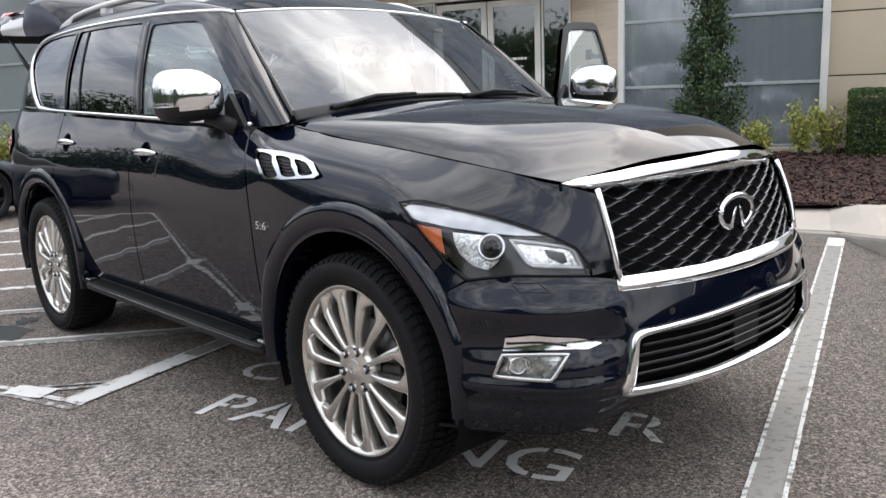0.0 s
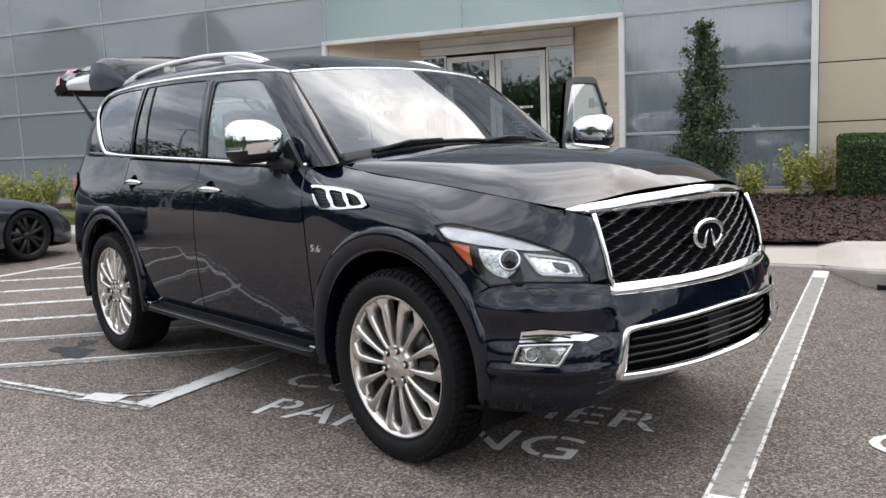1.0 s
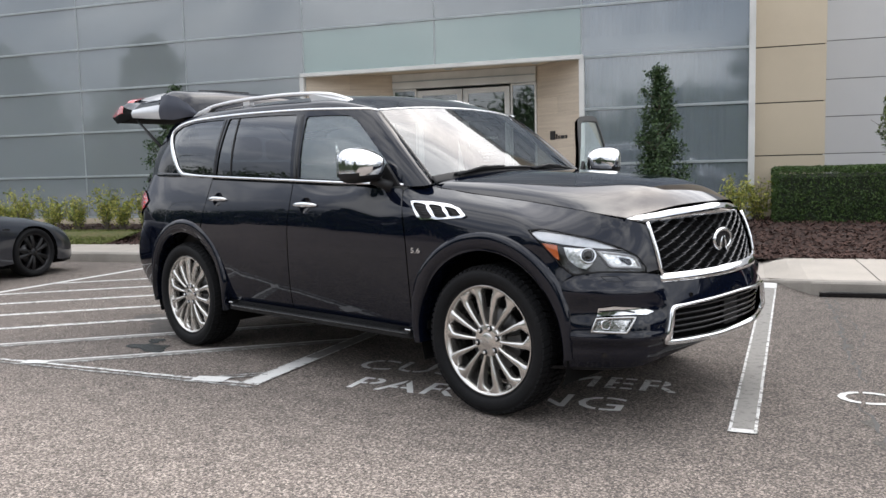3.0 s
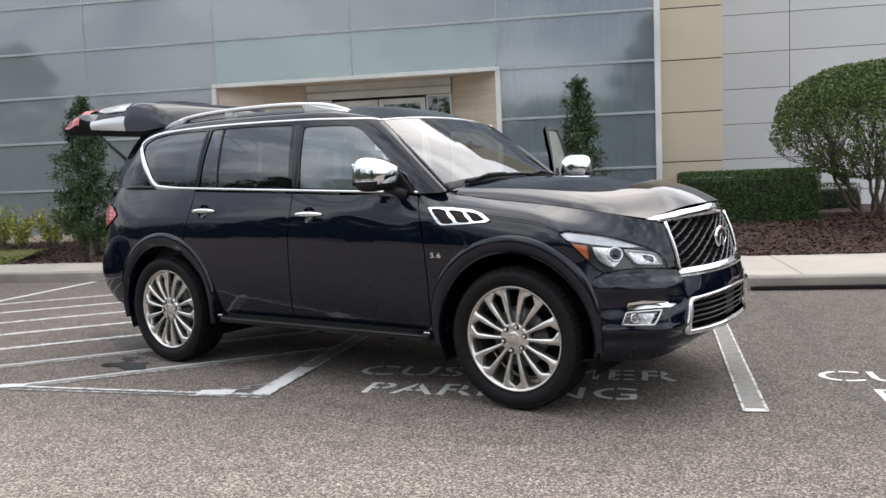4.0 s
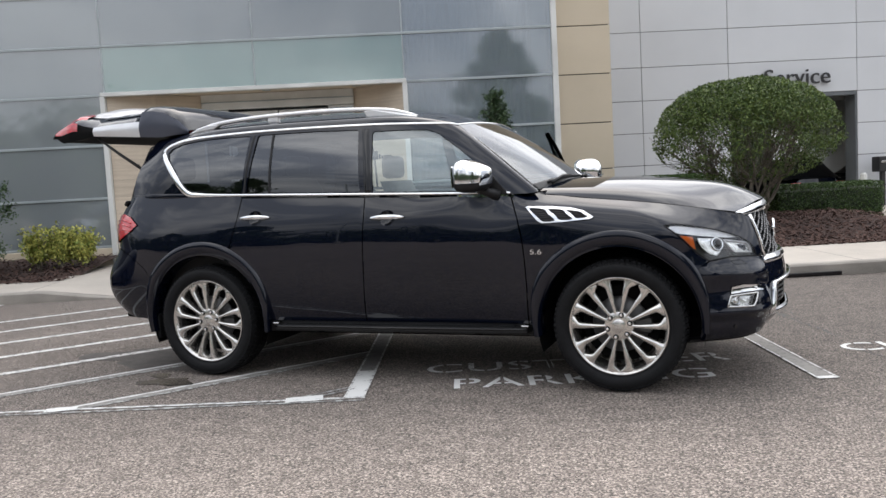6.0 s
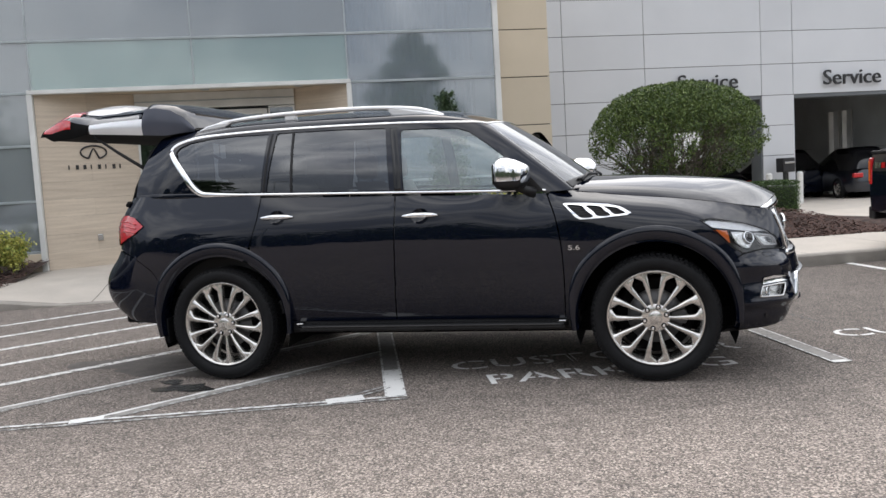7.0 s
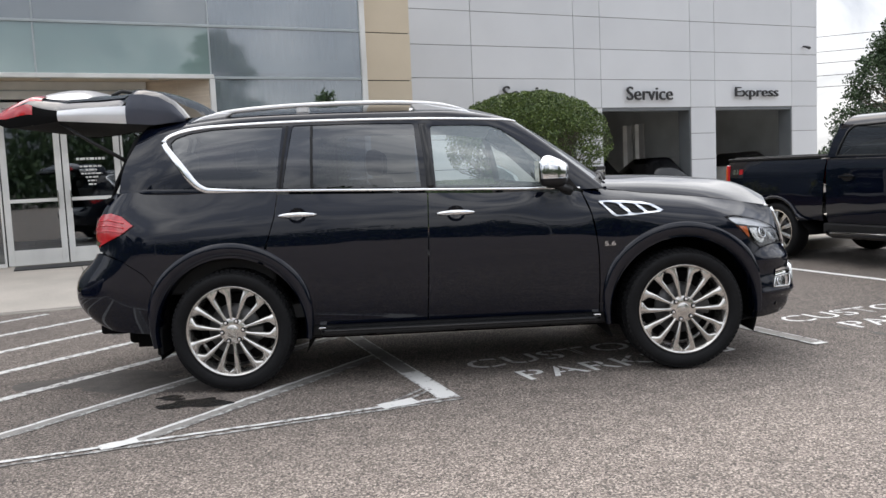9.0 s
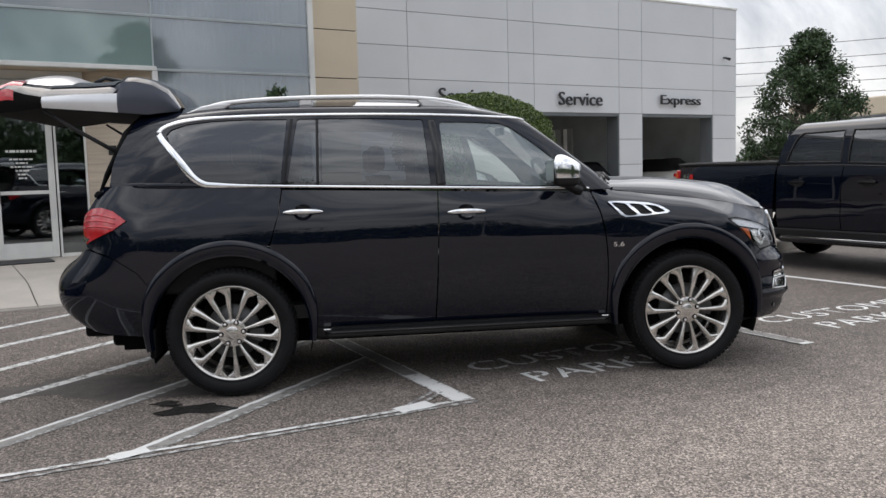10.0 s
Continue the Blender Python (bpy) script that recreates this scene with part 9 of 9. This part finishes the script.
def tree_belt(name, path, height, depth, seed, count, label, size=(0.3, 0.65)):
    """A far belt of trees as one mass of leaf clumps with an uneven top."""
    rs = np.random.RandomState(seed)
    p = np.asarray(path, float)
    seg = np.linalg.norm(np.diff(p, axis=0), axis=1)
    cum = np.concatenate([[0], np.cumsum(seg)])
    t = rs.rand(count) * cum[-1]
    x, y = np.interp(t, cum, p[:, 0]), np.interp(t, cum, p[:, 1])
    top = np.array([height * max(0.22, 0.5 + 0.6 * noise.noise(Vector((k * 0.11, seed, 0))) + 0.5 * noise.noise(Vector((k * 0.27, seed, 5)))) for k in t])
    z = top * rs.rand(count) ** 0.8
    c = np.stack([x + rs.normal(size=count) * depth, y + rs.normal(size=count) * depth, z], 1)
    o = leaf_cloud(name, c, rs.uniform(*size, count), "leaf_tree", None, seed)
    return tagged(o, label, "woodland", kind="stuff")


tree_belt("far_trees", [(18, 66), (40, 60), (70, 44), (95, 10)], 4.6, 1.5, 3, 9000, "dark green trees along the far side of the car park")
tree_belt("far_trees", [(95, 10), (80, -30), (40, -52), (0, -55), (-40, -48), (-75, -25), (-85, 10)], 13.0, 2.2, 4, 130000, "dark green trees behind the car park", (0.20, 0.42))
for a, d, h, seed in ((4.8, -25.0, 8.6, 81), (-28.6, -25.0, 9.4, 82), (-39.5, -25.0, 10.0, 83), (-50.0, -26.0, 8.0, 84)):
    broad_tree(tuple(BM @ Vector((a, d, 0.0))), h, h * 0.43, seed, "dark green leafy tree on an island of the car park", 14000, (0.10, 0.2), 110)
for x, y in ((-16, -30), (6, -34), (26, -30), (-34, -16)):
    lp = thing("lot_lamp", "tall grey car park lamp post", "street lamp", Matrix.Translation((x, y, 0)), group="car park lamps")
    part("base", tube([(0, 0, 0), (0, 0, 0.7)], 0.28, 14), "concrete", lp)
    part("pole", tube([(0, 0, 0.7), (0, 0, 8.6)], [0.09, 0.06], 10), "mullion", lp)
    part("arm", tube([(-0.9, 0, 8.5), (0.9, 0, 8.5)], 0.04, 8), "mullion", lp)
    for s in (-1, 1):
        part("lamp_head", box(s * 0.9 - 0.3, s * 0.9 + 0.3, -0.16, 0.16, 8.45, 8.58, 0.03), "mullion", lp)
